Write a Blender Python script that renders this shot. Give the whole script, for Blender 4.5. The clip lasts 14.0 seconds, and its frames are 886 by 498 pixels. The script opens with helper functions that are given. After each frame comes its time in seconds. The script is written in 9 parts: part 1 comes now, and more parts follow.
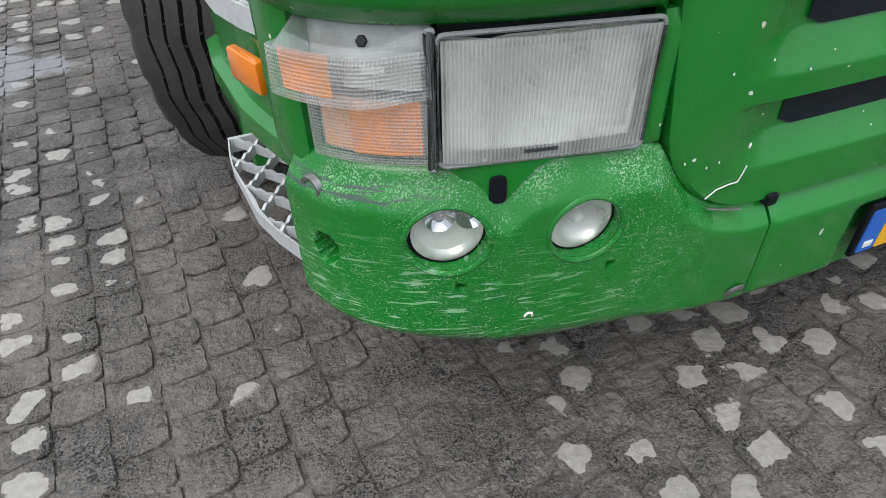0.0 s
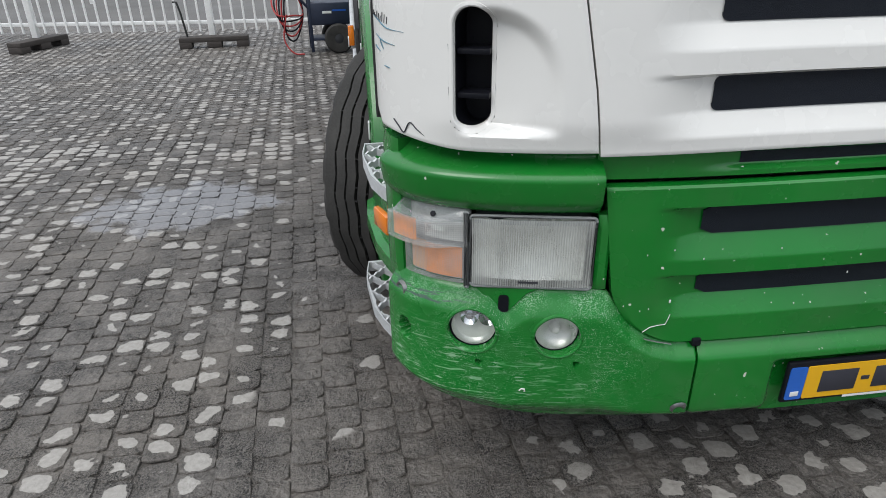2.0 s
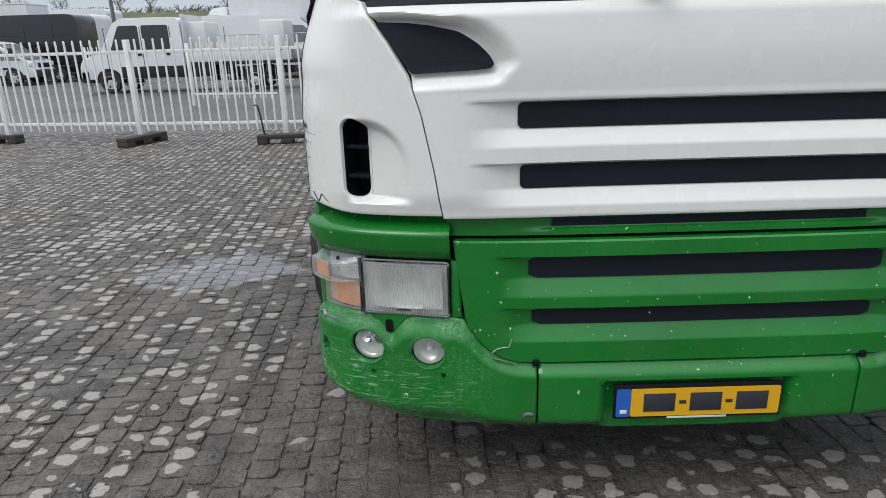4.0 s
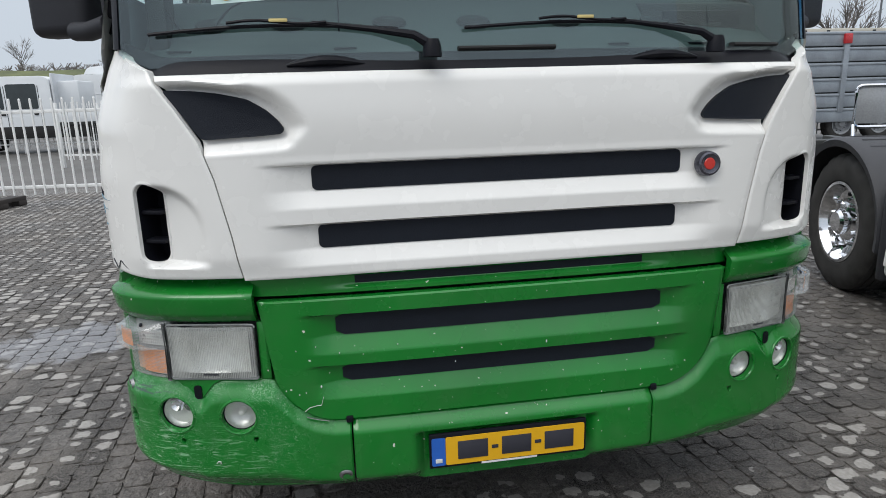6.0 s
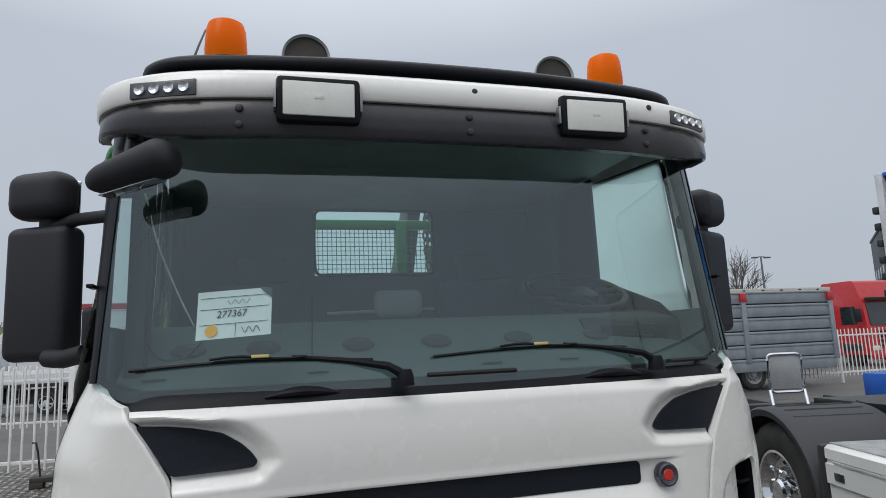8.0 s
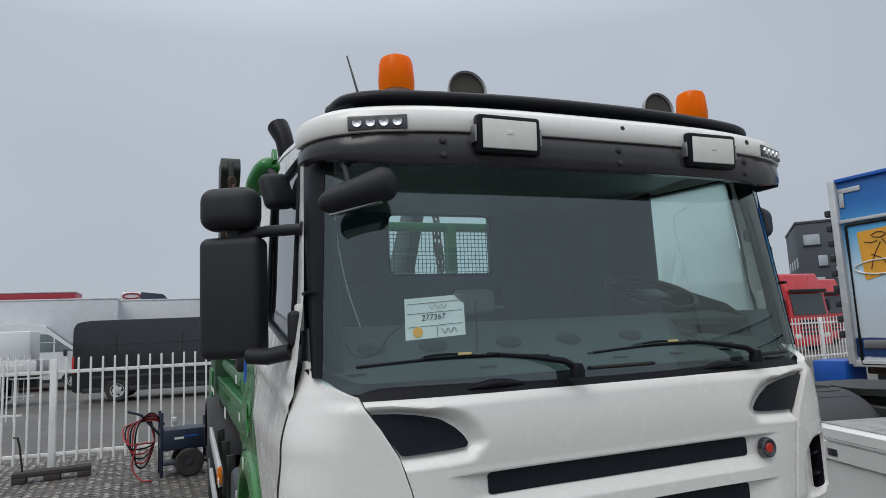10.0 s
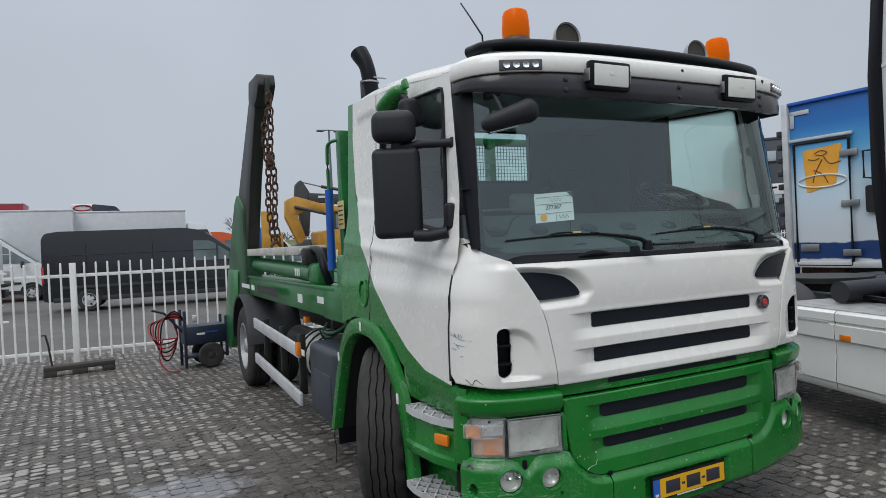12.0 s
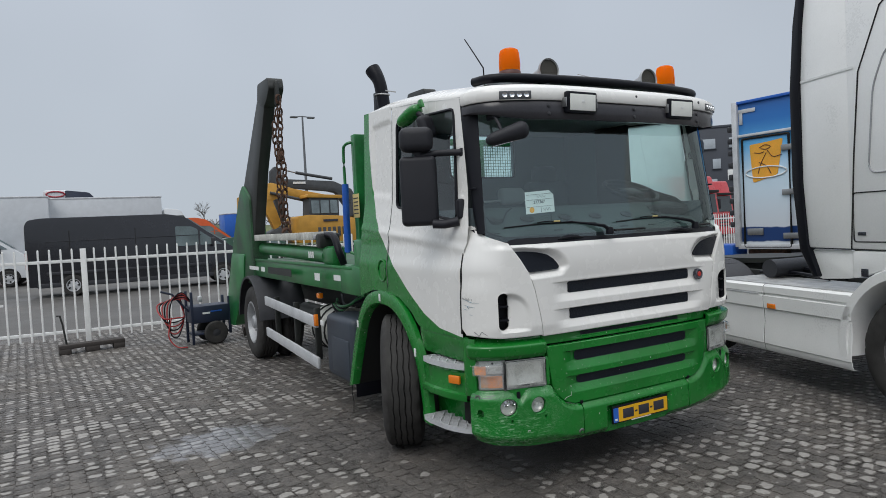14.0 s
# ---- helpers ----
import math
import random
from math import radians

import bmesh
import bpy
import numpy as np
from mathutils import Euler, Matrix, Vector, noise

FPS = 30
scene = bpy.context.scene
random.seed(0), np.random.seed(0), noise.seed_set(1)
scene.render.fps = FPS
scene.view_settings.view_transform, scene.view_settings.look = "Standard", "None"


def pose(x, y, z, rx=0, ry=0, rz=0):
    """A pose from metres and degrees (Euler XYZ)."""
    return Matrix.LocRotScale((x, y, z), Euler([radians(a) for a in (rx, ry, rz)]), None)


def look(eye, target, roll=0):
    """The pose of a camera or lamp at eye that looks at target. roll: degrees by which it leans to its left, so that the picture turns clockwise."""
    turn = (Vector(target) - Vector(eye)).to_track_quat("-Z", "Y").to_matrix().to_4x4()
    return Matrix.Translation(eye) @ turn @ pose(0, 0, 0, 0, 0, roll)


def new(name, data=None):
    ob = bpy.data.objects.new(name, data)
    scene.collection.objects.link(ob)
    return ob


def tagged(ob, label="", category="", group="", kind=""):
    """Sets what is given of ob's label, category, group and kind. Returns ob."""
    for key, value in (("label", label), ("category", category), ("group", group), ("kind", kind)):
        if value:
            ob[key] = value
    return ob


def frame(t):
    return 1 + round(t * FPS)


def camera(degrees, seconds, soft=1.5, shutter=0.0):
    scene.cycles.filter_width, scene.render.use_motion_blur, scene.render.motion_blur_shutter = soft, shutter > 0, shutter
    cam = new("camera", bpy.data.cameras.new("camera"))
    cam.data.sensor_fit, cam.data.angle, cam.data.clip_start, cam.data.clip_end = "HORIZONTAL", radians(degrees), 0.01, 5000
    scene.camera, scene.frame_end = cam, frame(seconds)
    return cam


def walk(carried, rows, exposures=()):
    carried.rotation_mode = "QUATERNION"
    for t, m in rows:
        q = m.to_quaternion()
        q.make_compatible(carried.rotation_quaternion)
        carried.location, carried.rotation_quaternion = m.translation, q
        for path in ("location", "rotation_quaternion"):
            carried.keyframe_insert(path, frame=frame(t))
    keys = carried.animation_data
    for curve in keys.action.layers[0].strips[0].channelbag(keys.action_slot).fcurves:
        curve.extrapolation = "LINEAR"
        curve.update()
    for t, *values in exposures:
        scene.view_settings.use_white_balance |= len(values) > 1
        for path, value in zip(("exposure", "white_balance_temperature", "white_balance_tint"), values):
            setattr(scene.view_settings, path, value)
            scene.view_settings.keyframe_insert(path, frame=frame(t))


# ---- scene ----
cam = camera(69.4, 14.0, 0.5)
PATH = [
    (0, (-1.306, -0.551, 1.168), (-0.738, 0.855, -0.136), -1.5),
    (0.5, (-1.284, -0.621, 1.229), (-0.769, 0.831, -0.046), -1.0),
    (1, (-1.225, -0.763, 1.296), (-0.827, 0.84, 0.169), -0.9),
    (1.5, (-1.224, -0.932, 1.364), (-0.944, 0.791, 0.388), -1.0),
    (2, (-1.268, -1.171, 1.437), (-1.042, 0.607, 0.55), -0.9),
    (2.2, (-1.255, -1.268, 1.46), (-1.077, 0.529, 0.601), -1.1),
    (4.3, (-0.701, -1.807, 1.521), (-0.717, 0.111, 0.952), -1.6),
    (4.5, (-0.643, -1.817, 1.524), (-0.671, 0.11, 0.99), -1.6),
    (5, (-0.559, -1.849, 1.514), (-0.446, 0.091, 1.042), -1.8),
    (5.5, (-0.488, -1.862, 1.523), (-0.23, 0.064, 1.05), -1.8),
    (6, (-0.502, -1.856, 1.533), (-0.19, 0.064, 1.069), -1.7),
    (6.4, (-0.525, -1.851, 1.591), (-0.167, 0.09, 1.266), -1.8),
    (6.5, (-0.525, -1.857, 1.604), (-0.156, 0.091, 1.337), -1.7),
    (7, (-0.566, -1.865, 1.709), (-0.094, 0.079, 1.721), -1.7),
    (7.5, (-0.564, -1.904, 1.751), (-0.055, 0.017, 1.979), -2.4),
    (7.7, (-0.58, -1.909, 1.753), (-0.058, -0.001, 2.048), -2.6),
    (9.8, (-1.39, -1.975, 1.838), (-0.65, -0.134, 2.091), -2.7),
    (10, (-1.511, -1.989, 1.831), (-0.769, -0.149, 2.082), -2.7),
    (10.5, (-1.83, -2.019, 1.812), (-0.964, -0.232, 2.048), -2.6),
    (11, (-2.104, -2.162, 1.786), (-1.2, -0.385, 1.938), -2.9),
    (11.3, (-2.254, -2.284, 1.743), (-1.36, -0.497, 1.826), -2.6),
    (11.5, (-2.326, -2.329, 1.76), (-1.445, -0.535, 1.803), -2.7),
    (12, (-2.622, -2.461, 1.73), (-1.725, -0.674, 1.709), -2.7),
    (12.5, (-2.844, -2.65, 1.763), (-1.866, -0.909, 1.654), -2.9),
    (13, (-2.969, -2.905, 1.757), (-2.01, -1.151, 1.699), -2.9),
    (13.5, (-3.191, -3.06, 1.755), (-2.217, -1.315, 1.677), -2.9),
    (14, (-3.308, -3.205, 1.756), (-2.329, -1.463, 1.683), -2.9),
]
EXPOSURES = [(0, 0.38), (1.0, 0.45), (2.0, 0.08), (4.5, -0.05), (5.5, -0.02), (6.5, 0.02), (7.0, -0.06), (7.5, -0.26), (9.8, -0.45), (11.5, -0.45), (12.5, -0.20), (13.5, -0.14), (14, -0.32)]
walk(cam, [(t, look(eye, target, roll)) for t, eye, target, roll in PATH], EXPOSURES)

# world and sun: a bright overcast sky
world = bpy.data.worlds.new("overcast")
scene.world = world
world.use_nodes = True
wn, wl = world.node_tree.nodes, world.node_tree.links
wn.clear()
w_out = wn.new("ShaderNodeOutputWorld")
w_bg = wn.new("ShaderNodeBackground")
w_bg.inputs["Strength"].default_value = 1.0
w_sky = wn.new("ShaderNodeTexSky")
w_sky.sky_type = "NISHITA"
w_sky.sun_disc = False
w_sky.sun_elevation, w_sky.sun_rotation = radians(48), radians(200)
w_sky.air_density, w_sky.dust_density = 1.0, 4.0
w_scale = wn.new("ShaderNodeVectorMath")
w_scale.operation = "SCALE"
w_scale.inputs[3].default_value = 0.05
wl.new(w_sky.outputs[0], w_scale.inputs[0])
w_co = wn.new("ShaderNodeTexCoord")
w_sep = wn.new("ShaderNodeSeparateXYZ")
wl.new(w_co.outputs["Generated"], w_sep.inputs[0])
w_ramp = wn.new("ShaderNodeValToRGB")
wl.new(w_sep.outputs["Z"], w_ramp.inputs[0])
w_ramp.color_ramp.elements[0].position, w_ramp.color_ramp.elements[0].color = 0.0, (0.64, 0.715, 0.80, 1)
w_ramp.color_ramp.elements[1].position, w_ramp.color_ramp.elements[1].color = 1.0, (2.3, 2.38, 2.50, 1)
w_mid = w_ramp.color_ramp.elements.new(0.42)
w_mid.color = (0.675, 0.745, 0.85, 1)
w_noise = wn.new("ShaderNodeTexNoise")
w_noise.inputs["Scale"].default_value, w_noise.inputs["Detail"].default_value = 1.6, 3
wl.new(w_co.outputs["Generated"], w_noise.inputs["Vector"])
w_cl = wn.new("ShaderNodeMapRange")
w_cl.inputs["From Min"].default_value, w_cl.inputs["From Max"].default_value = 0.3, 0.7
w_cl.inputs["To Min"].default_value, w_cl.inputs["To Max"].default_value = 0.93, 1.07
wl.new(w_noise.outputs["Fac"], w_cl.inputs["Value"])
w_mul = wn.new("ShaderNodeVectorMath")
w_mul.operation = "SCALE"
wl.new(w_ramp.outputs[0], w_mul.inputs[0])
wl.new(w_cl.outputs[0], w_mul.inputs[3])
w_mix = wn.new("ShaderNodeMix")
w_mix.data_type = "RGBA"
w_mix.inputs[0].default_value = 0.9
wl.new(w_scale.outputs[0], w_mix.inputs[6])
wl.new(w_mul.outputs[0], w_mix.inputs[7])
wl.new(w_mix.outputs[2], w_bg.inputs["Color"])
wl.new(w_bg.outputs[0], w_out.inputs[0])
sun_data = bpy.data.lights.new("sun", "SUN")
sun_data.energy, sun_data.angle, sun_data.color = 1.1, radians(30), (1.0, 0.98, 0.95)
sun = new("sun", sun_data)
sun.matrix_world = look((-8, -6.5, 13), (0, 0, 0))


# ---------- materials ----------
def nodes_of(name):
    m = bpy.data.materials.new(name)
    m.use_nodes = True
    nt = m.node_tree
    return m, nt.nodes, nt.links, nt.nodes["Principled BSDF"]


def mat(name, col, rough=0.5, metal=0.0, var=0.15, scale=4.0, fine=60.0, bump=0.08, coat=0.0, tint=None, rvar=0.12, spec=0.5):
    """A surface with broad and fine variation in colour, gloss and relief."""
    m, n, l, b = nodes_of(name)
    co = n.new("ShaderNodeTexCoord")
    big, small = n.new("ShaderNodeTexNoise"), n.new("ShaderNodeTexNoise")
    big.inputs["Scale"].default_value, big.inputs["Detail"].default_value = scale, 4
    small.inputs["Scale"].default_value, small.inputs["Detail"].default_value = fine, 3
    for t in (big, small):
        l.new(co.outputs["Object"], t.inputs["Vector"])
    add = n.new("ShaderNodeMath")
    add.operation = "MULTIPLY_ADD"
    add.inputs[1].default_value = 0.65
    l.new(big.outputs["Fac"], add.inputs[0])
    mul = n.new("ShaderNodeMath")
    mul.operation = "MULTIPLY"
    mul.inputs[1].default_value = 0.35
    l.new(small.outputs["Fac"], mul.inputs[0])
    l.new(mul.outputs[0], add.inputs[2])
    ramp = n.new("ShaderNodeValToRGB")
    e = ramp.color_ramp.elements
    e[0].position, e[1].position = 0.3, 0.7
    t = tint or col
    e[0].color = (*[c * (1 - var) for c in t], 1)
    e[1].color = (*[min(1, c * (1 + var)) for c in col], 1)
    l.new(add.outputs[0], ramp.inputs[0])
    l.new(ramp.outputs[0], b.inputs["Base Color"])
    rr = n.new("ShaderNodeMapRange")
    rr.inputs["To Min"].default_value, rr.inputs["To Max"].default_value = max(0.02, rough - rvar), min(1, rough + rvar)
    l.new(add.outputs[0], rr.inputs["Value"])
    l.new(rr.outputs[0], b.inputs["Roughness"])
    b.inputs["Metallic"].default_value = metal
    b.inputs["Specular IOR Level"].default_value = spec
    b.inputs["Coat Weight"].default_value = coat
    b.inputs["Coat Roughness"].default_value = 0.08
    if bump:
        bp = n.new("ShaderNodeBump")
        bp.inputs["Strength"].default_value, bp.inputs["Distance"].default_value = bump, 0.004
        l.new(small.outputs["Fac"], bp.inputs["Height"])
        l.new(bp.outputs[0], b.inputs["Normal"])
    return m


def glass(name, tint, gloss=1.0, base=0.05, rough=0.0):
    """A thin pane: tinted see-through with mirror gloss that grows at a slant."""
    m = bpy.data.materials.new(name)
    m.use_nodes = True
    n, l = m.node_tree.nodes, m.node_tree.links
    n.clear()
    o, mix = n.new("ShaderNodeOutputMaterial"), n.new("ShaderNodeMixShader")
    tr, gl, fr = n.new("ShaderNodeBsdfTransparent"), n.new("ShaderNodeBsdfGlossy"), n.new("ShaderNodeLayerWeight")
    tr.inputs[0].default_value = (*tint, 1)
    gl.inputs["Roughness"].default_value = rough
    gl.inputs["Color"].default_value = (*gloss, 1) if isinstance(gloss, tuple) else (gloss, gloss, gloss, 1)
    fr.inputs["Blend"].default_value = 0.5
    pw, ma = n.new("ShaderNodeMath"), n.new("ShaderNodeMath")
    pw.operation, ma.operation = "POWER", "MULTIPLY_ADD"
    pw.inputs[1].default_value, ma.inputs[1].default_value, ma.inputs[2].default_value = 4.5, 0.85, base
    l.new(fr.outputs["Facing"], pw.inputs[0])
    l.new(pw.outputs[0], ma.inputs[0])
    l.new(ma.outputs[0], mix.inputs[0])
    l.new(tr.outputs[0], mix.inputs[1])
    l.new(gl.outputs[0], mix.inputs[2])
    l.new(mix.outputs[0], o.inputs[0])
    return m


def glow(name, col, strength):
    m, n, l, b = nodes_of(name)
    b.inputs["Base Color"].default_value = (*col, 1)
    b.inputs["Emission Color"].default_value = (*col, 1)
    b.inputs["Emission Strength"].default_value = strength
    return m


GREEN, WHITE = (0.005, 0.182, 0.020), (0.80, 0.79, 0.755)


def cab_paint(name, two_tone, chips):
    """Vehicle paint. two_tone: white in front of a curved line on the side, green behind it. chips: amount of scratched bare spots."""
    m, n, l, b = nodes_of(name)
    co = n.new("ShaderNodeTexCoord")
    sep = n.new("ShaderNodeSeparateXYZ")
    l.new(co.outputs["Object"], sep.inputs[0])

    def tex(scale, detail=4, vec=None):
        t = n.new("ShaderNodeTexNoise")
        t.inputs["Scale"].default_value, t.inputs["Detail"].default_value = scale, detail
        l.new(vec or co.outputs["Object"], t.inputs["Vector"])
        return t.outputs["Fac"]

    def rng(v, a, b2, c=0.0, d=1.0):
        r = n.new("ShaderNodeMapRange")
        for k, q in zip(("From Min", "From Max", "To Min", "To Max"), (a, b2, c, d)):
            r.inputs[k].default_value = q
        l.new(v, r.inputs["Value"])
        return r.outputs[0]

    def mth(op, a, b2):
        q = n.new("ShaderNodeMath")
        q.operation = op
        for k, v in enumerate((a, b2)):
            if isinstance(v, (int, float)):
                q.inputs[k].default_value = v
            else:
                l.new(v, q.inputs[k])
        return q.outputs[0]

    def mixc(f, a, b2):
        q = n.new("ShaderNodeMix")
        q.data_type = "RGBA"
        for k, v in ((0, f), (6, a), (7, b2)):
            if isinstance(v, tuple):
                q.inputs[k].default_value = (*v, 1)
            elif isinstance(v, (int, float)):
                q.inputs[k].default_value = v
            else:
                l.new(v, q.inputs[k])
        return q.outputs[2]

    broad = rng(tex(2.2), 0.3, 0.7)
    green = mixc(broad, tuple(c * 0.82 for c in GREEN), tuple(c * 1.12 for c in GREEN))
    white = mixc(broad, tuple(c * 0.98 for c in WHITE), WHITE)
    if two_tone == "side":
        f = rng(sep.outputs["Z"], 1.0, 2.5)
        ramp = n.new("ShaderNodeValToRGB")
        ramp.color_ramp.interpolation = "LINEAR"
        pts = ((0.0, 0.05), (0.02, 0.165), (0.038, 0.31), (0.091, 0.42), (0.192, 0.55), (0.293, 0.655), (0.413, 0.77), (0.567, 0.878), (0.733, 0.93), (1.0, 0.965))
        e = ramp.color_ramp.elements
        for k, (p, v) in enumerate(pts):
            q = e[0] if k == 0 else e.new(p) if k < len(pts) - 1 else e[len(e) - 1]
            q.position, q.color = p, (v, v, v, 1)
        l.new(f, ramp.inputs[0])
        edge = mth("MULTIPLY", ramp.outputs[0], 2.0)
        m_white = rng(mth("SUBTRACT", edge, sep.outputs["Y"]), -0.002, 0.002)
        base = mixc(m_white, green, white)
    elif two_tone == "white":
        base = white
    else:
        base = green
    # road film, stronger low down in streaks of its own
    dirt = rng(tex(7.0, 6), 0.45, 0.8)
    base = mixc(mth("MULTIPLY", dirt, 0.018 if two_tone in ("white", "side") else 0.10), base, (0.16, 0.15, 0.13))
    if chips:
        st = n.new("ShaderNodeMapping")
        st.inputs["Scale"].default_value = (3.0, 3.0, 26.0)
        l.new(co.outputs["Object"], st.inputs[0])
        streak = tex(6.0, 6, st.outputs[0])
        left = rng(sep.outputs["X"], -0.62, -1.08)
        low = rng(sep.outputs["Z"], 0.62, 0.48)
        right_end = rng(sep.outputs["X"], -0.55, -0.72)
        tilt = n.new("ShaderNodeMapping")
        tilt.inputs["Rotation"].default_value = (0.0, 0.5, 0.0)
        tilt.inputs["Scale"].default_value = (4.0, 4.0, 60.0)
        l.new(co.outputs["Object"], tilt.inputs[0])
        fine_scr = rng(tex(9.0, 5, tilt.outputs[0]), 0.60, 0.63)
        scr = mth("MULTIPLY", mth("MAXIMUM", rng(streak, 0.60, 0.625), mth("MULTIPLY", fine_scr, rng(tex(7.0, 3), 0.45, 0.55))), mth("MULTIPLY", left, low))
        top = rng(mth("ABSOLUTE", mth("SUBTRACT", sep.outputs["Z"], 0.675), 0.0), 0.045, 0.0)
        spots = mth("MULTIPLY", rng(tex(430.0, 3), 0.60, 0.64), rng(tex(5.0, 3), 0.42, 0.60))
        worn = mth("MULTIPLY", rng(tex(330.0, 4), 0.51, 0.58), mth("MULTIPLY", top, rng(tex(8.0, 4), 0.40, 0.60)))
        flaw = mth("MAXIMUM", scr, mth("MULTIPLY", mth("MAXIMUM", spots, worn), right_end))
        pale = mixc(rng(tex(40.0), 0.4, 0.6), (0.12, 0.42, 0.15), (0.36, 0.58, 0.38))
        base = mixc(mth("MULTIPLY", flaw, chips), base, pale)
        # a dark rub along the upper outer corner
        rub = mth("MULTIPLY", mth("MULTIPLY", rng(streak, 0.50, 0.56), rng(sep.outputs["X"], -1.02, -1.10)), rng(mth("ABSOLUTE", mth("SUBTRACT", sep.outputs["Z"], 0.662), 0.0), 0.022, 0.008))
        base = mixc(mth("MULTIPLY", rub, 0.8), base, (0.05, 0.065, 0.07))
        b_in = mth("MULTIPLY", flaw, -0.3)
    # a few small bare specks
    sp = rng(tex(70.0, 1), 0.772, 0.778)
    if two_tone == "green":
        base = mixc(sp, base, (0.62, 0.64, 0.55))
    l.new(base, b.inputs["Base Color"])
    l.new(rng(tex(12.0), 0.3, 0.7, 0.18, 0.32), b.inputs["Roughness"])
    b.inputs["Specular IOR Level"].default_value, b.inputs["Coat Weight"].default_value, b.inputs["Coat Roughness"].default_value = 0.45, 0.3, 0.06
    bp = n.new("ShaderNodeBump")
    bp.inputs["Strength"].default_value, bp.inputs["Distance"].default_value = 0.009, 0.004
    l.new(tex(18.0, 2), bp.inputs["Height"])
    if chips:
        bp2 = n.new("ShaderNodeBump")
        bp2.inputs["Strength"].default_value, bp2.inputs["Distance"].default_value = 0.5, 0.002
        l.new(b_in, bp2.inputs["Height"])
        l.new(bp.outputs[0], bp2.inputs["Normal"])
        bp = bp2
    l.new(bp.outputs[0], b.inputs["Normal"])
    return m


M = {}
M["green"] = cab_paint("green_paint", "green", 0)
M["bumper"] = cab_paint("scuffed_green_paint", "bumper", 0.85)
M["white"] = cab_paint("white_paint", "white", 0)
M["side"] = cab_paint("white_and_green_paint", "side", 0)
M["black"] = mat("black_plastic", (0.008, 0.0085, 0.012), 0.36, fine=400, bump=0.2, spec=0.15)
M["pillar"] = mat("black_pillar_trim", (0.008, 0.0085, 0.012), 0.36, fine=400, bump=0.15, spec=0.22)
M["seam_grey"] = mat("grey_door_gap", (0.16, 0.16, 0.16), 0.7)
M["grey_plastic"] = mat("dark_grey_plastic", (0.035, 0.036, 0.041), 0.5, fine=500, bump=0.3, spec=0.35)
M["mirror_shell"] = mat("mirror_shell_plastic", (0.016, 0.0165, 0.021), 0.5, fine=600, bump=0.3, spec=0.35)
M["rubber"] = mat("tyre_rubber", (0.042, 0.040, 0.038), 0.75, spec=0.3, var=0.35, scale=9, fine=120, bump=0.3, tint=(0.035, 0.034, 0.032))
M["dark"] = mat("dark_underside", (0.012, 0.012, 0.012), 0.8)
M["steel"] = mat("worn_steel", (0.32, 0.32, 0.32), 0.42, 0.9, var=0.3, fine=90, bump=0.2)
M["alu"] = mat("aluminium", (0.58, 0.59, 0.60), 0.52, 0.35, var=0.22, fine=90, bump=0.2)
M["alu_paint"] = mat("grey_rim_paint", (0.38, 0.39, 0.40), 0.5, 0.3, var=0.25)
M["chrome"] = mat("chrome", (0.75, 0.76, 0.78), 0.08, 1.0, var=0.05, bump=0.02, rvar=0.03)
M["rust"] = mat("rusty_iron", (0.10, 0.05, 0.03), 0.75, 0.3, var=0.5, scale=20, fine=140, bump=0.5, tint=(0.05, 0.035, 0.03))
M["arm"] = mat("scraped_green_arm", (0.02, 0.10, 0.035), 0.55, var=0.6, scale=3, fine=40, bump=0.25, tint=(0.03, 0.035, 0.03))
M["arm_dark"] = mat("greasy_dark_steel", (0.018, 0.02, 0.018), 0.5, var=0.4, scale=5, fine=60, bump=0.25)
M["green_body"] = mat("work_green_paint", (0.012, 0.165, 0.038), 0.40, var=0.28, scale=3, fine=40, bump=0.1, coat=0.25, tint=(0.014, 0.125, 0.032))
M["amber"] = mat("amber_lens", (0.85, 0.22, 0.01), 0.18, var=0.1, bump=0.05, coat=0.6)
M["amber_dim"] = mat("amber_reflector", (0.86, 0.24, 0.03), 0.35, var=0.3, scale=30, fine=160, bump=0.35, tint=(0.70, 0.30, 0.12))
M["lamp_inside"] = mat("lamp_reflector", (0.74, 0.74, 0.71), 0.30, 0.55, var=0.18, scale=7, fine=45, bump=0.15)
M["lamp_white"] = mat("frosted_lamp", (0.74, 0.75, 0.70), 0.35, var=0.08, scale=12, fine=200, bump=0.15)
M["lens"] = glass("clear_lens", (0.93, 0.95, 0.94), 0.9)
M["screen"] = glass("windscreen_glass", (0.82, 0.95, 0.93), (0.86, 0.98, 1.0), 0.12)
M["side_glass"] = glass("side_glass", (0.90, 0.985, 0.975), 1.0, 0.06)
M["car_glass"] = mat("dark_car_glass", (0.02, 0.028, 0.03), 0.07, var=0.3, bump=0, coat=0.5, rvar=0.03)
M["mesh_black"] = mat("black_grille_mesh", (0.011, 0.014, 0.021), 0.4, fine=700, bump=0.5, spec=0.2)
M["interior"] = mat("grey_interior", (0.09, 0.115, 0.125), 0.9, bump=0, spec=0.15)
M["dash"] = mat("dashboard_plastic", (0.060, 0.084, 0.082), 0.7, bump=0, spec=0.25)
M["seat"] = mat("seat_cloth", (0.062, 0.080, 0.086), 0.95, bump=0, spec=0.1)
M["dash_dark"] = mat("dark_dash_plastic", (0.022, 0.026, 0.027), 0.6, bump=0, spec=0.3)
M["interior_pale"] = mat("pale_cab_plastic", (0.42, 0.45, 0.45), 0.6, fine=200)
M["paper"] = mat("white_paper", (0.80, 0.81, 0.80), 0.8, var=0.05)
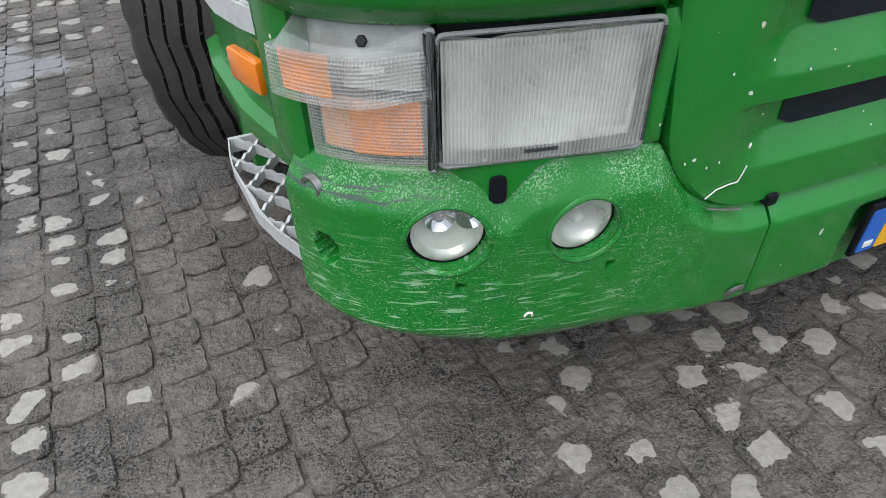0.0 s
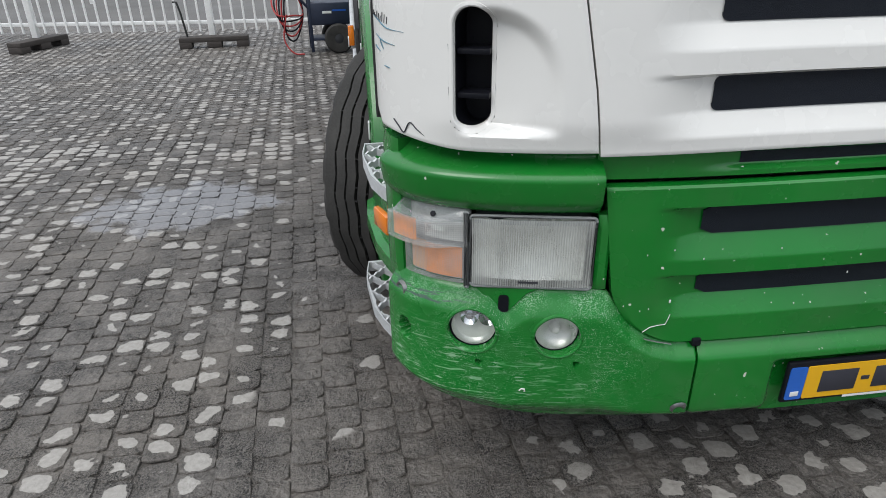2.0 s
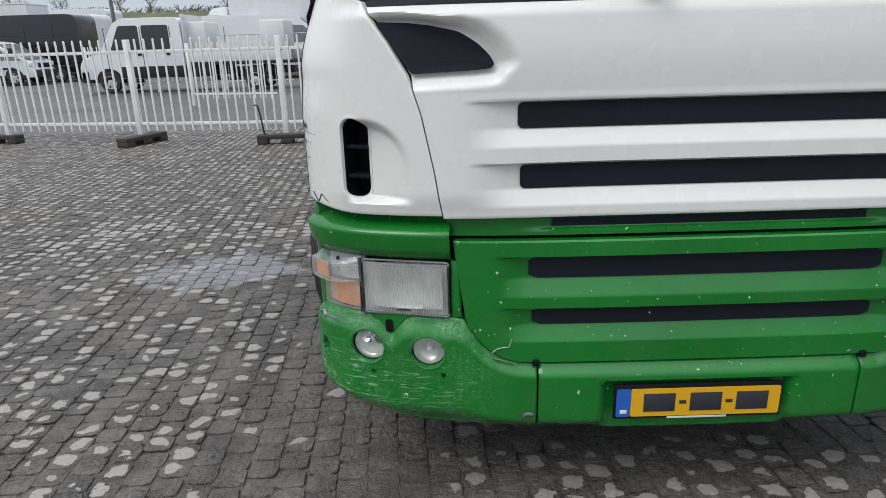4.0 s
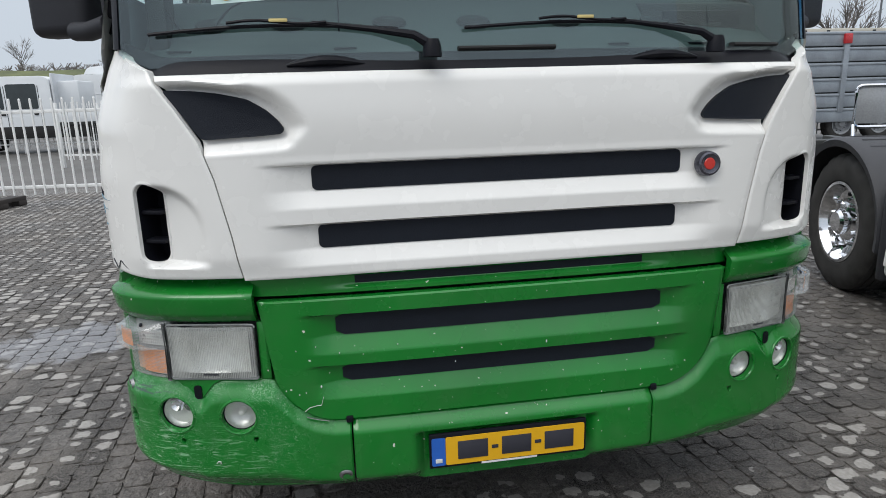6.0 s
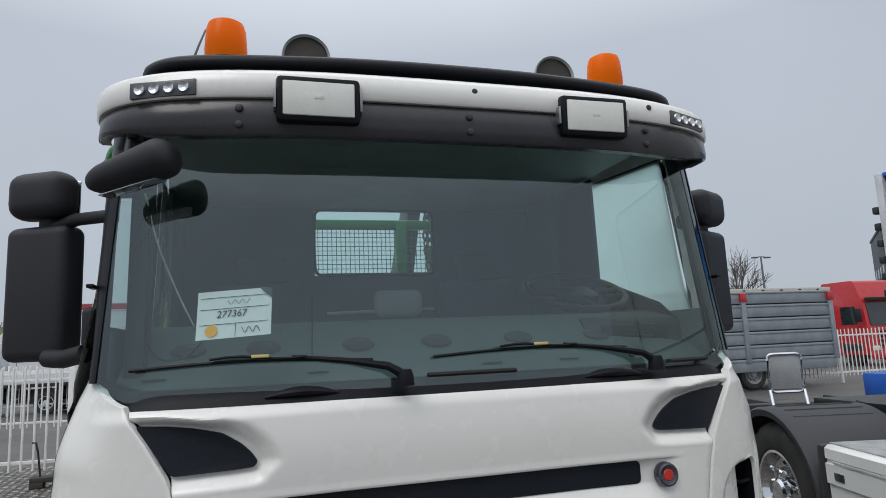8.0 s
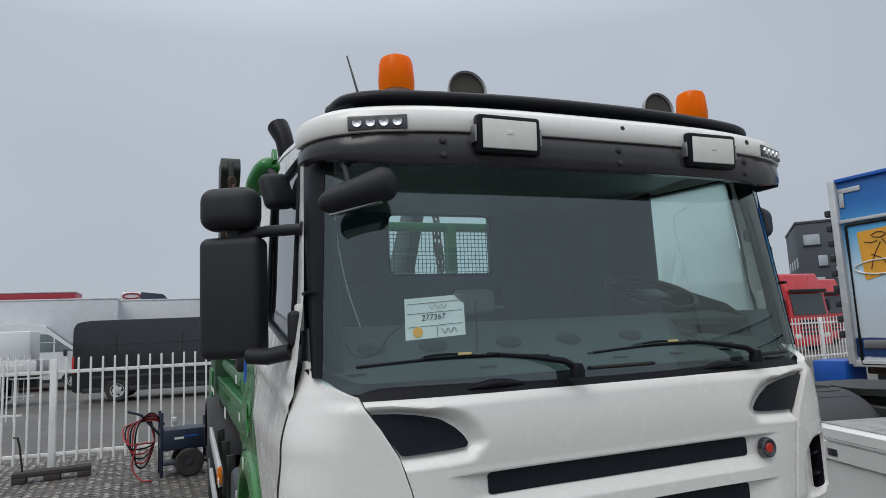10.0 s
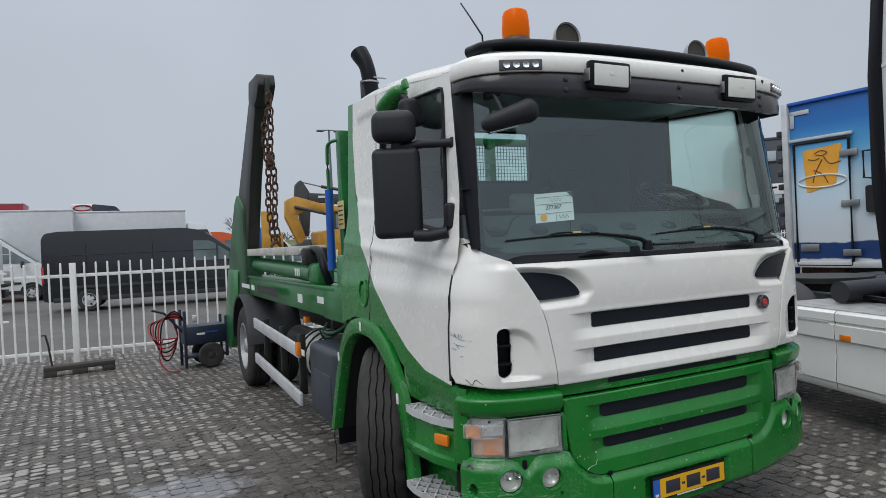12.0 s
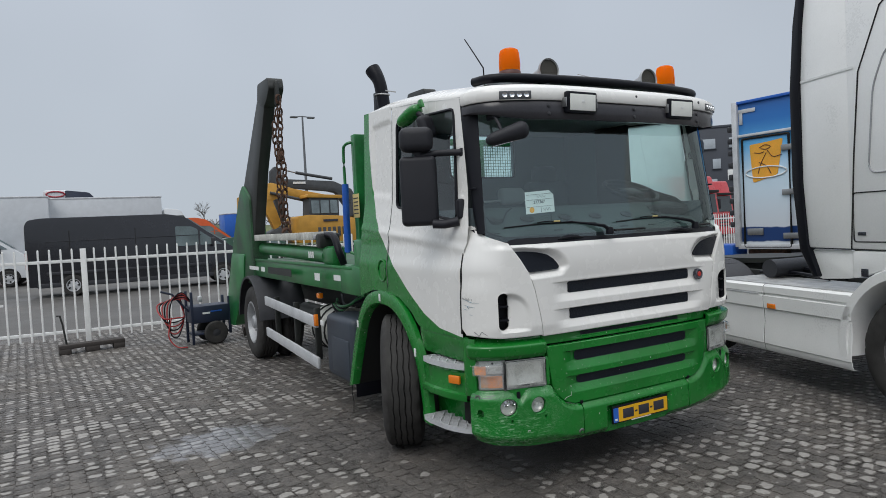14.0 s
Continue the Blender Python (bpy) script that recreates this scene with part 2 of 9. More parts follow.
M["ink"] = mat("black_ink", (0.03, 0.03, 0.04), 0.7)
M["orange_dot"] = mat("orange_sticker", (0.95, 0.42, 0.01), 0.6, var=0.05)
M["plate"] = mat("yellow_plate", (0.78, 0.42, 0.01), 0.4, var=0.05)
M["plate_blue"] = mat("blue_plate_strip", (0.02, 0.12, 0.50), 0.4, var=0.08)
M["white_flat"] = mat("white_marking", (0.72, 0.73, 0.71), 0.6, var=0.12, scale=12)
M["blue"] = mat("blue_tube_paint", (0.01, 0.09, 0.42), 0.45, var=0.25)
M["red_badge"] = mat("red_enamel", (0.5, 0.03, 0.02), 0.3)
M["badge"] = mat("badge_metal", (0.10, 0.10, 0.12), 0.25, 0.7)
M["box_grey"] = mat("blue_grey_plastic_box", (0.035, 0.045, 0.06), 0.5, fine=220)
M["tank_white"] = mat("dusty_white_drum", (0.48, 0.48, 0.44), 0.55, var=0.3)
M["mesh_wire"] = mat("green_wire_mesh", (0.03, 0.12, 0.05), 0.55)
M["label"] = mat("yellow_warning_label", (0.62, 0.50, 0.20), 0.6, var=0.1)


# ---------- mesh helpers ----------
def part(name, bm, material, parent=None, label="", smooth=38, kind=""):
    """Links a bmesh as one mesh object, under a thing or a part."""
    me = bpy.data.meshes.new(name)
    bmesh.ops.recalc_face_normals(bm, faces=bm.faces) if len(bm.faces) < 60000 else None
    bm.to_mesh(me)
    bm.free()
    for mt in material if isinstance(material, (list, tuple)) else (material,):
        me.materials.append(mt)
    if smooth:
        me.polygons.foreach_set("use_smooth", [True] * len(me.polygons))
        me.set_sharp_from_angle(angle=radians(smooth))
    ob = new(name, me)
    if parent:
        ob.parent = parent
        ob.matrix_parent_inverse = Matrix.Identity(4)
    if label:
        ob["label"] = label
    if kind:
        ob["kind"] = kind
    return ob


def thing(name, label, category, m=None, group="", kind=""):
    ob = new(name)
    ob.empty_display_size = 0.2
    if m is not None:
        ob.matrix_basis = m
    return tagged(ob, label, category, group, kind)


def box(bm, c, size, bevel=0.0, m=None, seg=2):
    """A box with rounded edges about the centre c."""
    mm = (m or Matrix.Identity(4)) @ Matrix.Translation(c) @ Matrix.Diagonal((*size, 1))
    r = bmesh.ops.create_cube(bm, size=1.0, matrix=mm)
    if bevel:
        es = list({e for v in r["verts"] for e in v.link_edges})
        bmesh.ops.bevel(bm, geom=es, offset=bevel, segments=seg, profile=0.5, affect="EDGES")
    return bm


def bx(c, size, bevel=0.0, m=None, seg=2):
    return box(bmesh.new(), c, size, bevel, m, seg)


def frame_along(d):
    d = Vector(d).normalized()
    return d.to_track_quat("Z", "Y").to_matrix().to_4x4()


def cyl(bm, a, b, r, seg=20, r2=None):
    a, b = Vector(a), Vector(b)
    m = Matrix.Translation((a + b) / 2) @ frame_along(b - a)
    bmesh.ops.create_cone(bm, cap_ends=True, segments=seg, radius1=r, radius2=r if r2 is None else r2, depth=(b - a).length, matrix=m)
    return bm


def cy(a, b, r, seg=20, r2=None):
    return cyl(bmesh.new(), a, b, r, seg, r2)


def tube(bm, pts, r, seg=10, closed=False, flat=None):
    """A round bar along points; flat: height over width of its section."""
    pts = [Vector(p) for p in pts]
    n, rings = len(pts), []
    for i, p in enumerate(pts):
        a = pts[(i - 1) % n] if closed or i > 0 else p
        b = pts[(i + 1) % n] if closed or i < n - 1 else p
        f = frame_along(b - a).to_3x3()
        rr = r(i / max(1, n - 1)) if callable(r) else r
        rings.append([bm.verts.new(p + f @ Vector((rr * math.cos(k * 2 * math.pi / seg), rr * (flat or 1) * math.sin(k * 2 * math.pi / seg), 0))) for k in range(seg)])
    for i in range(n if closed else n - 1):
        a, b = rings[i], rings[(i + 1) % n]
        for k in range(seg):
            bm.faces.new((a[k], a[(k + 1) % seg], b[(k + 1) % seg], b[k]))
    if not closed:
        bm.faces.new(rings[0][::-1])
        bm.faces.new(rings[-1])
    return bm


def tb(pts, r, seg=10, closed=False, flat=None):
    return tube(bmesh.new(), pts, r, seg, closed, flat)


def curve_pts(ctrl, n=24):
    """Points of a smooth line through control points."""
    c = [Vector(p) for p in ctrl]
    c = [c[0] * 2 - c[1]] + c + [c[-1] * 2 - c[-2]]
    out = []
    for i in range(1, len(c) - 2):
        k = max(2, n // (len(c) - 3))
        for j in range(k):
            t = j / k
            a, b, d, e = c[i - 1], c[i], c[i + 1], c[i + 2]
            out.append(0.5 * ((2 * b) + (d - a) * t + (2 * a - 5 * b + 4 * d - e) * t * t + (3 * b - a - 3 * d + e) * t ** 3))
    out.append(c[-2])
    return out


def prism(bm, poly, axis, lo, hi, bevel=0.0, seg=2):
    """A polygon (pairs) pushed along an axis from lo to hi. Pairs are the other two axes in order."""
    def p(q, h):
        return {"x": (h, q[0], q[1]), "y": (q[0], h, q[1]), "z": (q[0], q[1], h)}[axis]
    a = [bm.verts.new(p(q, lo)) for q in poly]
    b = [bm.verts.new(p(q, hi)) for q in poly]
    fs = [bm.faces.new(a[::-1]), bm.faces.new(b)]
    for i in range(len(a)):
        j = (i + 1) % len(a)
        fs.append(bm.faces.new((a[i], a[j], b[j], b[i])))
    bmesh.ops.recalc_face_normals(bm, faces=fs)
    if bevel:
        es = list({e for f in fs for e in f.edges})
        bmesh.ops.bevel(bm, geom=es, offset=bevel, segments=seg, profile=0.5, affect="EDGES", clamp_overlap=True)
    return bm


def pr(poly, axis, lo, hi, bevel=0.0, seg=2):
    return prism(bmesh.new(), poly, axis, lo, hi, bevel, seg)


def lathe(bm, prof, m, seg=40):
    """Turns a profile of (radius, along) about the local z axis of m."""
    rings = []
    for r, h in prof:
        rings.append([bm.verts.new(m @ Vector((r * math.cos(2 * math.pi * k / seg), r * math.sin(2 * math.pi * k / seg), h))) for k in range(seg)])
    for a, b in zip(rings, rings[1:]):
        for k in range(seg):
            bm.faces.new((a[k], a[(k + 1) % seg], b[(k + 1) % seg], b[k]))
    return bm


def rounded(poly, r, n=5):
    """A polygon with its corners rounded."""
    out = []
    k = len(poly)
    for i in range(k):
        p, a, b = Vector(poly[i]), Vector(poly[i - 1]), Vector(poly[(i + 1) % k])
        d1, d2 = a - p, b - p
        q = min(r, d1.length * 0.45, d2.length * 0.45)
        s, e = p + d1.normalized() * q, p + d2.normalized() * q
        for j in range(n + 1):
            t = j / n
            out.append(tuple(s * (1 - t) ** 2 + p * 2 * t * (1 - t) + e * t * t))
    return out


def smoothstep(a, b, v):
    t = max(0.0, min(1.0, (v - a) / (b - a)))
    return t * t * (3 - 2 * t)


def lerp_table(tab):
    xs, ys = zip(*tab)
    return lambda v: float(np.interp(v, xs, ys))


def letters(name, text, size, material, m, parent=None, depth=0.0006, shear=0.0):
    """Writing in the built-in font, as a mesh."""
    cu = bpy.data.curves.new(name, "FONT")
    cu.body, cu.size, cu.extrude, cu.shear = text, size, depth, shear
    cu.align_x, cu.align_y = "CENTER", "CENTER"
    tmp = bpy.data.objects.new(name, cu)
    scene.collection.objects.link(tmp)
    me = bpy.data.meshes.new_from_object(tmp.evaluated_get(bpy.context.evaluated_depsgraph_get()))
    bpy.data.objects.remove(tmp)
    me.transform(m)
    me.materials.append(material)
    ob = new(name, me)
    if parent:
        ob.parent = parent
    return ob


M["visor"] = mat("smoked_visor_plastic", (0.034, 0.033, 0.038), 0.22, var=0.2, bump=0.02, rvar=0.05, spec=0.40)
M["marker_grey"] = mat("smoky_marker_lens", (0.075, 0.078, 0.085), 0.25, var=0.2, fine=200, bump=0.1)
M["dark_red"] = mat("beacon_foot", (0.09, 0.03, 0.02), 0.5)
M["amber_dark"] = mat("beacon_inside", (0.55, 0.11, 0.01), 0.3)
M["mesh_dark"] = mat("horn_mouth_mesh", (0.05, 0.045, 0.035), 0.5, fine=800, bump=0.8)
M["interior_wall"] = mat("grey_cab_lining", (0.085, 0.125, 0.135), 0.9, bump=0, spec=0.15)
M["beacon"], bn, bl, bb = nodes_of("amber_dome")
bb.inputs["Base Color"].default_value, bb.inputs["Roughness"].default_value, bb.inputs["Specular IOR Level"].default_value = (1.0, 0.27, 0.0, 1), 0.12, 0.25
b_tl, b_mx = bn.new("ShaderNodeBsdfTranslucent"), bn.new("ShaderNodeMixShader")
b_tl.inputs["Color"].default_value, b_mx.inputs[0].default_value = (1.0, 0.32, 0.0, 1), 0.6
bl.new(bb.outputs[0], b_mx.inputs[1])
bl.new(b_tl.outputs[0], b_mx.inputs[2])
bl.new(b_mx.outputs[0], bn["Material Output"].inputs[0])
M["label_pale"] = mat("cream_rail", (0.55, 0.52, 0.44), 0.6)


def hazy(name, col, amount):
    """Clouded clear plastic: part see-through, part milky."""
    m = glass(name, (0.95, 0.96, 0.95), 1.0, 0.06)
    n, l = m.node_tree.nodes, m.node_tree.links
    o = n["Material Output"]
    src = o.inputs[0].links[0].from_socket
    d, mx, nz, co = n.new("ShaderNodeBsdfPrincipled"), n.new("ShaderNodeMixShader"), n.new("ShaderNodeTexNoise"), n.new("ShaderNodeTexCoord")
    d.inputs["Base Color"].default_value, d.inputs["Roughness"].default_value = (*col, 1), 0.35
    nz.inputs["Scale"].default_value, nz.inputs["Detail"].default_value = 14, 5
    l.new(co.outputs["Object"], nz.inputs["Vector"])
    r = n.new("ShaderNodeMapRange")
    r.inputs["From Min"].default_value, r.inputs["From Max"].default_value = 0.3, 0.7
    r.inputs["To Min"].default_value, r.inputs["To Max"].default_value = amount * 0.6, amount * 1.4
    l.new(nz.outputs["Fac"], r.inputs["Value"])
    l.new(r.outputs[0], mx.inputs[0])
    l.new(src, mx.inputs[1])
    l.new(d.outputs[0], mx.inputs[2])
    l.new(mx.outputs[0], o.inputs[0])
    return m


def translucent_pane(name, tint, col, amount):
    """A pane part see-through, part translucent: daylight soaks through it."""
    m = glass(name, tint, 1.0, 0.05)
    n, l = m.node_tree.nodes, m.node_tree.links
    o = n["Material Output"]
    src = o.inputs[0].links[0].from_socket
    tl, mx, nz, co, r = n.new("ShaderNodeBsdfTranslucent"), n.new("ShaderNodeMixShader"), n.new("ShaderNodeTexNoise"), n.new("ShaderNodeTexCoord"), n.new("ShaderNodeMapRange")
    tl.inputs["Color"].default_value = (*col, 1)
    nz.inputs["Scale"].default_value, nz.inputs["Detail"].default_value = 2.5, 4
    r.inputs["From Min"].default_value, r.inputs["From Max"].default_value = 0.3, 0.7
    r.inputs["To Min"].default_value, r.inputs["To Max"].default_value = amount - 0.08, amount + 0.08
    l.new(co.outputs["Object"], nz.inputs["Vector"])
    l.new(nz.outputs["Fac"], r.inputs["Value"])
    l.new(r.outputs[0], mx.inputs[0])
    l.new(src, mx.inputs[1])
    l.new(tl.outputs[0], mx.inputs[2])
    l.new(mx.outputs[0], o.inputs[0])
    return m


M["translucent_glass"] = translucent_pane("translucent_side_glass", (0.84, 0.98, 0.96), (0.80, 0.98, 0.94), 0.80)

# ---------- the skip loader truck ----------
class Outline:
    """The plan of the cab's skin: a bowed front that turns into straight sides. s runs along it from the middle, positive towards +x."""

    def __init__(self, W, D, n, y0, back=2.1):
        t = np.linspace(0, math.pi / 2, 400)
        x = W * np.sin(t) ** (2 / n)
        y = D * (1 - np.cos(t) ** (2 / n))
        x, y = np.r_[x, W], np.r_[y, back]
        x[0], y[0] = 0, 0
        self.s = np.r_[0, np.cumsum(np.hypot(np.diff(x), np.diff(y)))]
        self.x, self.y, self.y0, self.W = x, y, y0, W

    def sx(self, x):
        return math.copysign(float(np.interp(abs(x), self.x[:400], self.s[:400])), x)

    def sy(self, y):
        return float(np.interp(y - self.y0, self.y, self.s))

    def at(self, s):
        a = abs(s)
        x, y = float(np.interp(a, self.s, self.x)), float(np.interp(a, self.s, self.y))
        x1, y1 = float(np.interp(a - 0.01, self.s, self.x)) if a > 0.01 else -0.01, float(np.interp(abs(a - 0.01), self.s, self.y))
        x2, y2 = float(np.interp(a + 0.01, self.s, self.x)), float(np.interp(a + 0.01, self.s, self.y))
        tx, ty = x2 - x1, y2 - y1
        d = math.hypot(tx, ty) or 1
        nx, ny = ty / d, -tx / d
        g = -1 if s < 0 else 1
        return g * x, self.y0 + y, g * nx, ny


CAB = Outline(1.22, 0.38, 3.3, 0.012)


def lean(z):
    """How far the cab's upper sides stand in from the lower body."""
    t = min(1.0, max(0.0, (z - 1.40) / 0.62))
    return 0.082 * t * t * (3 - 2 * t) + 0.05 * max(0.0, z - 1.86)


def skin(bm, ol, fn, nu, nv, off=None, rim=0.03, roll=0.006, leaning=False, hole=None):
    """A sheet on the outline: fn(u, v) gives (s, z); off(s, z) lifts it. Its edge is rolled in and turned back by rim."""
    def place(s, z, o):
        x, y, nx, ny = ol.at(s)
        o -= lean(z) if leaning else 0.0
        return (x + nx * o, y + ny * o, z)
    g, sz = [], {}
    for i in range(nu + 1):
        row = []
        for j in range(nv + 1):
            s, z = fn(i / nu, j / nv)
            o = off(s, z) if off else 0.0
            edge = i in (0, nu) or j in (0, nv)
            v = bm.verts.new(place(s, z, o - (roll if edge and rim else 0)))
            sz[(i, j)] = (s, z, o)
            row.append(v)
        g.append(row)
    for i in range(nu):
        for j in range(nv):
            if hole and any(hole(*sz[q][:2]) for q in ((i, j), (i + 1, j), (i + 1, j + 1), (i, j + 1))):
                continue
            bm.faces.new((g[i][j], g[i + 1][j], g[i + 1][j + 1], g[i][j + 1]))
    if hole:
        bmesh.ops.delete(bm, geom=[v for v in bm.verts if not v.link_faces], context="VERTS")
    if rim:
        loop = [(i, 0) for i in range(nu)] + [(nu, j) for j in range(nv)] + [(i, nv) for i in range(nu, 0, -1)] + [(0, j) for j in range(nv, 0, -1)]
        inner = []
        for k in loop:
            s, z, o = sz[k]
            inner.append(bm.verts.new(place(s, z, o - rim)))
        for k in range(len(loop)):
            a, b = g[loop[k][0]][loop[k][1]], g[loop[(k + 1) % len(loop)][0]][loop[(k + 1) % len(loop)][1]]
            bm.faces.new((a, b, inner[(k + 1) % len(loop)], inner[k]))
    return bm


truck = thing("skip_loader_truck", "green and white skip loader truck with a scuffed bumper", "truck")

# cab skins -----------------------------------------------------------------
SEAM = lerp_table([(1.0, 0.788), (1.023, 0.788), (1.159, 0.807), (1.323, 0.839), (1.43, 0.872), (1.52, 0.925), (1.588, 0.972), (1.64, 1.0)])


def slit_off(x, z, xs, zb, zt, shelf=0.05, deep=0.026, fade=0.16):
    """The relief round one air slit: an overhang above, a sloping shelf below, running out to a point at the sides."""
    f = 1 - smoothstep(xs - 0.005, xs + fade, abs(x))
    if f <= 0 or z > zt + 0.006 or z < zb - shelf:
        return 0.0
    if z > zt:
        return -deep * f * (zt + 0.006 - z) / 0.006
    if z >= zb:
        return -deep * f
    return -deep * f * (z - zb + shelf) / shelf


def forward(x, z=1.3):
    """How far the white front stands ahead of the green lower front, growing towards the corners."""
    return 0.030 * smoothstep(0.30, 0.85, abs(x)) * (0.6 + 0.4 * smoothstep(1.02, 1.10, z)) * (1 - 0.5 * smoothstep(1.575, 1.625, z))


def ear_shape(sg):
    """The outline of the dark corner insert of the front panel, x and z."""
    pts = [(0.962, 1.571), (0.88, 1.567), (0.815, 1.559), (0.735, 1.541), (0.685, 1.510), (0.655, 1.481), (0.639, 1.456), (0.648, 1.443), (0.70, 1.439), (0.80, 1.435), (0.866, 1.432)]
    return [(sg * x, z) for x, z in pts]


EAR = ear_shape(1)


def ear_distance(x, z):
    """How far a point lies outside the corner insert, and the insert's nearest x."""
    inside, best, bx0 = False, 9.0, x
    for i in range(len(EAR)):
        (x0, z0), (x1, z1) = EAR[i - 1], EAR[i]
        if (z0 > z) != (z1 > z) and x < (x1 - x0) * (z - z0) / (z1 - z0) + x0:
            inside = not inside
        t = max(0, min(1, ((x - x0) * (x1 - x0) + (z - z0) * (z1 - z0)) / ((x1 - x0) ** 2 + (z1 - z0) ** 2)))
        d = math.hypot(x - x0 - t * (x1 - x0), z - z0 - t * (z1 - z0))
        if d < best:
            best, bx0 = d, x0 + t * (x1 - x0)
    return (0.0 if inside else best), bx0


def front_off(s, z):
    x = s
    o = slit_off(x, z, 0.575, 1.278, 1.350) + slit_off(x, z, 0.567, 1.106, 1.176)
    ax = abs(x)
    if ax > 0.54 and 1.36 < z < 1.61:
        d, side = ear_distance(ax, z)
        hi = smoothstep(1.425, 1.465, z)
        band = 0.05 * (1 - hi) + (0.03 + 0.04 * (1 - smoothstep(0.66, 0.80, side))) * hi
        o -= 0.040 * (1 - smoothstep(0.0, band, d))
    o -= 0.018 * smoothstep(1.575, 1.625, z)
    o += 0.006 * math.sin((z - 1.38) / 0.2 * math.pi) if 1.38 < z < 1.58 else 0
    return o + forward(x, z)


def front_fn(u, v):
    z = 1.022 + v * (1.610 - 1.022)
    e = SEAM(z) - 0.0015
    return CAB.sx((2 * u - 1) * e), z


part("front_panel", skin(bmesh.new(), CAB, front_fn, 150, 120, front_off, 0.03, 0.003), M["white"], truck, "white front panel with two long dark air slits")


def insert(name, poly, o, material, depth=0.012, label="", lift=False):
    """A dark sheet with its outline given in x and z, lying o off the cab's skin."""
    bm = bmesh.new()
    xs = [p[0] for p in poly]
    front, back = [], []
    for x, z in poly:
        px, py, nx, ny = CAB.at(CAB.sx(x))
        q = o + (forward(x, z) if lift else 0.0)
        front.append(bm.verts.new((px + nx * q, py + ny * q, z)))
        back.append(bm.verts.new((px + nx * (q - depth), py + ny * (q - depth), z)))
    bm.faces.new(front)
    for i in range(len(poly)):
        j = (i + 1) % len(poly)
        bm.faces.new((front[i], front[j], back[j], back[i]))
    bmesh.ops.triangulate(bm, faces=[f for f in bm.faces if len(f.verts) > 4])
    return part(name, bm, material, truck, label)


def slit(xs, zb, zt, taper=0.008):
    """A long air slit: rounded black mesh strip that follows the bow of the front, with three ribs behind."""
    n = 40
    bm = bmesh.new()
    rows = []
    ends = [0.0, 0.0006, 0.002, 0.004, 0.007, 0.011, 0.016]
    line = [-xs + q for q in ends] + [-xs + 0.03 + (2 * xs - 0.06) * i / n for i in range(n + 1)] + [xs - q for q in reversed(ends)]
    for x in line:
        e = min(1.0, (xs - abs(x)) / 0.016)
        cut = 0.016 * (1 - math.sqrt(max(0, 1 - (1 - e) ** 2)))
        px, py, nx, ny = CAB.at(CAB.sx(x))
        k = forward(x)
        rows.append([bm.verts.new((px + nx * (q + k), py + ny * (q + k), z)) for z, q in ((zt - cut, -0.034), (zt - cut, -0.0225), (zb + cut, -0.0225), (zb + cut, -0.034))])
    for a, b in zip(rows, rows[1:]):
        for k in range(3):
            bm.faces.new((a[k], b[k], b[k + 1], a[k + 1]))
    return part("air_slit", bm, M["mesh_black"], truck, "black mesh air slit")


slit(0.575, 1.278, 1.350)
slit(0.567, 1.106, 1.176)
for sg in (-1, 1):
    insert("corner_insert", rounded(ear_shape(sg), 0.012, 3), -0.0205, M["mesh_black"], label="black mesh corner insert", lift=True)


# green upper strip with a slit, and the green lower grille
def strip_fn(u, v):
    z = 0.958 + v * (1.018 - 0.958)
    return CAB.sx((2 * u - 1) * 0.783), z


part("upper_grille_strip", skin(bmesh.new(), CAB, strip_fn, 60, 16, lambda s, z: -0.018 + slit_off(s, z, 0.472, 0.985, 1.012, 0.012, 0.014, 0.1)), M["green"], truck)
bm = bmesh.new()
rows = []
for i in range(31):
    x = -0.47 + 0.94 * i / 30
    px, py, nx, ny = CAB.at(CAB.sx(x))
    rows.append([bm.verts.new((px + nx * q, py + ny * q, z)) for z, q in ((1.012, -0.05), (1.010, -0.0305), (0.986, -0.0305), (0.986, -0.05))])
for a, b in zip(rows, rows[1:]):
    for k in range(3):
        bm.faces.new((a[k], b[k], b[k + 1], a[k + 1]))
part("air_slit", bm, M["mesh_black"], truck)


def grille_half(z):
    w = 0.764 - 0.055 * (0.95 - z) / 0.4
    r = 0.16
    if z < 0.553 + r:
        q = 0.553 + r - z
        w -= r - math.sqrt(max(0, r * r - q * q)) if q < r else r
    return w


def grille_fn(u, v):
    k = v ** 1.4
    z = 0.553 + k * (0.950 - 0.553)
    return CAB.sx((2 * u - 1) * grille_half(z)), z


def grille_off(s, z):
    return slit_off(s, z, 0.537, 0.826, 0.893, 0.055, 0.03, 0.12) + slit_off(s, z, 0.525, 0.672, 0.727, 0.05, 0.028, 0.12) + 0.006


part("lower_grille", skin(bmesh.new(), CAB, grille_fn, 140, 110, grille_off, 0.035), M["green"], truck, "green lower grille with two black slits and small chips")
for xs, zb, zt in ((0.537, 0.826, 0.893), (0.525, 0.672, 0.727)):
    bm = bmesh.new()
    rows = []
    for i in range(41):
        x = -xs + 2 * xs * i / 40
        e = min(1.0, (xs - abs(x)) / 0.014)
        cut = 0.012 * (1 - math.sqrt(max(0, 1 - (1 - e) ** 2)))
        px, py, nx, ny = CAB.at(CAB.sx(x))
        rows.append([bm.verts.new((px + nx * q, py + ny * q, z)) for z, q in ((zt - cut, -0.04), (zt - cut, -0.0195), (zb + cut, -0.0195), (zb + cut, -0.04))])
    for a, b in zip(rows, rows[1:]):
        for k in range(3):
            bm.faces.new((a[k], b[k], b[k + 1], a[k + 1]))
    part("air_slit", bm, M["mesh_black"], truck)


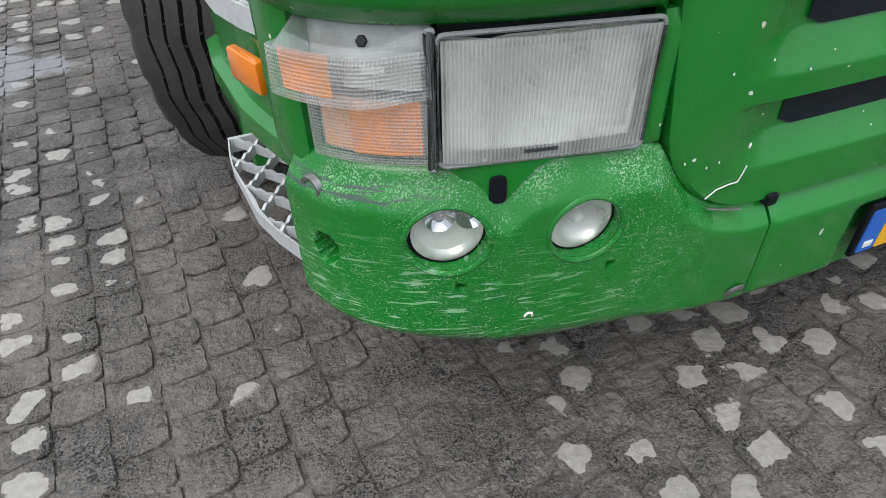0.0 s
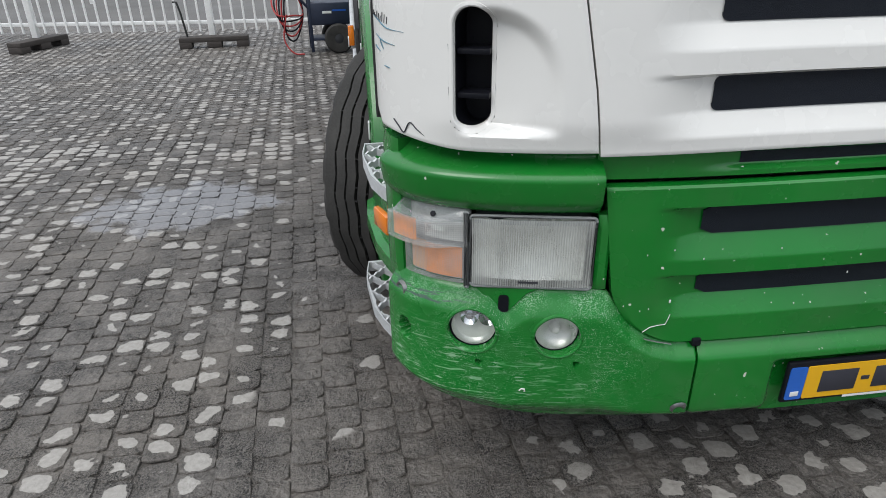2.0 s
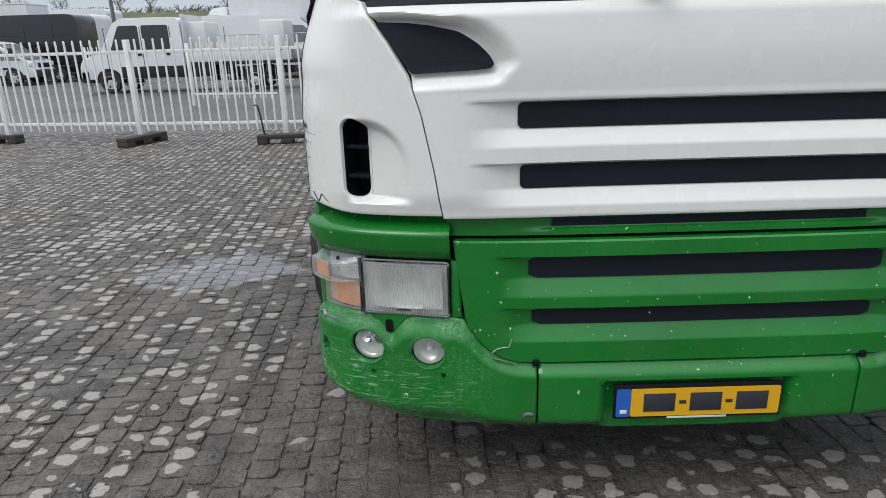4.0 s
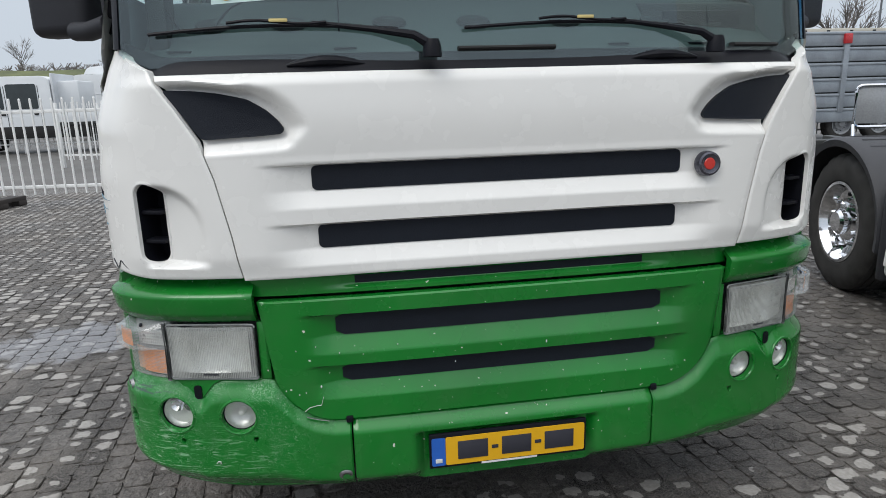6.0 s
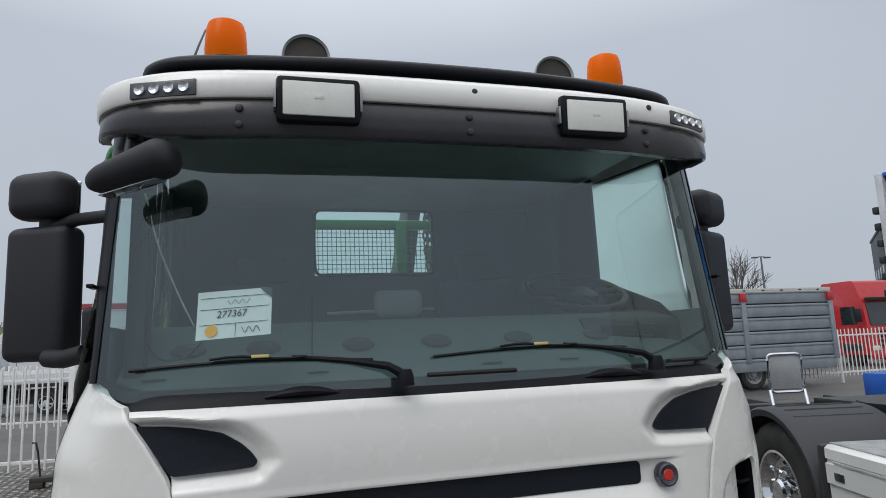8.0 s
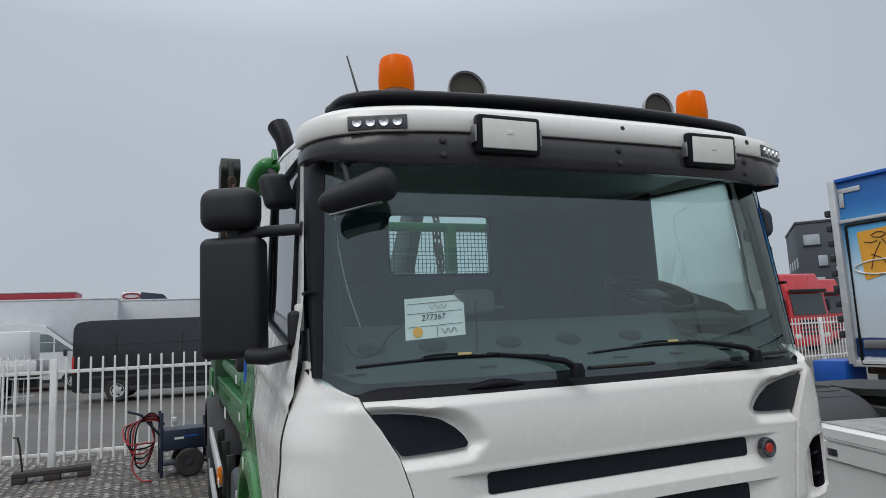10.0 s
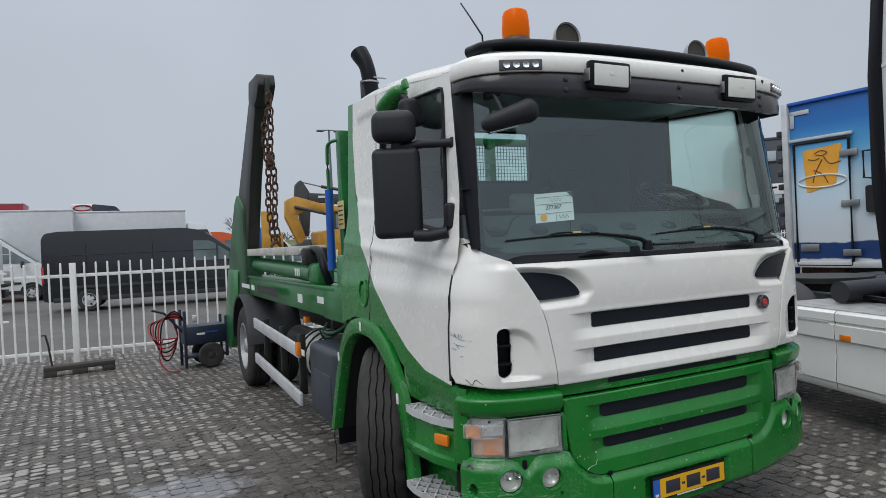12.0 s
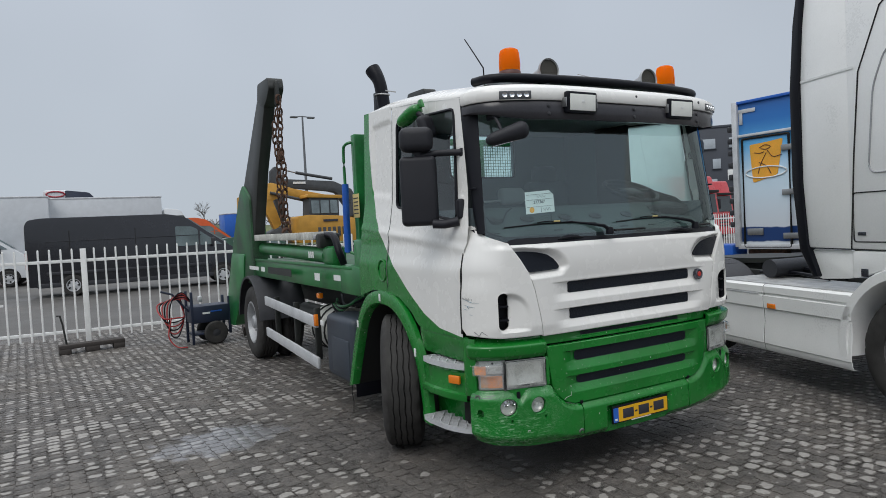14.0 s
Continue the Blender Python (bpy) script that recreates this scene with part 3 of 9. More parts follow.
# white corner panels with the tall side inlets
def corner_top(s):
    return 1.625 + 0.12 * smoothstep(CAB.sx(0.99), CAB.sy(0.31), abs(s))


def corner_panel(sg):
    s_end = CAB.sy(0.305)
    zmid, z0 = 1.20, 1.030

    def fn(u, v):
        # v from the bottom to the top edge, u from the seam outward
        z = z0 + v * (1.745 - z0)
        a = CAB.sx(min(SEAM(z) + 0.0025, 1.0)) if z < 1.625 else CAB.sx(1.0) + (s_end - CAB.sx(1.0)) * min(1, (z - 1.625) / 0.12) * 0.96
        b = s_end - 0.035 * (1 - smoothstep(z0, z0 + 0.05, z)) - 0.012 * math.exp(-((z - 1.42) / 0.14) ** 2) + 0.03 * smoothstep(1.55, 1.75, z)
        s = a + (b - a) * u
        zz = z + (0.02 * smoothstep(0.5, 1.0, u) * (1 - v) ** 6)
        qz = zz - min(max(zz, 1.078 + hw), 1.312 - hw)
        d = math.hypot(s - mid, qz)
        if abs(d - hw) < 0.0046 and d > 0:
            s, zz = mid + (s - mid) * (hw + 0.001) / d, zz + qz * ((hw + 0.001) / d - 1)
        return sg * s, zz

    i0, i1 = CAB.sx(1.008), CAB.sx(1.070)
    mid = (i0 + i1) / 2
    hw = (i1 - i0) / 2

    def off(s, z):
        a = abs(s)
        # the front face keeps its forward set, then falls away round the corner
        out = smoothstep(CAB.sx(1.03), CAB.sx(1.17), a)
        o = forward(a, z) * (1 - out) + 0.010 * out * (1 - smoothstep(1.30, 1.44, z))
        o -= 0.068 * smoothstep(1.44, 1.72, z) * smoothstep(CAB.sx(0.98), CAB.sx(1.14), a)
        # the scoop beside the inlet: an arched edge, deepest at the mouth
        if a < i1:
            run = max(0.0, i0 - a)
            r = math.hypot(run / 0.150, max(0.0, z - 1.150) / 0.165)
            low = smoothstep(1.062, 1.085, z)
            o -= 0.042 * (1 - smoothstep(0.78, 1.0, r)) * low * max(0.0, 1 - run / 0.165) * (1 - smoothstep(i0 + 0.3 * (i1 - i0), i1, a))
        o -= 0.02 * smoothstep(1.62, 1.745, z)
        return o

    def in_slot(s, z):
        qz = max(0, 1.078 + hw - z, z - (1.312 - hw))
        return math.hypot(abs(s) - mid, qz) < hw + 0.0015

    ob = part("corner_panel", skin(bmesh.new(), CAB, fn, 76, 130, off, 0.03, 0.003, False, in_slot), M["white"], truck, "white corner panel with a tall dark air inlet")
    bm = bmesh.new()
    poly = []
    for k in range(28):
        t = 2 * math.pi * k / 28
        poly.append((mid + (hw + 0.002) * math.cos(t), (1.312 - hw if math.sin(t) > 0 else 1.078 + hw) + (hw + 0.002) * math.sin(t)))
    ring, deep, edge = [], [], []
    for s, z in poly:
        x, y, nx, ny = CAB.at(sg * s)
        oo = off(s, z) + 0.001
        edge.append((x + nx * oo, y + ny * oo, z))
        ring.append(bm.verts.new((x + nx * (oo - 0.006), y + ny * (oo - 0.006), z)))
        deep.append(bm.verts.new((x - nx * 0.07, y - ny * 0.07, z)))
    for k in range(28):
        bm.faces.new((ring[k], ring[(k + 1) % 28], deep[(k + 1) % 28], deep[k]))
    bm.faces.new(deep)
    part("inlet_pocket", bm, M["black"], ob)
    # dark gap between this panel and the door
    gap = []
    for k in range(33):
        z = 1.055 + 0.020 * k
        q = s_end - 0.012 * math.exp(-((z - 1.42) / 0.14) ** 2) + 0.03 * smoothstep(1.55, 1.75, z) + 0.004
        x, y, nx, ny = CAB.at(sg * q)
        o = off(q, z) - 0.003
        gap.append((x + nx * o, y + ny * o, z))
    part("door_gap", tb(gap, 0.0065, 6), M["dark"], ob)
    # clean white lip round the mouth
    fl = bmesh.new()
    rings = []
    for dr, dz in ((0.0, -0.012), (0.0015, 0.0), (0.004, 0.0016), (0.010, 0.0010), (0.012, -0.004)):
        ring = []
        for k in range(64):
            t = 2 * math.pi * k / 64
            q = hw + dr
            sk = mid + q * math.cos(t)
            zk = (1.312 - hw if math.sin(t) > 0 else 1.078 + hw) + q * math.sin(t)
            x, y, nx, ny = CAB.at(sg * sk)
            o = off(sk, zk) + dz
            ring.append(fl.verts.new((x + nx * o, y + ny * o, zk)))
        rings.append(ring)
    for a, b in zip(rings, rings[1:]):
        for k in range(64):
            fl.faces.new((a[k], a[(k + 1) % 64], b[(k + 1) % 64], b[k]))
    part("inlet_lip", fl, M["white"], ob)
    for zc in (1.142, 1.228):
        x, y, nx, ny = CAB.at(sg * mid)
        m = Matrix.Translation((x - nx * 0.02, y - ny * 0.02, zc)) @ Vector((nx, ny, 0)).to_track_quat("Y", "Z").to_matrix().to_4x4()
        part("inlet_slat", bx((0, 0, 0), (2 * hw, 0.05, 0.012), 0.003, m), M["black"], ob)


for sg in (-1, 1):
    corner_panel(sg)


# the green brow over each headlamp, and the strip beside it
def brow(sg):
    a, b = CAB.sx(0.772), CAB.sy(0.265)

    def fn(u, v):
        zt = 1.022
        z = 0.888 + v * (zt - 0.888)
        return sg * (a + (b - a) * u), z

    def off(s, z):
        k = (z - 0.888) / 0.134
        return 0.012 + 0.016 * math.sin(min(1, k * 1.25) * math.pi * 0.5) - 0.07 * smoothstep(0.62, 1.0, k) - 0.015 * smoothstep(0.25, 0.0, k)

    part("headlamp_brow", skin(bmesh.new(), CAB, fn, 40, 24, off), M["green"], truck)

    def fn2(u, v):
        return sg * (CAB.sx(0.742) + (CAB.sx(0.772) - CAB.sx(0.742)) * u), 0.70 + 0.185 * v
    part("lamp_side_strip", skin(bmesh.new(), CAB, fn2, 4, 10, lambda s, z: 0.0), M["green"], truck)


for sg in (-1, 1):
    brow(sg)


# headlamps and turn signals
def on_skin(s, z, o):
    x, y, nx, ny = CAB.at(s)
    return Vector((x + nx * o, y + ny * o, z))


def lamp_sheet(sg, a, b, z0, z1, o, nu=20, nv=12, wave=0.0, freq=60, tilt=0.0):
    bm = bmesh.new()
    g = []
    for i in range(nu + 1):
        s = a + (b - a) * i / nu
        g.append([bm.verts.new(on_skin(sg * s, z0 + (z1 - z0) * j / nv - tilt * (i / nu), o + wave * math.sin(freq * i / nu))) for j in range(nv + 1)])
    for i in range(nu):
        for j in range(nv):
            bm.faces.new((g[i][j], g[i + 1][j], g[i + 1][j + 1], g[i][j + 1]))
    return bm


def headlamp(sg):
    a, b = CAB.sx(0.778), CAB.sx(1.043)
    lamp = part("headlamp", skin(bmesh.new(), CAB, lambda u, v: (sg * (a + (b - a) * u), 0.706 + (0.176) * v), 12, 10, lambda s, z: -0.045, 0.05), M["grey_plastic"], truck, "hazy glass headlamp in a dark frame")
    # reflector bowl with facets
    bm = bmesh.new()
    g = []
    for i in range(25):
        u = i / 24
        col = []
        for j in range(15):
            v = j / 14
            s, z = a + 0.004 + (b - a - 0.008) * u, 0.713 + 0.163 * v
            d = (0.25 * math.sin(math.pi * u) ** 0.6 * math.sin(math.pi * v) ** 0.6) * 0.085 + 0.010 * math.exp(-((u - 0.42) / 0.22) ** 2 - ((v - 0.5) / 0.4) ** 2) - 0.010 * math.exp(-((u - 0.80) / 0.06) ** 2)
            col.append(bm.verts.new(on_skin(sg * s, z, -0.004 - d)))
        g.append(col)
    for i in range(24):
        for j in range(14):
            bm.faces.new((g[i][j], g[i + 1][j], g[i + 1][j + 1], g[i][j + 1]))
    part("reflector", bm, M["lamp_inside"], lamp, "dulled silver reflector")
    # glass with upright flutes
    part("lens", lamp_sheet(sg, a + 0.004, b - 0.004, 0.712, 0.876, 0.008, 60, 6), M["hazy_fluted"], lamp, "fluted clouded glass")
    bm = bmesh.new()
    ring = [on_skin(sg * s, z, 0.005) for s, z in rounded([(a, 0.706), (b, 0.706), (b, 0.882), (a, 0.882)], 0.010, 3)]
    part("bezel", tube(bm, ring, 0.0034, 8, True), M["lens_rim"], lamp)
    part("frame_edge", lamp_sheet(sg, a + 0.004, b - 0.004, 0.712, 0.729, 0.0045, 20, 2), M["lamp_shade"], lamp)
    part("frame_edge", lamp_sheet(sg, a + 0.004, a + 0.020, 0.712, 0.876, 0.0045, 4, 8), M["lamp_shade"], lamp)
    part("frame_edge", lamp_sheet(sg, b - 0.011, b - 0.004, 0.712, 0.876, 0.0045, 3, 8), M["lamp_shade"], lamp)
    part("frame_edge", lamp_sheet(sg, a + 0.004, b - 0.004, 0.864, 0.876, 0.0045, 20, 2), M["lens_rim"], lamp)
    part("glass_mark", lamp_sheet(sg, a + 0.12, a + 0.165, 0.7225, 0.7275, 0.0100, 4, 1), M["grey_plastic"], lamp)
    # flaked silvering in the lower inner corner
    part("flaked_silver", lamp_sheet(sg, a + 0.020, a + 0.085, 0.727, 0.742, 0.0012, 8, 3, 0.001, 9, 0.004), M["lamp_white"], lamp)
    part("flaked_silver", lamp_sheet(sg, a + 0.014, a + 0.026, 0.735, 0.790, 0.0012, 3, 6, 0.001, 9), M["lamp_white"], lamp)
    # turn signal and position lamp that wrap the corner
    c, e = CAB.sx(1.050), CAB.sy(0.212)
    ind = part("turn_signal", skin(bmesh.new(), CAB, lambda u, v: (sg * (c + (e - c) * u), 0.702 + 0.186 * v), 14, 8, lambda s, z: -0.022, 0.02), M["lamp_grey"], truck, "amber and clear turn signal lamp")

    def bulge(s, z):
        w = smoothstep(0, 0.5, (abs(s) - c) / (e - c))
        k = (z - 0.803) / 0.062
        return 0.008 + w * (0.030 - 0.004 * k)
    part("position_lamp", skin(bmesh.new(), CAB, lambda u, v: (sg * (c + (e + 0.012 - c) * u), 0.802 + 0.062 * v), 30, 10, bulge, 0.030, 0.003), M["clear_grid"], ind, "clear ribbed plastic lens")
    part("position_bulb_box", lamp_sheet(sg, c + 0.012, e - 0.065, 0.808, 0.858, -0.008, 10, 2), M["lamp_inside"], ind)
    part("amber_tip", lamp_sheet(sg, e - 0.062, e + 0.006, 0.805, 0.861, 0.020, 10, 4), M["amber_dim"], ind)
    # small white patch that draws the bulb's highlight
    part("bulb_glint", lamp_sheet(sg, c + 0.055, c + 0.085, 0.829, 0.841, -0.004, 3, 1), M["lamp_white"], ind)
    part("signal_lens", skin(bmesh.new(), CAB, lambda u, v: (sg * (c + 0.004 + (e - c) * 0.93 * u), 0.706 + 0.094 * v), 30, 8, lambda s, z: 0.004, 0.02, 0.003), M["clear_grid"], ind, "clear ribbed lens over an amber insert")
    part("amber_insert", lamp_sheet(sg, c + 0.014, c + (e - c) * 0.62, 0.716, 0.794, -0.006, 10, 4), M["amber_dim"], ind, "pitted amber insert")
    part("amber_insert", lamp_sheet(sg, c + (e - c) * 0.62, e - 0.02, 0.716, 0.794, -0.012, 10, 4), M["amber_pale"], ind)
    ring = [on_skin(sg * s, z, 0.006) for s, z in rounded([(c - 0.003, 0.702), (c - 0.003, 0.702 + 0.186), (c + 0.004, 0.888), (c + 0.004, 0.702)], 0.002, 2)]
    part("bezel", tb(ring, 0.004, 6, True), M["lens_rim"], ind)
    # clear ledge that leans back under the brow, with a screw hole
    part("top_cover", skin(bmesh.new(), CAB, lambda u, v: (sg * (c + (e - c) * u), 0.864 + 0.028 * v), 24, 6, lambda s, z: bulge(s, 0.864) * (1 - (z - 0.864) / 0.028) - 0.012 * (z - 0.864) / 0.028, 0.012, 0.002), M["clear_body"], ind, "clear plastic ledge")
    part("screw_hole", lathe(bmesh.new(), [(0.0, 0.0022), (0.006, 0.0022), (0.0075, 0.0)], Matrix.Translation(on_skin(sg * (c + (e - c) * 0.42), 0.879, 0.016)) @ frame_along((sg * 0.45, -0.75, 0.5)), 6), M["black"], ind)
    # green post closing the corner behind the lamp
    part("corner_post", skin(bmesh.new(), CAB, lambda u, v: (sg * (CAB.sy(0.220) + (CAB.sy(0.320) - CAB.sy(0.220)) * u), 0.655 + 0.37 * v), 6, 12, lambda s, z: 0.002, 0.05, 0.006), M["green"], truck)


def grid_lens(name, col, amount, pitch, cross=True, swing=0.13):
    """Clear lamp plastic with a fine moulded grid."""
    m = hazy(name, col, amount)
    n, l = m.node_tree.nodes, m.node_tree.links
    co, sep = n.new("ShaderNodeTexCoord"), n.new("ShaderNodeSeparateXYZ")
    l.new(co.outputs["Object"], sep.inputs[0])
    hs = []
    ab, run = n.new("ShaderNodeMath"), n.new("ShaderNodeMath")
    ab.operation = "ABSOLUTE"
    l.new(sep.outputs["X"], ab.inputs[0])
    l.new(ab.outputs[0], run.inputs[0])
    l.new(sep.outputs["Y"], run.inputs[1])
    for src, k in ((run.outputs[0], 0.75), (sep.outputs["Z"], 0.9)):
        q = n.new("ShaderNodeMath")
        q.operation = "MULTIPLY"
        q.inputs[1].default_value = 2 * math.pi / pitch * k
        l.new(src, q.inputs[0])
        w = n.new("ShaderNodeMath")
        w.operation = "SINE"
        l.new(q.outputs[0], w.inputs[0])
        hs.append(w.outputs[0])
    ad = n.new("ShaderNodeMath")
    l.new(hs[0], ad.inputs[0])
    l.new(hs[1], ad.inputs[1])
    bp = n.new("ShaderNodeBump")
    bp.inputs["Strength"].default_value, bp.inputs["Distance"].default_value = 0.5, 0.0014
    l.new(ad.outputs[0] if cross else hs[0], bp.inputs["Height"])
    mx = n["Material Output"].inputs[0].links[0].from_node
    old = mx.inputs[0].links[0].from_socket
    # light and dark lines of the ribs, put into the milky mix
    am = n.new("ShaderNodeMath")
    am.operation, am.use_clamp = "MULTIPLY_ADD", True
    am.inputs[1].default_value = swing
    l.new(ad.outputs[0] if cross else hs[0], am.inputs[0])
    l.new(old, am.inputs[2])
    l.new(am.outputs[0], mx.inputs[0])
    for q in n:
        if q.bl_idname in ("ShaderNodeBsdfPrincipled", "ShaderNodeBsdfGlossy"):
            l.new(bp.outputs[0], q.inputs["Normal"])
    return m


M["hazy_fluted"] = grid_lens("fluted_headlamp_glass", (0.68, 0.70, 0.66), 0.36, 0.0048, False, 0.09)
M["clear_grid"] = grid_lens("clear_grid_lens", (0.86, 0.87, 0.87), 0.20, 0.0044, True, 0.05)
M["lamp_grey"] = mat("aged_silver_reflector", (0.50, 0.51, 0.51), 0.35, 0.4, var=0.25, scale=20, fine=120, bump=0.2)
M["lens_rim"] = mat("grey_lens_rim", (0.20, 0.21, 0.21), 0.3, var=0.3, scale=20, fine=300, bump=0.6)
M["amber_pale"] = mat("pale_amber_reflector", (0.68, 0.33, 0.14), 0.4, var=0.2, scale=14, fine=160, bump=0.3)
M["clear_body"] = hazy("clear_lamp_plastic", (0.40, 0.42, 0.42), 0.26)
M["lamp_shade"] = mat("dark_lamp_surround", (0.060, 0.064, 0.060), 0.4, var=0.3, scale=18, fine=200, bump=0.2)
for sg in (-1, 1):
    headlamp(sg)

# bumper --------------------------------------------------------------------
BUMP_TOP = lerp_table([(0, 0.548), (0.50, 0.548), (0.56, 0.550), (0.62, 0.568), (0.675, 0.607), (0.71, 0.655), (0.735, 0.690), (0.76, 0.700), (0.905, 0.700), (0.925, 0.692), (0.960, 0.652), (0.972, 0.652), (1.01, 0.692), (1.03, 0.698), (1.5, 0.700), (2.0, 0.70)])
BUMP_BOT = lerp_table([(0, 0.298), (0.55, 0.303), (0.9, 0.316), (1.15, 0.345), (1.35, 0.385), (2, 0.40)])


def bump_profile(k):
    """Bulge of the bumper over its height, 0 at the bottom edge to 1 at the top edge."""
    return 0.024 - 0.05 * (1 - smoothstep(0.0, 0.25, k)) ** 1.6 - 0.028 * smoothstep(0.82, 1.0, k)


FOGS = ((1.036, 0.592, 0.058), (0.846, 0.588, 0.055))


M["fog_glass"] = hazy("clear_fog_glass", (0.6, 0.61, 0.6), 0.12)


def bumper_corner(sg):
    a, b = CAB.sx(0.508), CAB.sy(0.255)
    nu, nv = 150, 60

    def fn(u, v):
        s = a + (b - a) * u
        z0, z1 = BUMP_BOT(s), BUMP_TOP(s)
        z = z0 + (z1 - z0) * v
        for fx, fz, fr in FOGS:
            fs = CAB.sx(fx)
            d = math.hypot(s - fs, z - fz)
            if 0.0 < abs(d - fr) < 0.0042 and d > 0:
                s, z = fs + (s - fs) * fr / d, fz + (z - fz) * fr / d
        return sg * s, z

    def off(s, z):
        q = abs(s)
        z0, z1 = BUMP_BOT(q), BUMP_TOP(q)
        o = bump_profile((z - z0) / (z1 - z0))
        for fx, fz, fr in FOGS:
            if math.hypot(q - CAB.sx(fx), z - fz) < fr - 0.0005:
                o -= 0.09
        # small screw holes and a side pocket
        for hx, hz, hr in ((1.02, 0.505, 0.006), (0.80, 0.512, 0.006)):
            if math.hypot(q - CAB.sx(hx), z - hz) < hr:
                o -= 0.03
        if math.hypot((q - CAB.sy(0.195)) / 0.017, (z - 0.555) / 0.028) < 1:
            o -= 0.05
        return o

    ob = part("bumper_corner", skin(bmesh.new(), CAB, fn, nu, nv, off, 0.05), M["bumper"], truck,
              "scratched green bumper corner with two fog lamps" if sg < 0 else "green bumper corner with two fog lamps")
    for k, (fx, fz, fr) in enumerate(FOGS):
        s = sg * CAB.sx(fx)
        x, y, nx, ny = CAB.at(s)
        n = Vector((nx, ny, 0)).lerp(Vector((0, -1, 0)), 0.35).normalized()
        c = on_skin(s, fz, 0.0)
        m = Matrix.Translation(c) @ frame_along(n)
        bm = bmesh.new()
        ring = []
        for j in range(36):
            t = 2 * math.pi * j / 36
            ss, zz = s + (fr + 0.001) * math.cos(t), fz + (fr + 0.001) * math.sin(t)
            ring.append(on_skin(ss, zz, bump_profile((zz - BUMP_BOT(abs(ss))) / (BUMP_TOP(abs(ss)) - BUMP_BOT(abs(ss)))) - 0.002))
        part("fog_lamp_rim", tube(bm, ring, 0.005, 8, True), M["bumper"], ob)
        lamp = part("fog_lamp", lathe(bmesh.new(), [(0.0, -0.030), (fr * 0.5, -0.026), (fr * 0.85, -0.012), (fr * 0.92, -0.002), (fr * 1.0, -0.002), (fr * 1.0, -0.07)], m, 36), M["lamp_inside"], ob, "round fog lamp")
        part("seal_ring", lathe(bmesh.new(), [(fr * 0.91, 0.0), (fr * 1.0, 0.0), (fr * 1.02, -0.06), (fr * 1.1, -0.06)], m, 36), M["black"], lamp)
        part("fog_lens", lathe(bmesh.new(), [(0.0, 0.012), (fr * 0.4, 0.010), (fr * 0.75, 0.005), (fr * 0.9, -0.001)], m, 36), M["fog_glass"], lamp)
        if k == 0:
            for dx in (-0.034, 0.010):
                part("led_cup", lathe(bmesh.new(), [(0.0, -0.004), (0.006, -0.005), (0.007, -0.014), (0.014, -0.010), (0.021, -0.002), (0.023, -0.006)], m @ Matrix.Translation((dx * sg, 0.022, 0)), 20), M["chrome"], lamp)
            part("half_cover", lathe(bmesh.new(), [(0.0, -0.02), (fr * 0.9, -0.014)], m @ Matrix.Translation((0.0, -0.006, 0)), 24), M["lamp_white"], lamp)
        else:
            part("bulb", lathe(bmesh.new(), [(0.0, 0.0), (0.008, -0.003), (0.012, -0.012), (0.014, -0.04)], m, 16), M["lamp_white"], lamp)
    return ob


corner_l, corner_r = bumper_corner(-1), bumper_corner(1)


def mid_bumper():
    a = CAB.sx(0.503)

    def fn(u, v):
        s = -a + 2 * a * u
        return s, BUMP_BOT(abs(s)) + (BUMP_TOP(abs(s)) - BUMP_BOT(abs(s))) * v

    def off(s, z):
        k = (z - BUMP_BOT(abs(s))) / (BUMP_TOP(abs(s)) - BUMP_BOT(abs(s)))
        o = bump_profile(k)
        # a flat recess for the plate
        w = (1 - smoothstep(0.275, 0.315, abs(s))) * (1 - smoothstep(0.475, 0.492, z))
        return o * (1 - w) + w * (-0.012)
    return part("bumper_middle", skin(bmesh.new(), CAB, fn, 90, 40, off, 0.05), M["green"], truck, "green middle section of the bumper")


mid = mid_bumper()
for sg in (-1, 1):
    part("bumper_clip", bx((sg * 0.512, 0.03, 0.552), (0.022, 0.05, 0.022), 0.004), M["black"], truck)
    part("bumper_core", pr([(sg * 0.5, 0.16), (sg * 1.08, 0.22), (sg * 1.12, 0.5), (sg * 0.5, 0.5)], "z", 0.40, 0.68), M["dark"], truck)
part("bumper_core", bx((0, 0.33, 0.62), (1.3, 0.4, 0.6)), M["dark"], truck)
part("headlamp_backing", bx((0, 0.38, 0.95), (2.0, 0.36, 0.5)), M["dark"], truck)
# torn lower bolt hole
part("torn_bolt_hole", lathe(bmesh.new(), [(0.006, -0.004), (0.016, 0.0), (0.021, -0.002), (0.024, -0.006)], Matrix.Translation((-0.535, -0.006, 0.362)) @ frame_along((0, -1, -0.35)), 14), M["steel"], corner_l, "bent bare metal bolt hole")
for sg in (-1, 1):
    insert("notch_bracket", [(sg * x, z) for x, z in ((0.895, 0.703), (0.92, 0.690), (0.955, 0.646), (0.985, 0.646), (1.015, 0.690), (1.035, 0.703))], 0.000, M["green"], 0.02)
    insert("bracket_hole", [(sg * x, z) for x, z in rounded([(0.958, 0.640), (0.981, 0.640), (0.981, 0.684), (0.958, 0.684)], 0.009, 3)], 0.003, M["black"], 0.004)
part("bolt_ring", lathe(bmesh.new(), [(0.010, -0.01), (0.012, 0.001), (0.018, 0.002), (0.020, -0.008)], Matrix.Translation(on_skin(-CAB.sy(0.208), 0.655, 0.018)) @ frame_along((-0.9, -0.45, 0)), 18), M["steel"], corner_l)
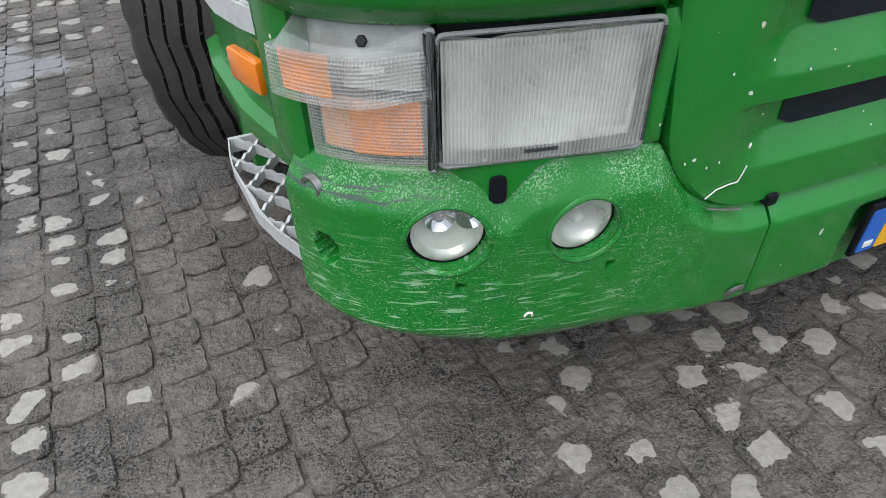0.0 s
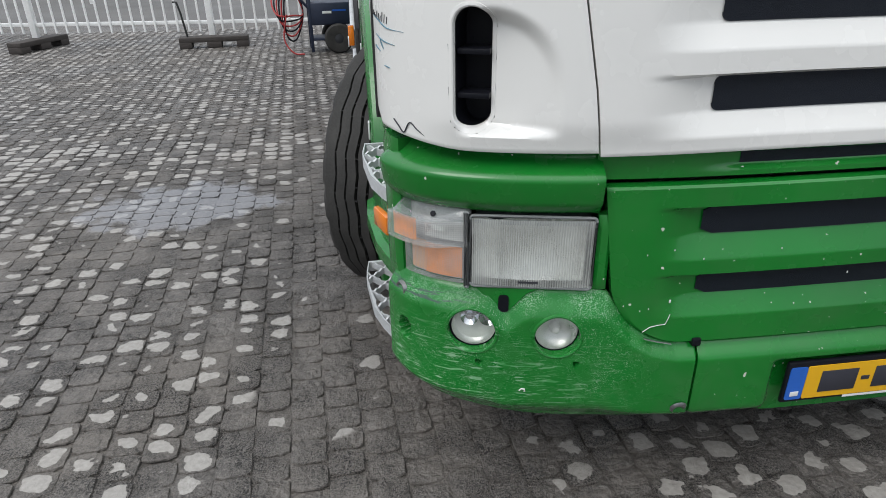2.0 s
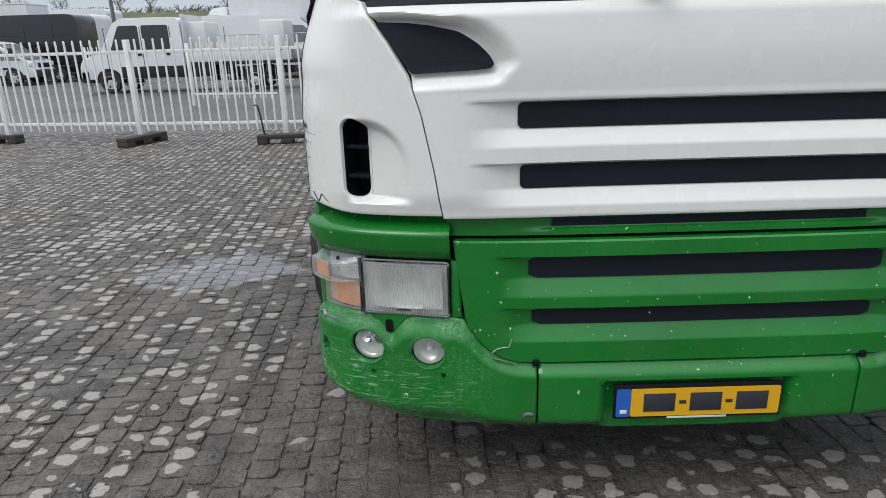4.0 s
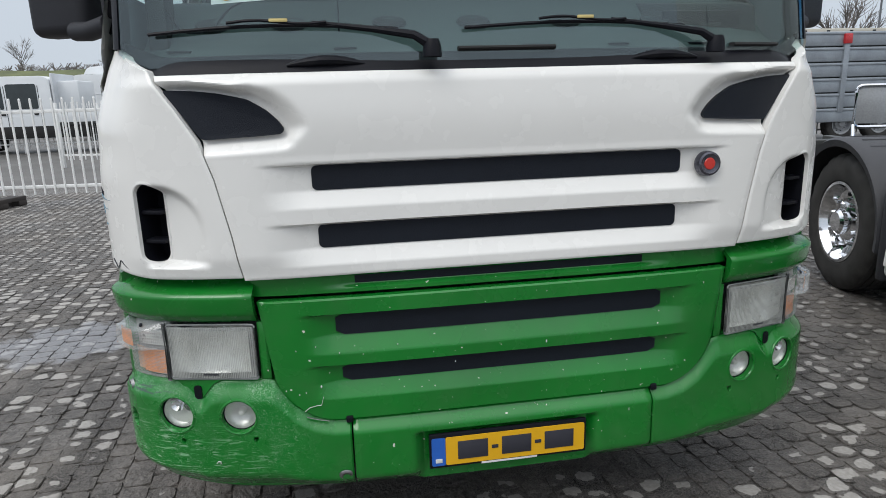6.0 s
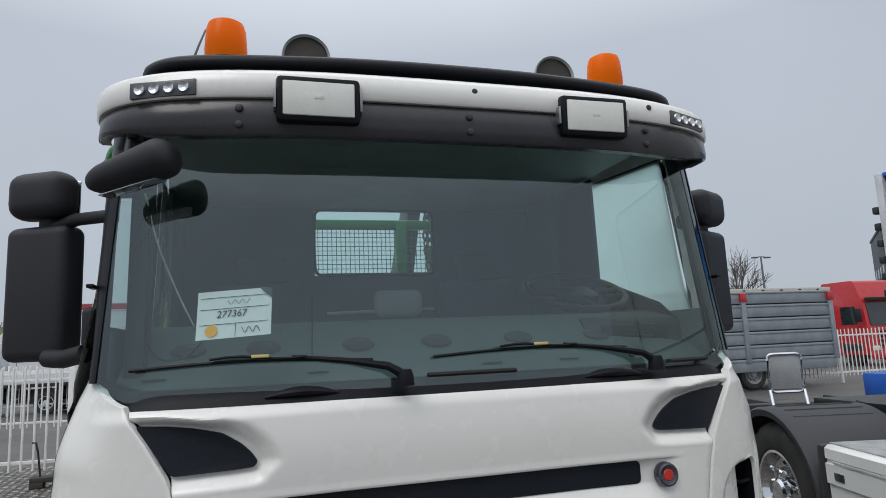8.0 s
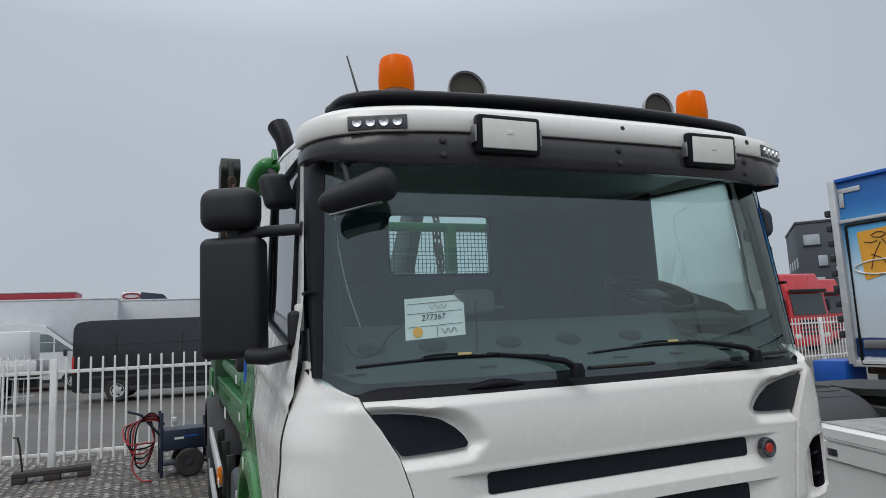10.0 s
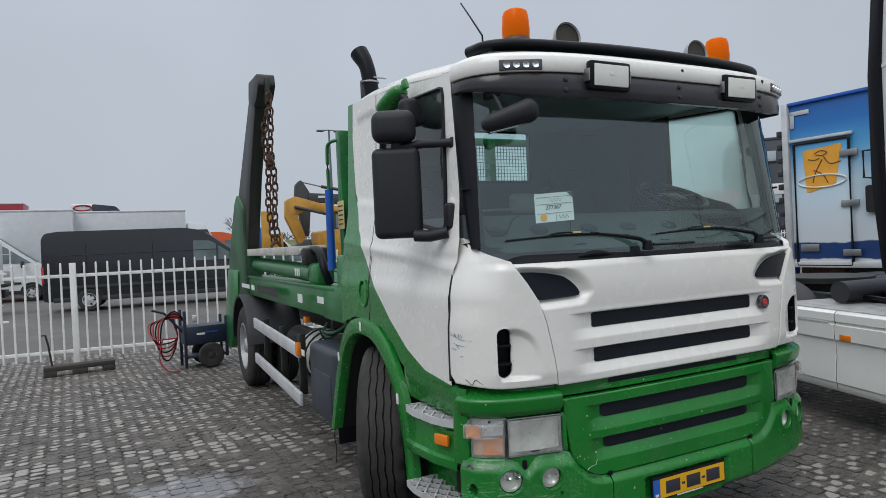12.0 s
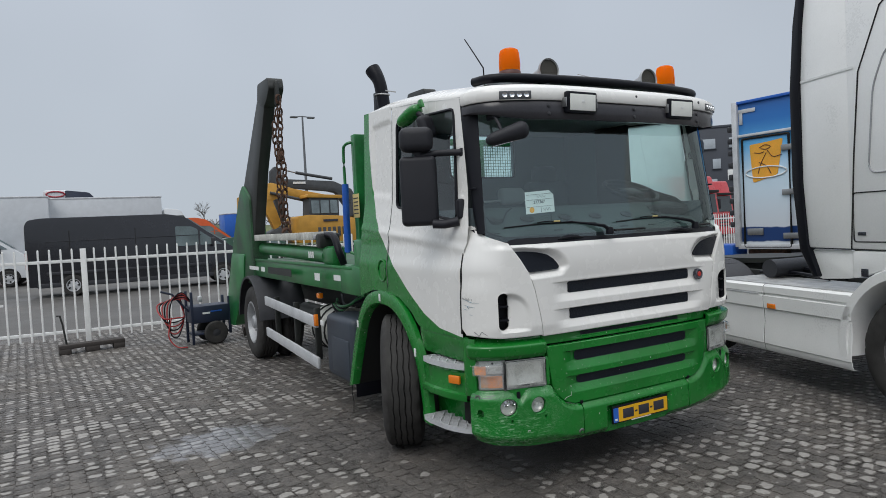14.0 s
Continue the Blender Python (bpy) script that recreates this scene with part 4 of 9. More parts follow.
# bare scratches on the lower grille and bumper
part("bare_scratch", tb([on_skin(x, z, 0.009) for x, z in ((-0.648, 0.588), (-0.632, 0.601), (-0.611, 0.606), (-0.596, 0.607), (-0.591, 0.622), (-0.588, 0.634))], 0.0013, 6, False, 0.5), M["white_flat"], truck)
for x, z, r in ((-0.592, 0.668, 0.006), (-0.60, 0.80, 0.003), (-0.66, 0.645, 0.003), (-0.64, 0.65, 0.003), (-0.70, 0.66, 0.003), (-0.17, 0.715, 0.004), (-0.66, 0.79, 0.003), (-0.71, 0.62, 0.002), (0.13, 0.755, 0.006), (-0.53, 0.775, 0.003), (-0.35, 0.79, 0.003)):
    part("paint_chip", lathe(bmesh.new(), [(0.0, 0.0014), (r * 0.6, 0.0012), (r, 0.0)], Matrix.Translation(on_skin(x, z, 0.0065)) @ frame_along((0, -1, 0)) @ Matrix.Diagonal((0.45, 0.9, 1, 1)), 7), M["white_flat"], truck)
part("bare_scuff", tb([on_skin(x, z, 0.012) for x, z in ((-0.642, 0.571), (-0.61, 0.561), (-0.575, 0.553))], 0.0032, 6, False, 0.4), M["steel"], corner_l)
part("bare_scuff", tb([on_skin(x, z, 0.026) for x, z in ((-0.93, 0.432), (-0.925, 0.438), (-0.917, 0.437), (-0.917, 0.43))], 0.0025, 6, False, 0.4), M["white_flat"], corner_l)

# number plate
plate = part("number_plate", bx((0, -0.006, 0.415), (0.532, 0.012, 0.122), 0.004), M["black"], truck, "yellow number plate in a black holder")
part("plate_face", pr(rounded([(-0.213, 0.364), (0.258, 0.364), (0.258, 0.462), (-0.213, 0.462)], 0.006, 3), "y", -0.0145, -0.008), M["plate"], plate)
part("plate_strip", pr(rounded([(-0.259, 0.364), (-0.214, 0.364), (-0.214, 0.462), (-0.259, 0.462)], 0.006, 3), "y", -0.0145, -0.008), M["plate_blue"], plate)
for x0, w in ((-0.135, 0.10), (0.012, 0.10), (0.158, 0.10)):
    part("plate_bar", bx((x0 + 0.012, -0.015, 0.413), (w, 0.002, 0.064), 0.0006), M["ink"], plate)
for x0 in (-0.061, 0.085):
    part("plate_bar", bx((x0 + 0.012, -0.015, 0.413), (0.022, 0.002, 0.012), 0.0006), M["ink"], plate)
part("plate_bar", bx((-0.236, -0.015, 0.382), (0.022, 0.002, 0.014), 0.0006), M["white_flat"], plate)
part("plate_bar", bx((0.0, -0.0125, 0.3575), (0.19, 0.0015, 0.007), 0.0004), M["white_flat"], plate)

# maker's badge: a plain dark shield with a red disc
bc = on_skin(CAB.sx(0.652), 1.303, forward(0.652) + 0.002)
badge = part("badge", lathe(bmesh.new(), [(0.0, 0.014), (0.026, 0.013), (0.031, 0.016), (0.037, 0.013), (0.040, 0.002), (0.040, -0.01)], Matrix.Translation(bc) @ frame_along((0, -1, 0.05)), 28), M["badge"], truck, "dark metal badge with a red disc")
part("badge_disc", lathe(bmesh.new(), [(0.0, 0.016), (0.017, 0.0155), (0.020, 0.012)], Matrix.Translation(bc) @ frame_along((0, -1, 0.05)), 18), M["red_badge"], badge)

# cowl, windscreen, pillars -------------------------------------------------
WS = Outline(1.135, 0.24, 2.7, 0.045)


def ws_point(s, z):
    x, y, nx, ny = WS.at(s)
    k = (z - 1.66) / 0.84
    return Vector((x * (1 - 0.045 * k), y + 0.095 * k, z))


def sheet(fn, nu, nv):
    bm = bmesh.new()
    g = [[bm.verts.new(fn(i / nu, j / nv)) for j in range(nv + 1)] for i in range(nu + 1)]
    for i in range(nu):
        for j in range(nv):
            bm.faces.new((g[i][j], g[i + 1][j], g[i + 1][j + 1], g[i][j + 1]))
    return bm


smax = WS.sx(1.095)
screen = part("windscreen", sheet(lambda u, v: ws_point(smax * (2 * u - 1), 1.632 + 0.045 * smoothstep(0.95, 1.0, abs(2 * u - 1)) * (1 - v) + (2.50 - 1.632) * v), 60, 16), M["screen"], truck, "tinted windscreen")
screen.visible_shadow = False
# black cowl: a moulding from the glass foot out to the front panel's top edge
def cowl_fn(u, v):
    s = CAB.sy(0.285) * (2 * u - 1)
    x, y, nx, ny = CAB.at(s)
    q = 0.012 + 0.068 * smoothstep(CAB.sx(0.98), CAB.sx(1.14), abs(s)) - 0.6 * forward(x, 1.62) * (1 - smoothstep(CAB.sx(0.98), CAB.sx(1.10), abs(s)))
    a = Vector((x - nx * q, y - ny * q, 0))
    b = ws_point(WS.sx(1.10) * (2 * u - 1), 1.68) + Vector((0, 0.03, 0))
    k = abs(2 * u - 1)
    z_out = 1.602 + 0.115 * smoothstep(0.80, 1.0, k)
    z_in = 1.662 + 0.05 * smoothstep(0.85, 1.0, k)
    p = b.lerp(a, v)
    hump = 0.007 * math.sin(math.pi * min(1, v * 1.15)) if v < 0.87 else 0.0
    return (p.x, p.y, z_in + (z_out - z_in) * v ** 1.5 + hump)


cowl = part("cowl", sheet(cowl_fn, 80, 14), M["black"], truck, "black plastic cowl under the windscreen")
for sg, xx in ((-1, -0.53), (1, 0.53)):
    p = Vector(cowl_fn(0.5 + xx / 2.62, 0.72))
    part("cowl_grip", tb([p + Vector((t * 0.11, 0.004, 0.012 * (1 - t * t))) for t in [k / 6 for k in range(-6, 7)]], lambda q: 0.006 + 0.016 * math.sin(math.pi * q), 10, False, 0.7), M["black"], cowl)
for x0, x1 in ((-0.14, 0.17), (0.80, 1.0)):
    p = Vector(cowl_fn(0.5 + x0 / 2.5, 0.28))
    q = Vector(cowl_fn(0.5 + x1 / 2.5, 0.28))
    part("cowl_vent", tb([p + Vector((0, -0.02, 0.008)), (p + q) / 2 + Vector((0, -0.02, 0.008)), q + Vector((0, -0.02, 0.008))], 0.014, 8, False, 0.5), M["dark"], cowl)

EAVE = lerp_table([(0.2, 2.585), (0.4, 2.60), (1.0, 2.69), (1.5, 2.735), (2.05, 2.765)])
PILLAR = lerp_table([(1.6, 0.22), (1.70, 0.235), (1.77, 0.26), (2.14, 0.325), (2.46, 0.385), (2.7, 0.42)])
WINDOW = lerp_table([(1.6, 0.40), (1.78, 0.42), (2.16, 0.455), (2.53, 0.485), (2.7, 0.50)])


def side_x(y, z, o=0.0):
    x, yy, nx, ny = CAB.at(CAB.sy(y))
    return x + nx * (o - lean(z))


for sg in (-1, 1):
    # black pillar between the glass and the white door frame
    bm = bmesh.new()
    rows = []
    for j in range(19):
        z = 1.69 + (2.56 - 1.69) * j / 18
        p = ws_point(sg * smax, z)
        yo = PILLAR(z)
        w = sg * min(side_x(yo, z, -0.006), 1.112)
        mid = (Vector((p.x, p.y)) + Vector((w, yo))) / 2
        pts = [(p.x, p.y - 0.004, z), (p.x * 0.7 + mid.x * 0.3 + sg * 0.010, p.y * 0.7 + mid.y * 0.3 - 0.002, z), (mid.x + sg * 0.012, mid.y - 0.004, z), (w * 0.8 + mid.x * 0.2 + sg * 0.008, yo * 0.8 + mid.y * 0.2, z), (w, yo + 0.012, z), (w - sg * 0.03, yo + 0.03, z), (p.x - sg * 0.004, p.y + 0.02, z)]
        rows.append([bm.verts.new(q) for q in pts])
    for a, b in zip(rows, rows[1:]):
        for k in range(7):
            bm.faces.new((a[k], a[(k + 1) % 7], b[(k + 1) % 7], b[k]))
    part("front_pillar", bm, M["pillar"], truck)
    part("pillar_clip", bx((sg * side_x(0.27, 1.98, 0.0), 0.262, 1.98), (0.02, 0.07, 0.012), 0.003), M["pillar"], truck)

# doors and cab sides ---------------------------------------------------------
WAIST = lerp_table([(0.2, 1.755), (0.3, 1.77), (0.42, 1.785), (1.3, 1.912), (1.4, 1.925), (2.1, 1.95)])
ARCH = lerp_table([(0.2, 1.02), (0.86, 1.02), (0.95, 1.05), (1.05, 1.13), (1.25, 1.22), (1.5, 1.25), (1.75, 1.25), (2.05, 1.18)])


def side_off(s, z):
    x, y, nx, ny = CAB.at(s)
    o = -0.004
    o -= 0.012 * smoothstep(1.70, 1.62, z) * smoothstep(1.45, 1.55, z)
    # a pressed ridge under the window and a soft hollow at the foot of the door
    d = z - (1.60 + 0.10 * (y - 0.3))
    o += 0.010 * math.exp(-(d / 0.025) ** 2)
    o -= 0.006 * smoothstep(0.9, 1.3, y) * smoothstep(1.55, 1.40, z)
    # the sunk field behind the window
    o -= 0.014 * smoothstep(1.48, 1.51, y) * (1 - smoothstep(1.83, 1.87, y)) * smoothstep(1.98, 2.02, z - 0.12 * (y - 1.42)) * (1 - smoothstep(2.60, 2.63, z))
    return o


def side_panel(bm, sg, ya, yb, za, zb, nu, nv, rim=0.0):
    """A sheet on the cab's side between two lines y(z) and two lines z(y)."""
    def fn(u, v):
        y = ya(1.9) + (yb(1.9) - ya(1.9)) * u
        for _ in range(3):
            z = za(y) + (zb(y) - za(y)) * v
            y = ya(z) + (yb(z) - ya(z)) * u
        return sg * CAB.sy(y), z
    return skin(bm, CAB, fn, nu, nv, side_off, rim, 0.006, True)


def door(sg):
    bm = bmesh.new()
    top = lambda y: EAVE(y) - 0.012
    wtop = lambda y: 2.53 + 0.06 * (y - 0.47)
    front = lambda z: max(0.318 - 0.06 * smoothstep(1.45, 1.72, z), PILLAR(z) + 0.004 if z > 1.66 else 0.0)
    rear, wrear = (lambda z: 1.452), (lambda z: 1.37)
    side_panel(bm, sg, front, rear, ARCH, WAIST, 44, 40)
    side_panel(bm, sg, front, WINDOW, WAIST, wtop, 4, 24)
    side_panel(bm, sg, wrear, rear, WAIST, wtop, 4, 24)
    side_panel(bm, sg, front, rear, wtop, top, 30, 4)
    d = part("door", bm, M["side"], truck, "white cab door with green lower edge")
    ring = [(WINDOW(1.79), WAIST(0.40)), (1.37, WAIST(1.37)), (1.37, wtop(1.37)), (WINDOW(2.53), wtop(0.47))]
    part("window_seal", tb([(sg * side_x(y, z, -0.006), y, z) for y, z in rounded(ring, 0.045, 4)], 0.011, 6, True), M["black"], d)

    def pane_fn(u, v):
        y = WINDOW(1.79 + 0.74 * v) * (1 - u) + 1.37 * u
        z = WAIST(y) + (wtop(y) - WAIST(y)) * v
        return sg * side_x(y, z, -0.018), y, z
    gl = part("door_window", sheet(pane_fn, 8, 8), M["side_glass"] if sg < 0 else M["translucent_glass"], d, "" if sg < 0 else "pale translucent side pane")
    gl.visible_shadow = False
    # dark seams round the door
    seam = [(sg * side_x(y, z, -0.006), y, z) for y, z in ((0.40, EAVE(0.4) - 0.012), (0.8, EAVE(0.8) - 0.012), (1.38, EAVE(1.38) - 0.012), *[(1.456, 2.66 - 0.06 * k) for k in range(22)], (1.44, 1.30))]
    part("door_seam", tb(seam, 0.0022, 6), M["seam_grey"], d)
    # hinge and pull handle
    part("door_hinge", bx((sg * side_x(0.38, 1.90, -0.012), 0.38, 1.90), (0.03, 0.05, 0.10), 0.008), M["white"], d)
    part("handle_recess", bx((sg * 1.196, 1.30, 1.47), (0.012, 0.16, 0.05), 0.005), M["white"], d)
    return d


doors = [door(-1), door(1)]
for sg in (-1, 1):
    bm = bmesh.new()
    side_panel(bm, sg, lambda z: 1.464, lambda z: 2.035, ARCH, lambda y: EAVE(y) - 0.004, 40, 70)
    ob = part("cab_rear_quarter", bm, M["side"], truck, "rear cab side, white and green")
    # oval fuel filler recess
    part("filler_recess", tb([(sg * 1.212, 1.545 + 0.075 * math.cos(t), 1.42 + 0.085 * math.sin(t)) for t in [k * math.pi / 12 for k in range(24)]], 0.008, 6, True), M["green"], ob)
    part("filler_cup", lathe(bmesh.new(), [(0.0, -0.03), (0.05, -0.028), (0.068, 0.002), (0.072, -0.004)], Matrix.Translation((sg * 1.206, 1.545, 1.42)) @ frame_along((sg, 0, 0)), 24), M["green"], ob)
    part("side_step_panel", skin(bmesh.new(), CAB, lambda u, v: (sg * (CAB.sy(0.31) + (CAB.sy(0.95) - CAB.sy(0.31)) * u), 0.36 + (1.03 - 0.36) * v), 20, 20, lambda s, z: -0.10 - 0.02 * smoothstep(0.7, 0.5, z)), M["green"], truck)

# rear wall, floor and roof of the cab
RW = (-0.318, 0.408, 2.190, 2.588)
bm = bmesh.new()
for x0, x1, z0, z1 in ((-1.08, RW[0], 1.2, 2.66), (RW[1], 1.08, 1.2, 2.66), (RW[0], RW[1], 1.2, RW[2]), (RW[0], RW[1], RW[3], 2.66)):
    box(bm, ((x0 + x1) / 2, 1.93, (z0 + z1) / 2), (x1 - x0, 0.05, z1 - z0))
part("cab_back_wall", bm, M["interior_wall"], truck)
pane = part("rear_window", bx(((RW[0] + RW[1]) / 2, 1.935, (RW[2] + RW[3]) / 2), (RW[1] - RW[0], 0.006, RW[3] - RW[2])), M["side_glass"], truck)
pane.visible_shadow = False
part("window_seal", tb([(x, 1.903, z) for x, z in rounded([(RW[0], RW[2]), (RW[1], RW[2]), (RW[1], RW[3]), (RW[0], RW[3])], 0.05, 4)], 0.010, 6, True), M["black"], truck)
part("cab_floor", bx((0, 1.1, 1.20), (2.3, 1.7, 0.06)), M["interior"], truck)


def roof_fn(u, v):
    y = 0.22 + (2.03 - 0.22) * v
    t = (2 * u - 1)
    edge = EAVE(y)
    crown = edge + 0.115 - 0.05 * smoothstep(1.6, 2.05, y)
    hw = 1.098 - 0.012 * smoothstep(0.9, 2.0, y)
    a = abs(t)
    x = hw * math.copysign(math.sin(a * math.pi / 2) ** 0.85, t)
    z = edge - 0.02 + (crown - edge + 0.02) * (1 - (abs(x) / hw) ** 3.5) ** (1 / 2.2)
    return (x, y, z)


part("roof", sheet(roof_fn, 48, 30), M["white"], truck, "white cab roof")
part("headliner", bx((0, 1.12, 2.605), (2.1, 1.58, 0.02)), M["interior_pale"], truck, "pale grey cab headliner")

# sun visor: white upper board over a smoked lower one
VIS = Outline(1.13, 0.44, 3.1, -0.03)


def visor_sheet(z0, z1, o, back):
    bm = bmesh.new()
    sm = VIS.sy(0.33)
    g = []
    for i in range(71):
        s = sm * (2 * i / 70 - 1)
        x, y, nx, ny = VIS.at(s)
        row = []
        for k, (z, q) in enumerate(((z0, o - 0.03), (z0, o), (z0 + 0.006, o + 0.005), ((z0 + z1) / 2, o + 0.007), (z1 - 0.01, o + 0.003), (z1, o - 0.006), (z1 + back * 0.25, o - 0.05))):
            row.append(bm.verts.new((x + nx * q, y + ny * q, z + 0.055 * smoothstep(0.62, 1.0, abs(s) / sm) * (1 if k < 3 and z0 < 2.5 else 0))))
        g.append(row)
    for a, b in zip(g, g[1:]):
        for k in range(6):
            bm.faces.new((a[k], b[k], b[k + 1], a[k + 1]))
    return bm


VZ0, VZ1, VZ2 = 2.397, 2.515, 2.597
visor = part("sun_visor", visor_sheet(VZ0, VZ1, 0.0, 0.0), M["visor"], truck, "smoked dark plastic sun visor")
part("visor_board", visor_sheet(VZ1, VZ2, 0.008, 0.10), M["white"], truck, "white visor board")
part("header_panel", bx((0, 0.30, 2.60), (2.0, 0.12, 0.09), 0.02), M["interior"], truck)
for sg in (-1, 1):
    part("visor_bracket", bx((sg * 1.0, 0.17, 2.46), (0.03, 0.12, 0.10), 0.006), M["black"], truck)


def on_vis(x, z, o=0.012):
    px, py, nx, ny = VIS.at(VIS.sx(x))
    return Vector((px + nx * o, py + ny * o, z)), Vector((nx, ny, 0))


for x in (-0.69, 0.02, 0.69):
    for z in (2.566, 2.480, 2.430):
        p, n = on_vis(x, z, 0.010)
        if z > 2.55:
            p.x += 0.02
        part("visor_bolt", lathe(bmesh.new(), [(0.0, 0.006), (0.005, 0.006), (0.010, 0.004), (0.013, -0.004)], Matrix.Translation(p) @ frame_along(n), 12), M["grey_plastic"], visor)
for sg in (-1, 1):
    # four-lamp marker strip
    p, n = on_vis(sg * 0.905, 2.545, 0.004)
    m = Matrix.Translation(p) @ n.to_track_quat("Y", "Z").to_matrix().to_4x4()
    strip = part("marker_strip", bx((0, 0, 0), (0.205, 0.022, 0.050), 0.003, m), M["marker_grey"], visor, "strip of four small clear marker lamps")
    for k in range(4):
        part("marker_lamp", lathe(bmesh.new(), [(0.0, 0.002), (0.008, 0.003), (0.016, 0.008), (0.018, -0.002)], m @ Matrix.Translation((-0.069 + 0.046 * k, 0.010, 0)) @ frame_along((0, 1, 0)), 16), M["chrome"], strip)
    # work lamp
    p, n = on_vis(sg * 0.460, 2.500, 0.022)
    m = Matrix.Translation(p) @ Vector((0, -1, -0.06)).to_track_quat("Y", "Z").to_matrix().to_4x4()
    lamp = part("work_lamp", bx((0, 0, 0), (0.250, 0.045, 0.140), 0.014, m), M["black"], visor, "rectangular work lamp with black housing")
    part("work_lens", bx((0, 0.021, 0.0), (0.212, 0.012, 0.104), 0.004, m), M["lamp_white"], lamp, "frosted glass")
    part("lens_label", bx((0.0, 0.0275, 0.006), (0.026, 0.002, 0.014), 0.0004, m), M["white_flat"], lamp)
    for q in (-1, 1):
        part("lamp_bracket", bx((q * 0.128, -0.01, 0.0), (0.008, 0.05, 0.06), 0.002, m), M["steel"], lamp)

# roof bar, beacons, horns, aerials
bar = part("roof_bar", tb(curve_pts([(-0.99, 0.39, 2.690), (-0.955, 0.25, 2.686), (-0.8, 0.165, 2.684), (-0.4, 0.110, 2.684), (0, 0.10, 2.686), (0.4, 0.110, 2.684), (0.8, 0.165, 2.684), (0.955, 0.25, 2.686), (0.99, 0.39, 2.690)], 64), 0.030, 12), M["black"], truck, "dark padded roof bar")
for sg in (-1, 1):
    base = Vector((sg * 0.745, 0.32, 2.710))
    bc2 = part("beacon", lathe(bmesh.new(), [(0.0, 0.0), (0.075, 0.0), (0.078, 0.02), (0.072, 0.05), (0.068, 0.055)], Matrix.Translation(base), 28), M["dark_red"], truck, "amber rotating beacon")
    part("beacon_dome", lathe(bmesh.new(), [(0.070, 0.055), (0.072, 0.10), (0.067, 0.17), (0.060, 0.192), (0.04, 0.203), (0.0, 0.205)], Matrix.Translation(base), 28), M["beacon"], bc2, "ribbed amber dome")
    part("beacon_reflector", lathe(bmesh.new(), [(0.03, 0.06), (0.034, 0.10), (0.03, 0.15), (0.0, 0.155)], Matrix.Translation(base), 16), M["amber_dark"], bc2)
    hb = Vector((sg * 0.475, 0.26, 2.772))
    horn = part("air_horn", lathe(bmesh.new(), [(0.075, 0.02), (0.082, 0.028), (0.084, 0.02), (0.078, 0.0), (0.045, -0.05), (0.025, -0.14), (0.02, -0.35), (0.0, -0.36)], Matrix.Translation(hb) @ frame_along((0, -1, 0.04)), 30), M["alu_paint"], truck, "roof air horn with a dark mesh mouth")
    part("horn_mesh", lathe(bmesh.new(), [(0.0, 0.014), (0.05, 0.014), (0.077, 0.016)], Matrix.Translation(hb) @ frame_along((0, -1, 0.04)), 30), M["mesh_dark"], horn)
    part("horn_foot", bx((sg * 0.475, 0.34, 2.727), (0.05, 0.1, 0.06), 0.01), M["black"], horn)
part("aerial", tb([(-0.872, 0.44, 2.66), (-0.87, 0.45, 2.81), (-0.858, 0.58, 2.945), (-0.845, 0.71, 3.075)], lambda q: 0.006 - 0.002 * q, 6), M["black"], truck)
part("aerial", tb([(0.31, 0.55, 2.80), (0.29, 0.55, 2.83), (0.10, 0.6, 2.87)], 0.003, 5), M["steel"], truck)

# wipers ----------------------------------------------------------------------
def wiper(px):
    def on(x, z):
        return ws_point(WS.sx(x), z) + Vector((0, -0.020, 0))
    p0 = on(px, 1.672) + Vector((0, -0.03, 0))
    arm = part("wiper_arm", tb([p0, p0 + Vector((-0.05, 0.0, 0.030)), on(px - 0.16, 1.722), on(px - 0.33, 1.742)], lambda t: 0.015 - 0.009 * t, 8), M["black"], truck, "black windscreen wiper")
    part("wiper_pivot", lathe(bmesh.new(), [(0.0, 0.02), (0.02, 0.018), (0.026, 0.0), (0.028, -0.03)], Matrix.Translation(p0), 14), M["black"], arm)
    part("wiper_blade", tb([on(px - 0.78 + 0.69 * k / 8, 1.722 + 0.014 * math.sin(math.pi * k / 8)) for k in range(9)], 0.0055, 6), M["black"], arm)
    part("wiper_frame", tb([on(px - 0.56 + 0.045 * k, 1.744 + 0.006 * math.sin(k)) + Vector((0, -0.012, 0)) for k in range(7)], 0.0045, 6), M["black"], arm)
    part("worn_clip", bx(on(px - 0.42, 1.748) + Vector((0, -0.018, 0)), (0.05, 0.006, 0.009), 0.002), M["label"], arm)


wiper(-0.215)
wiper(0.665)

# mirrors ----------------------------------------------------------------------
def shell(name, c, size, m, parent, label="", bev=0.045):
    bm = bmesh.new()
    box(bm, (0, 0, 0), size, bev, Matrix.Translation(c) @ m, 5)
    return part(name, bm, M["mirror_shell"], parent, label)


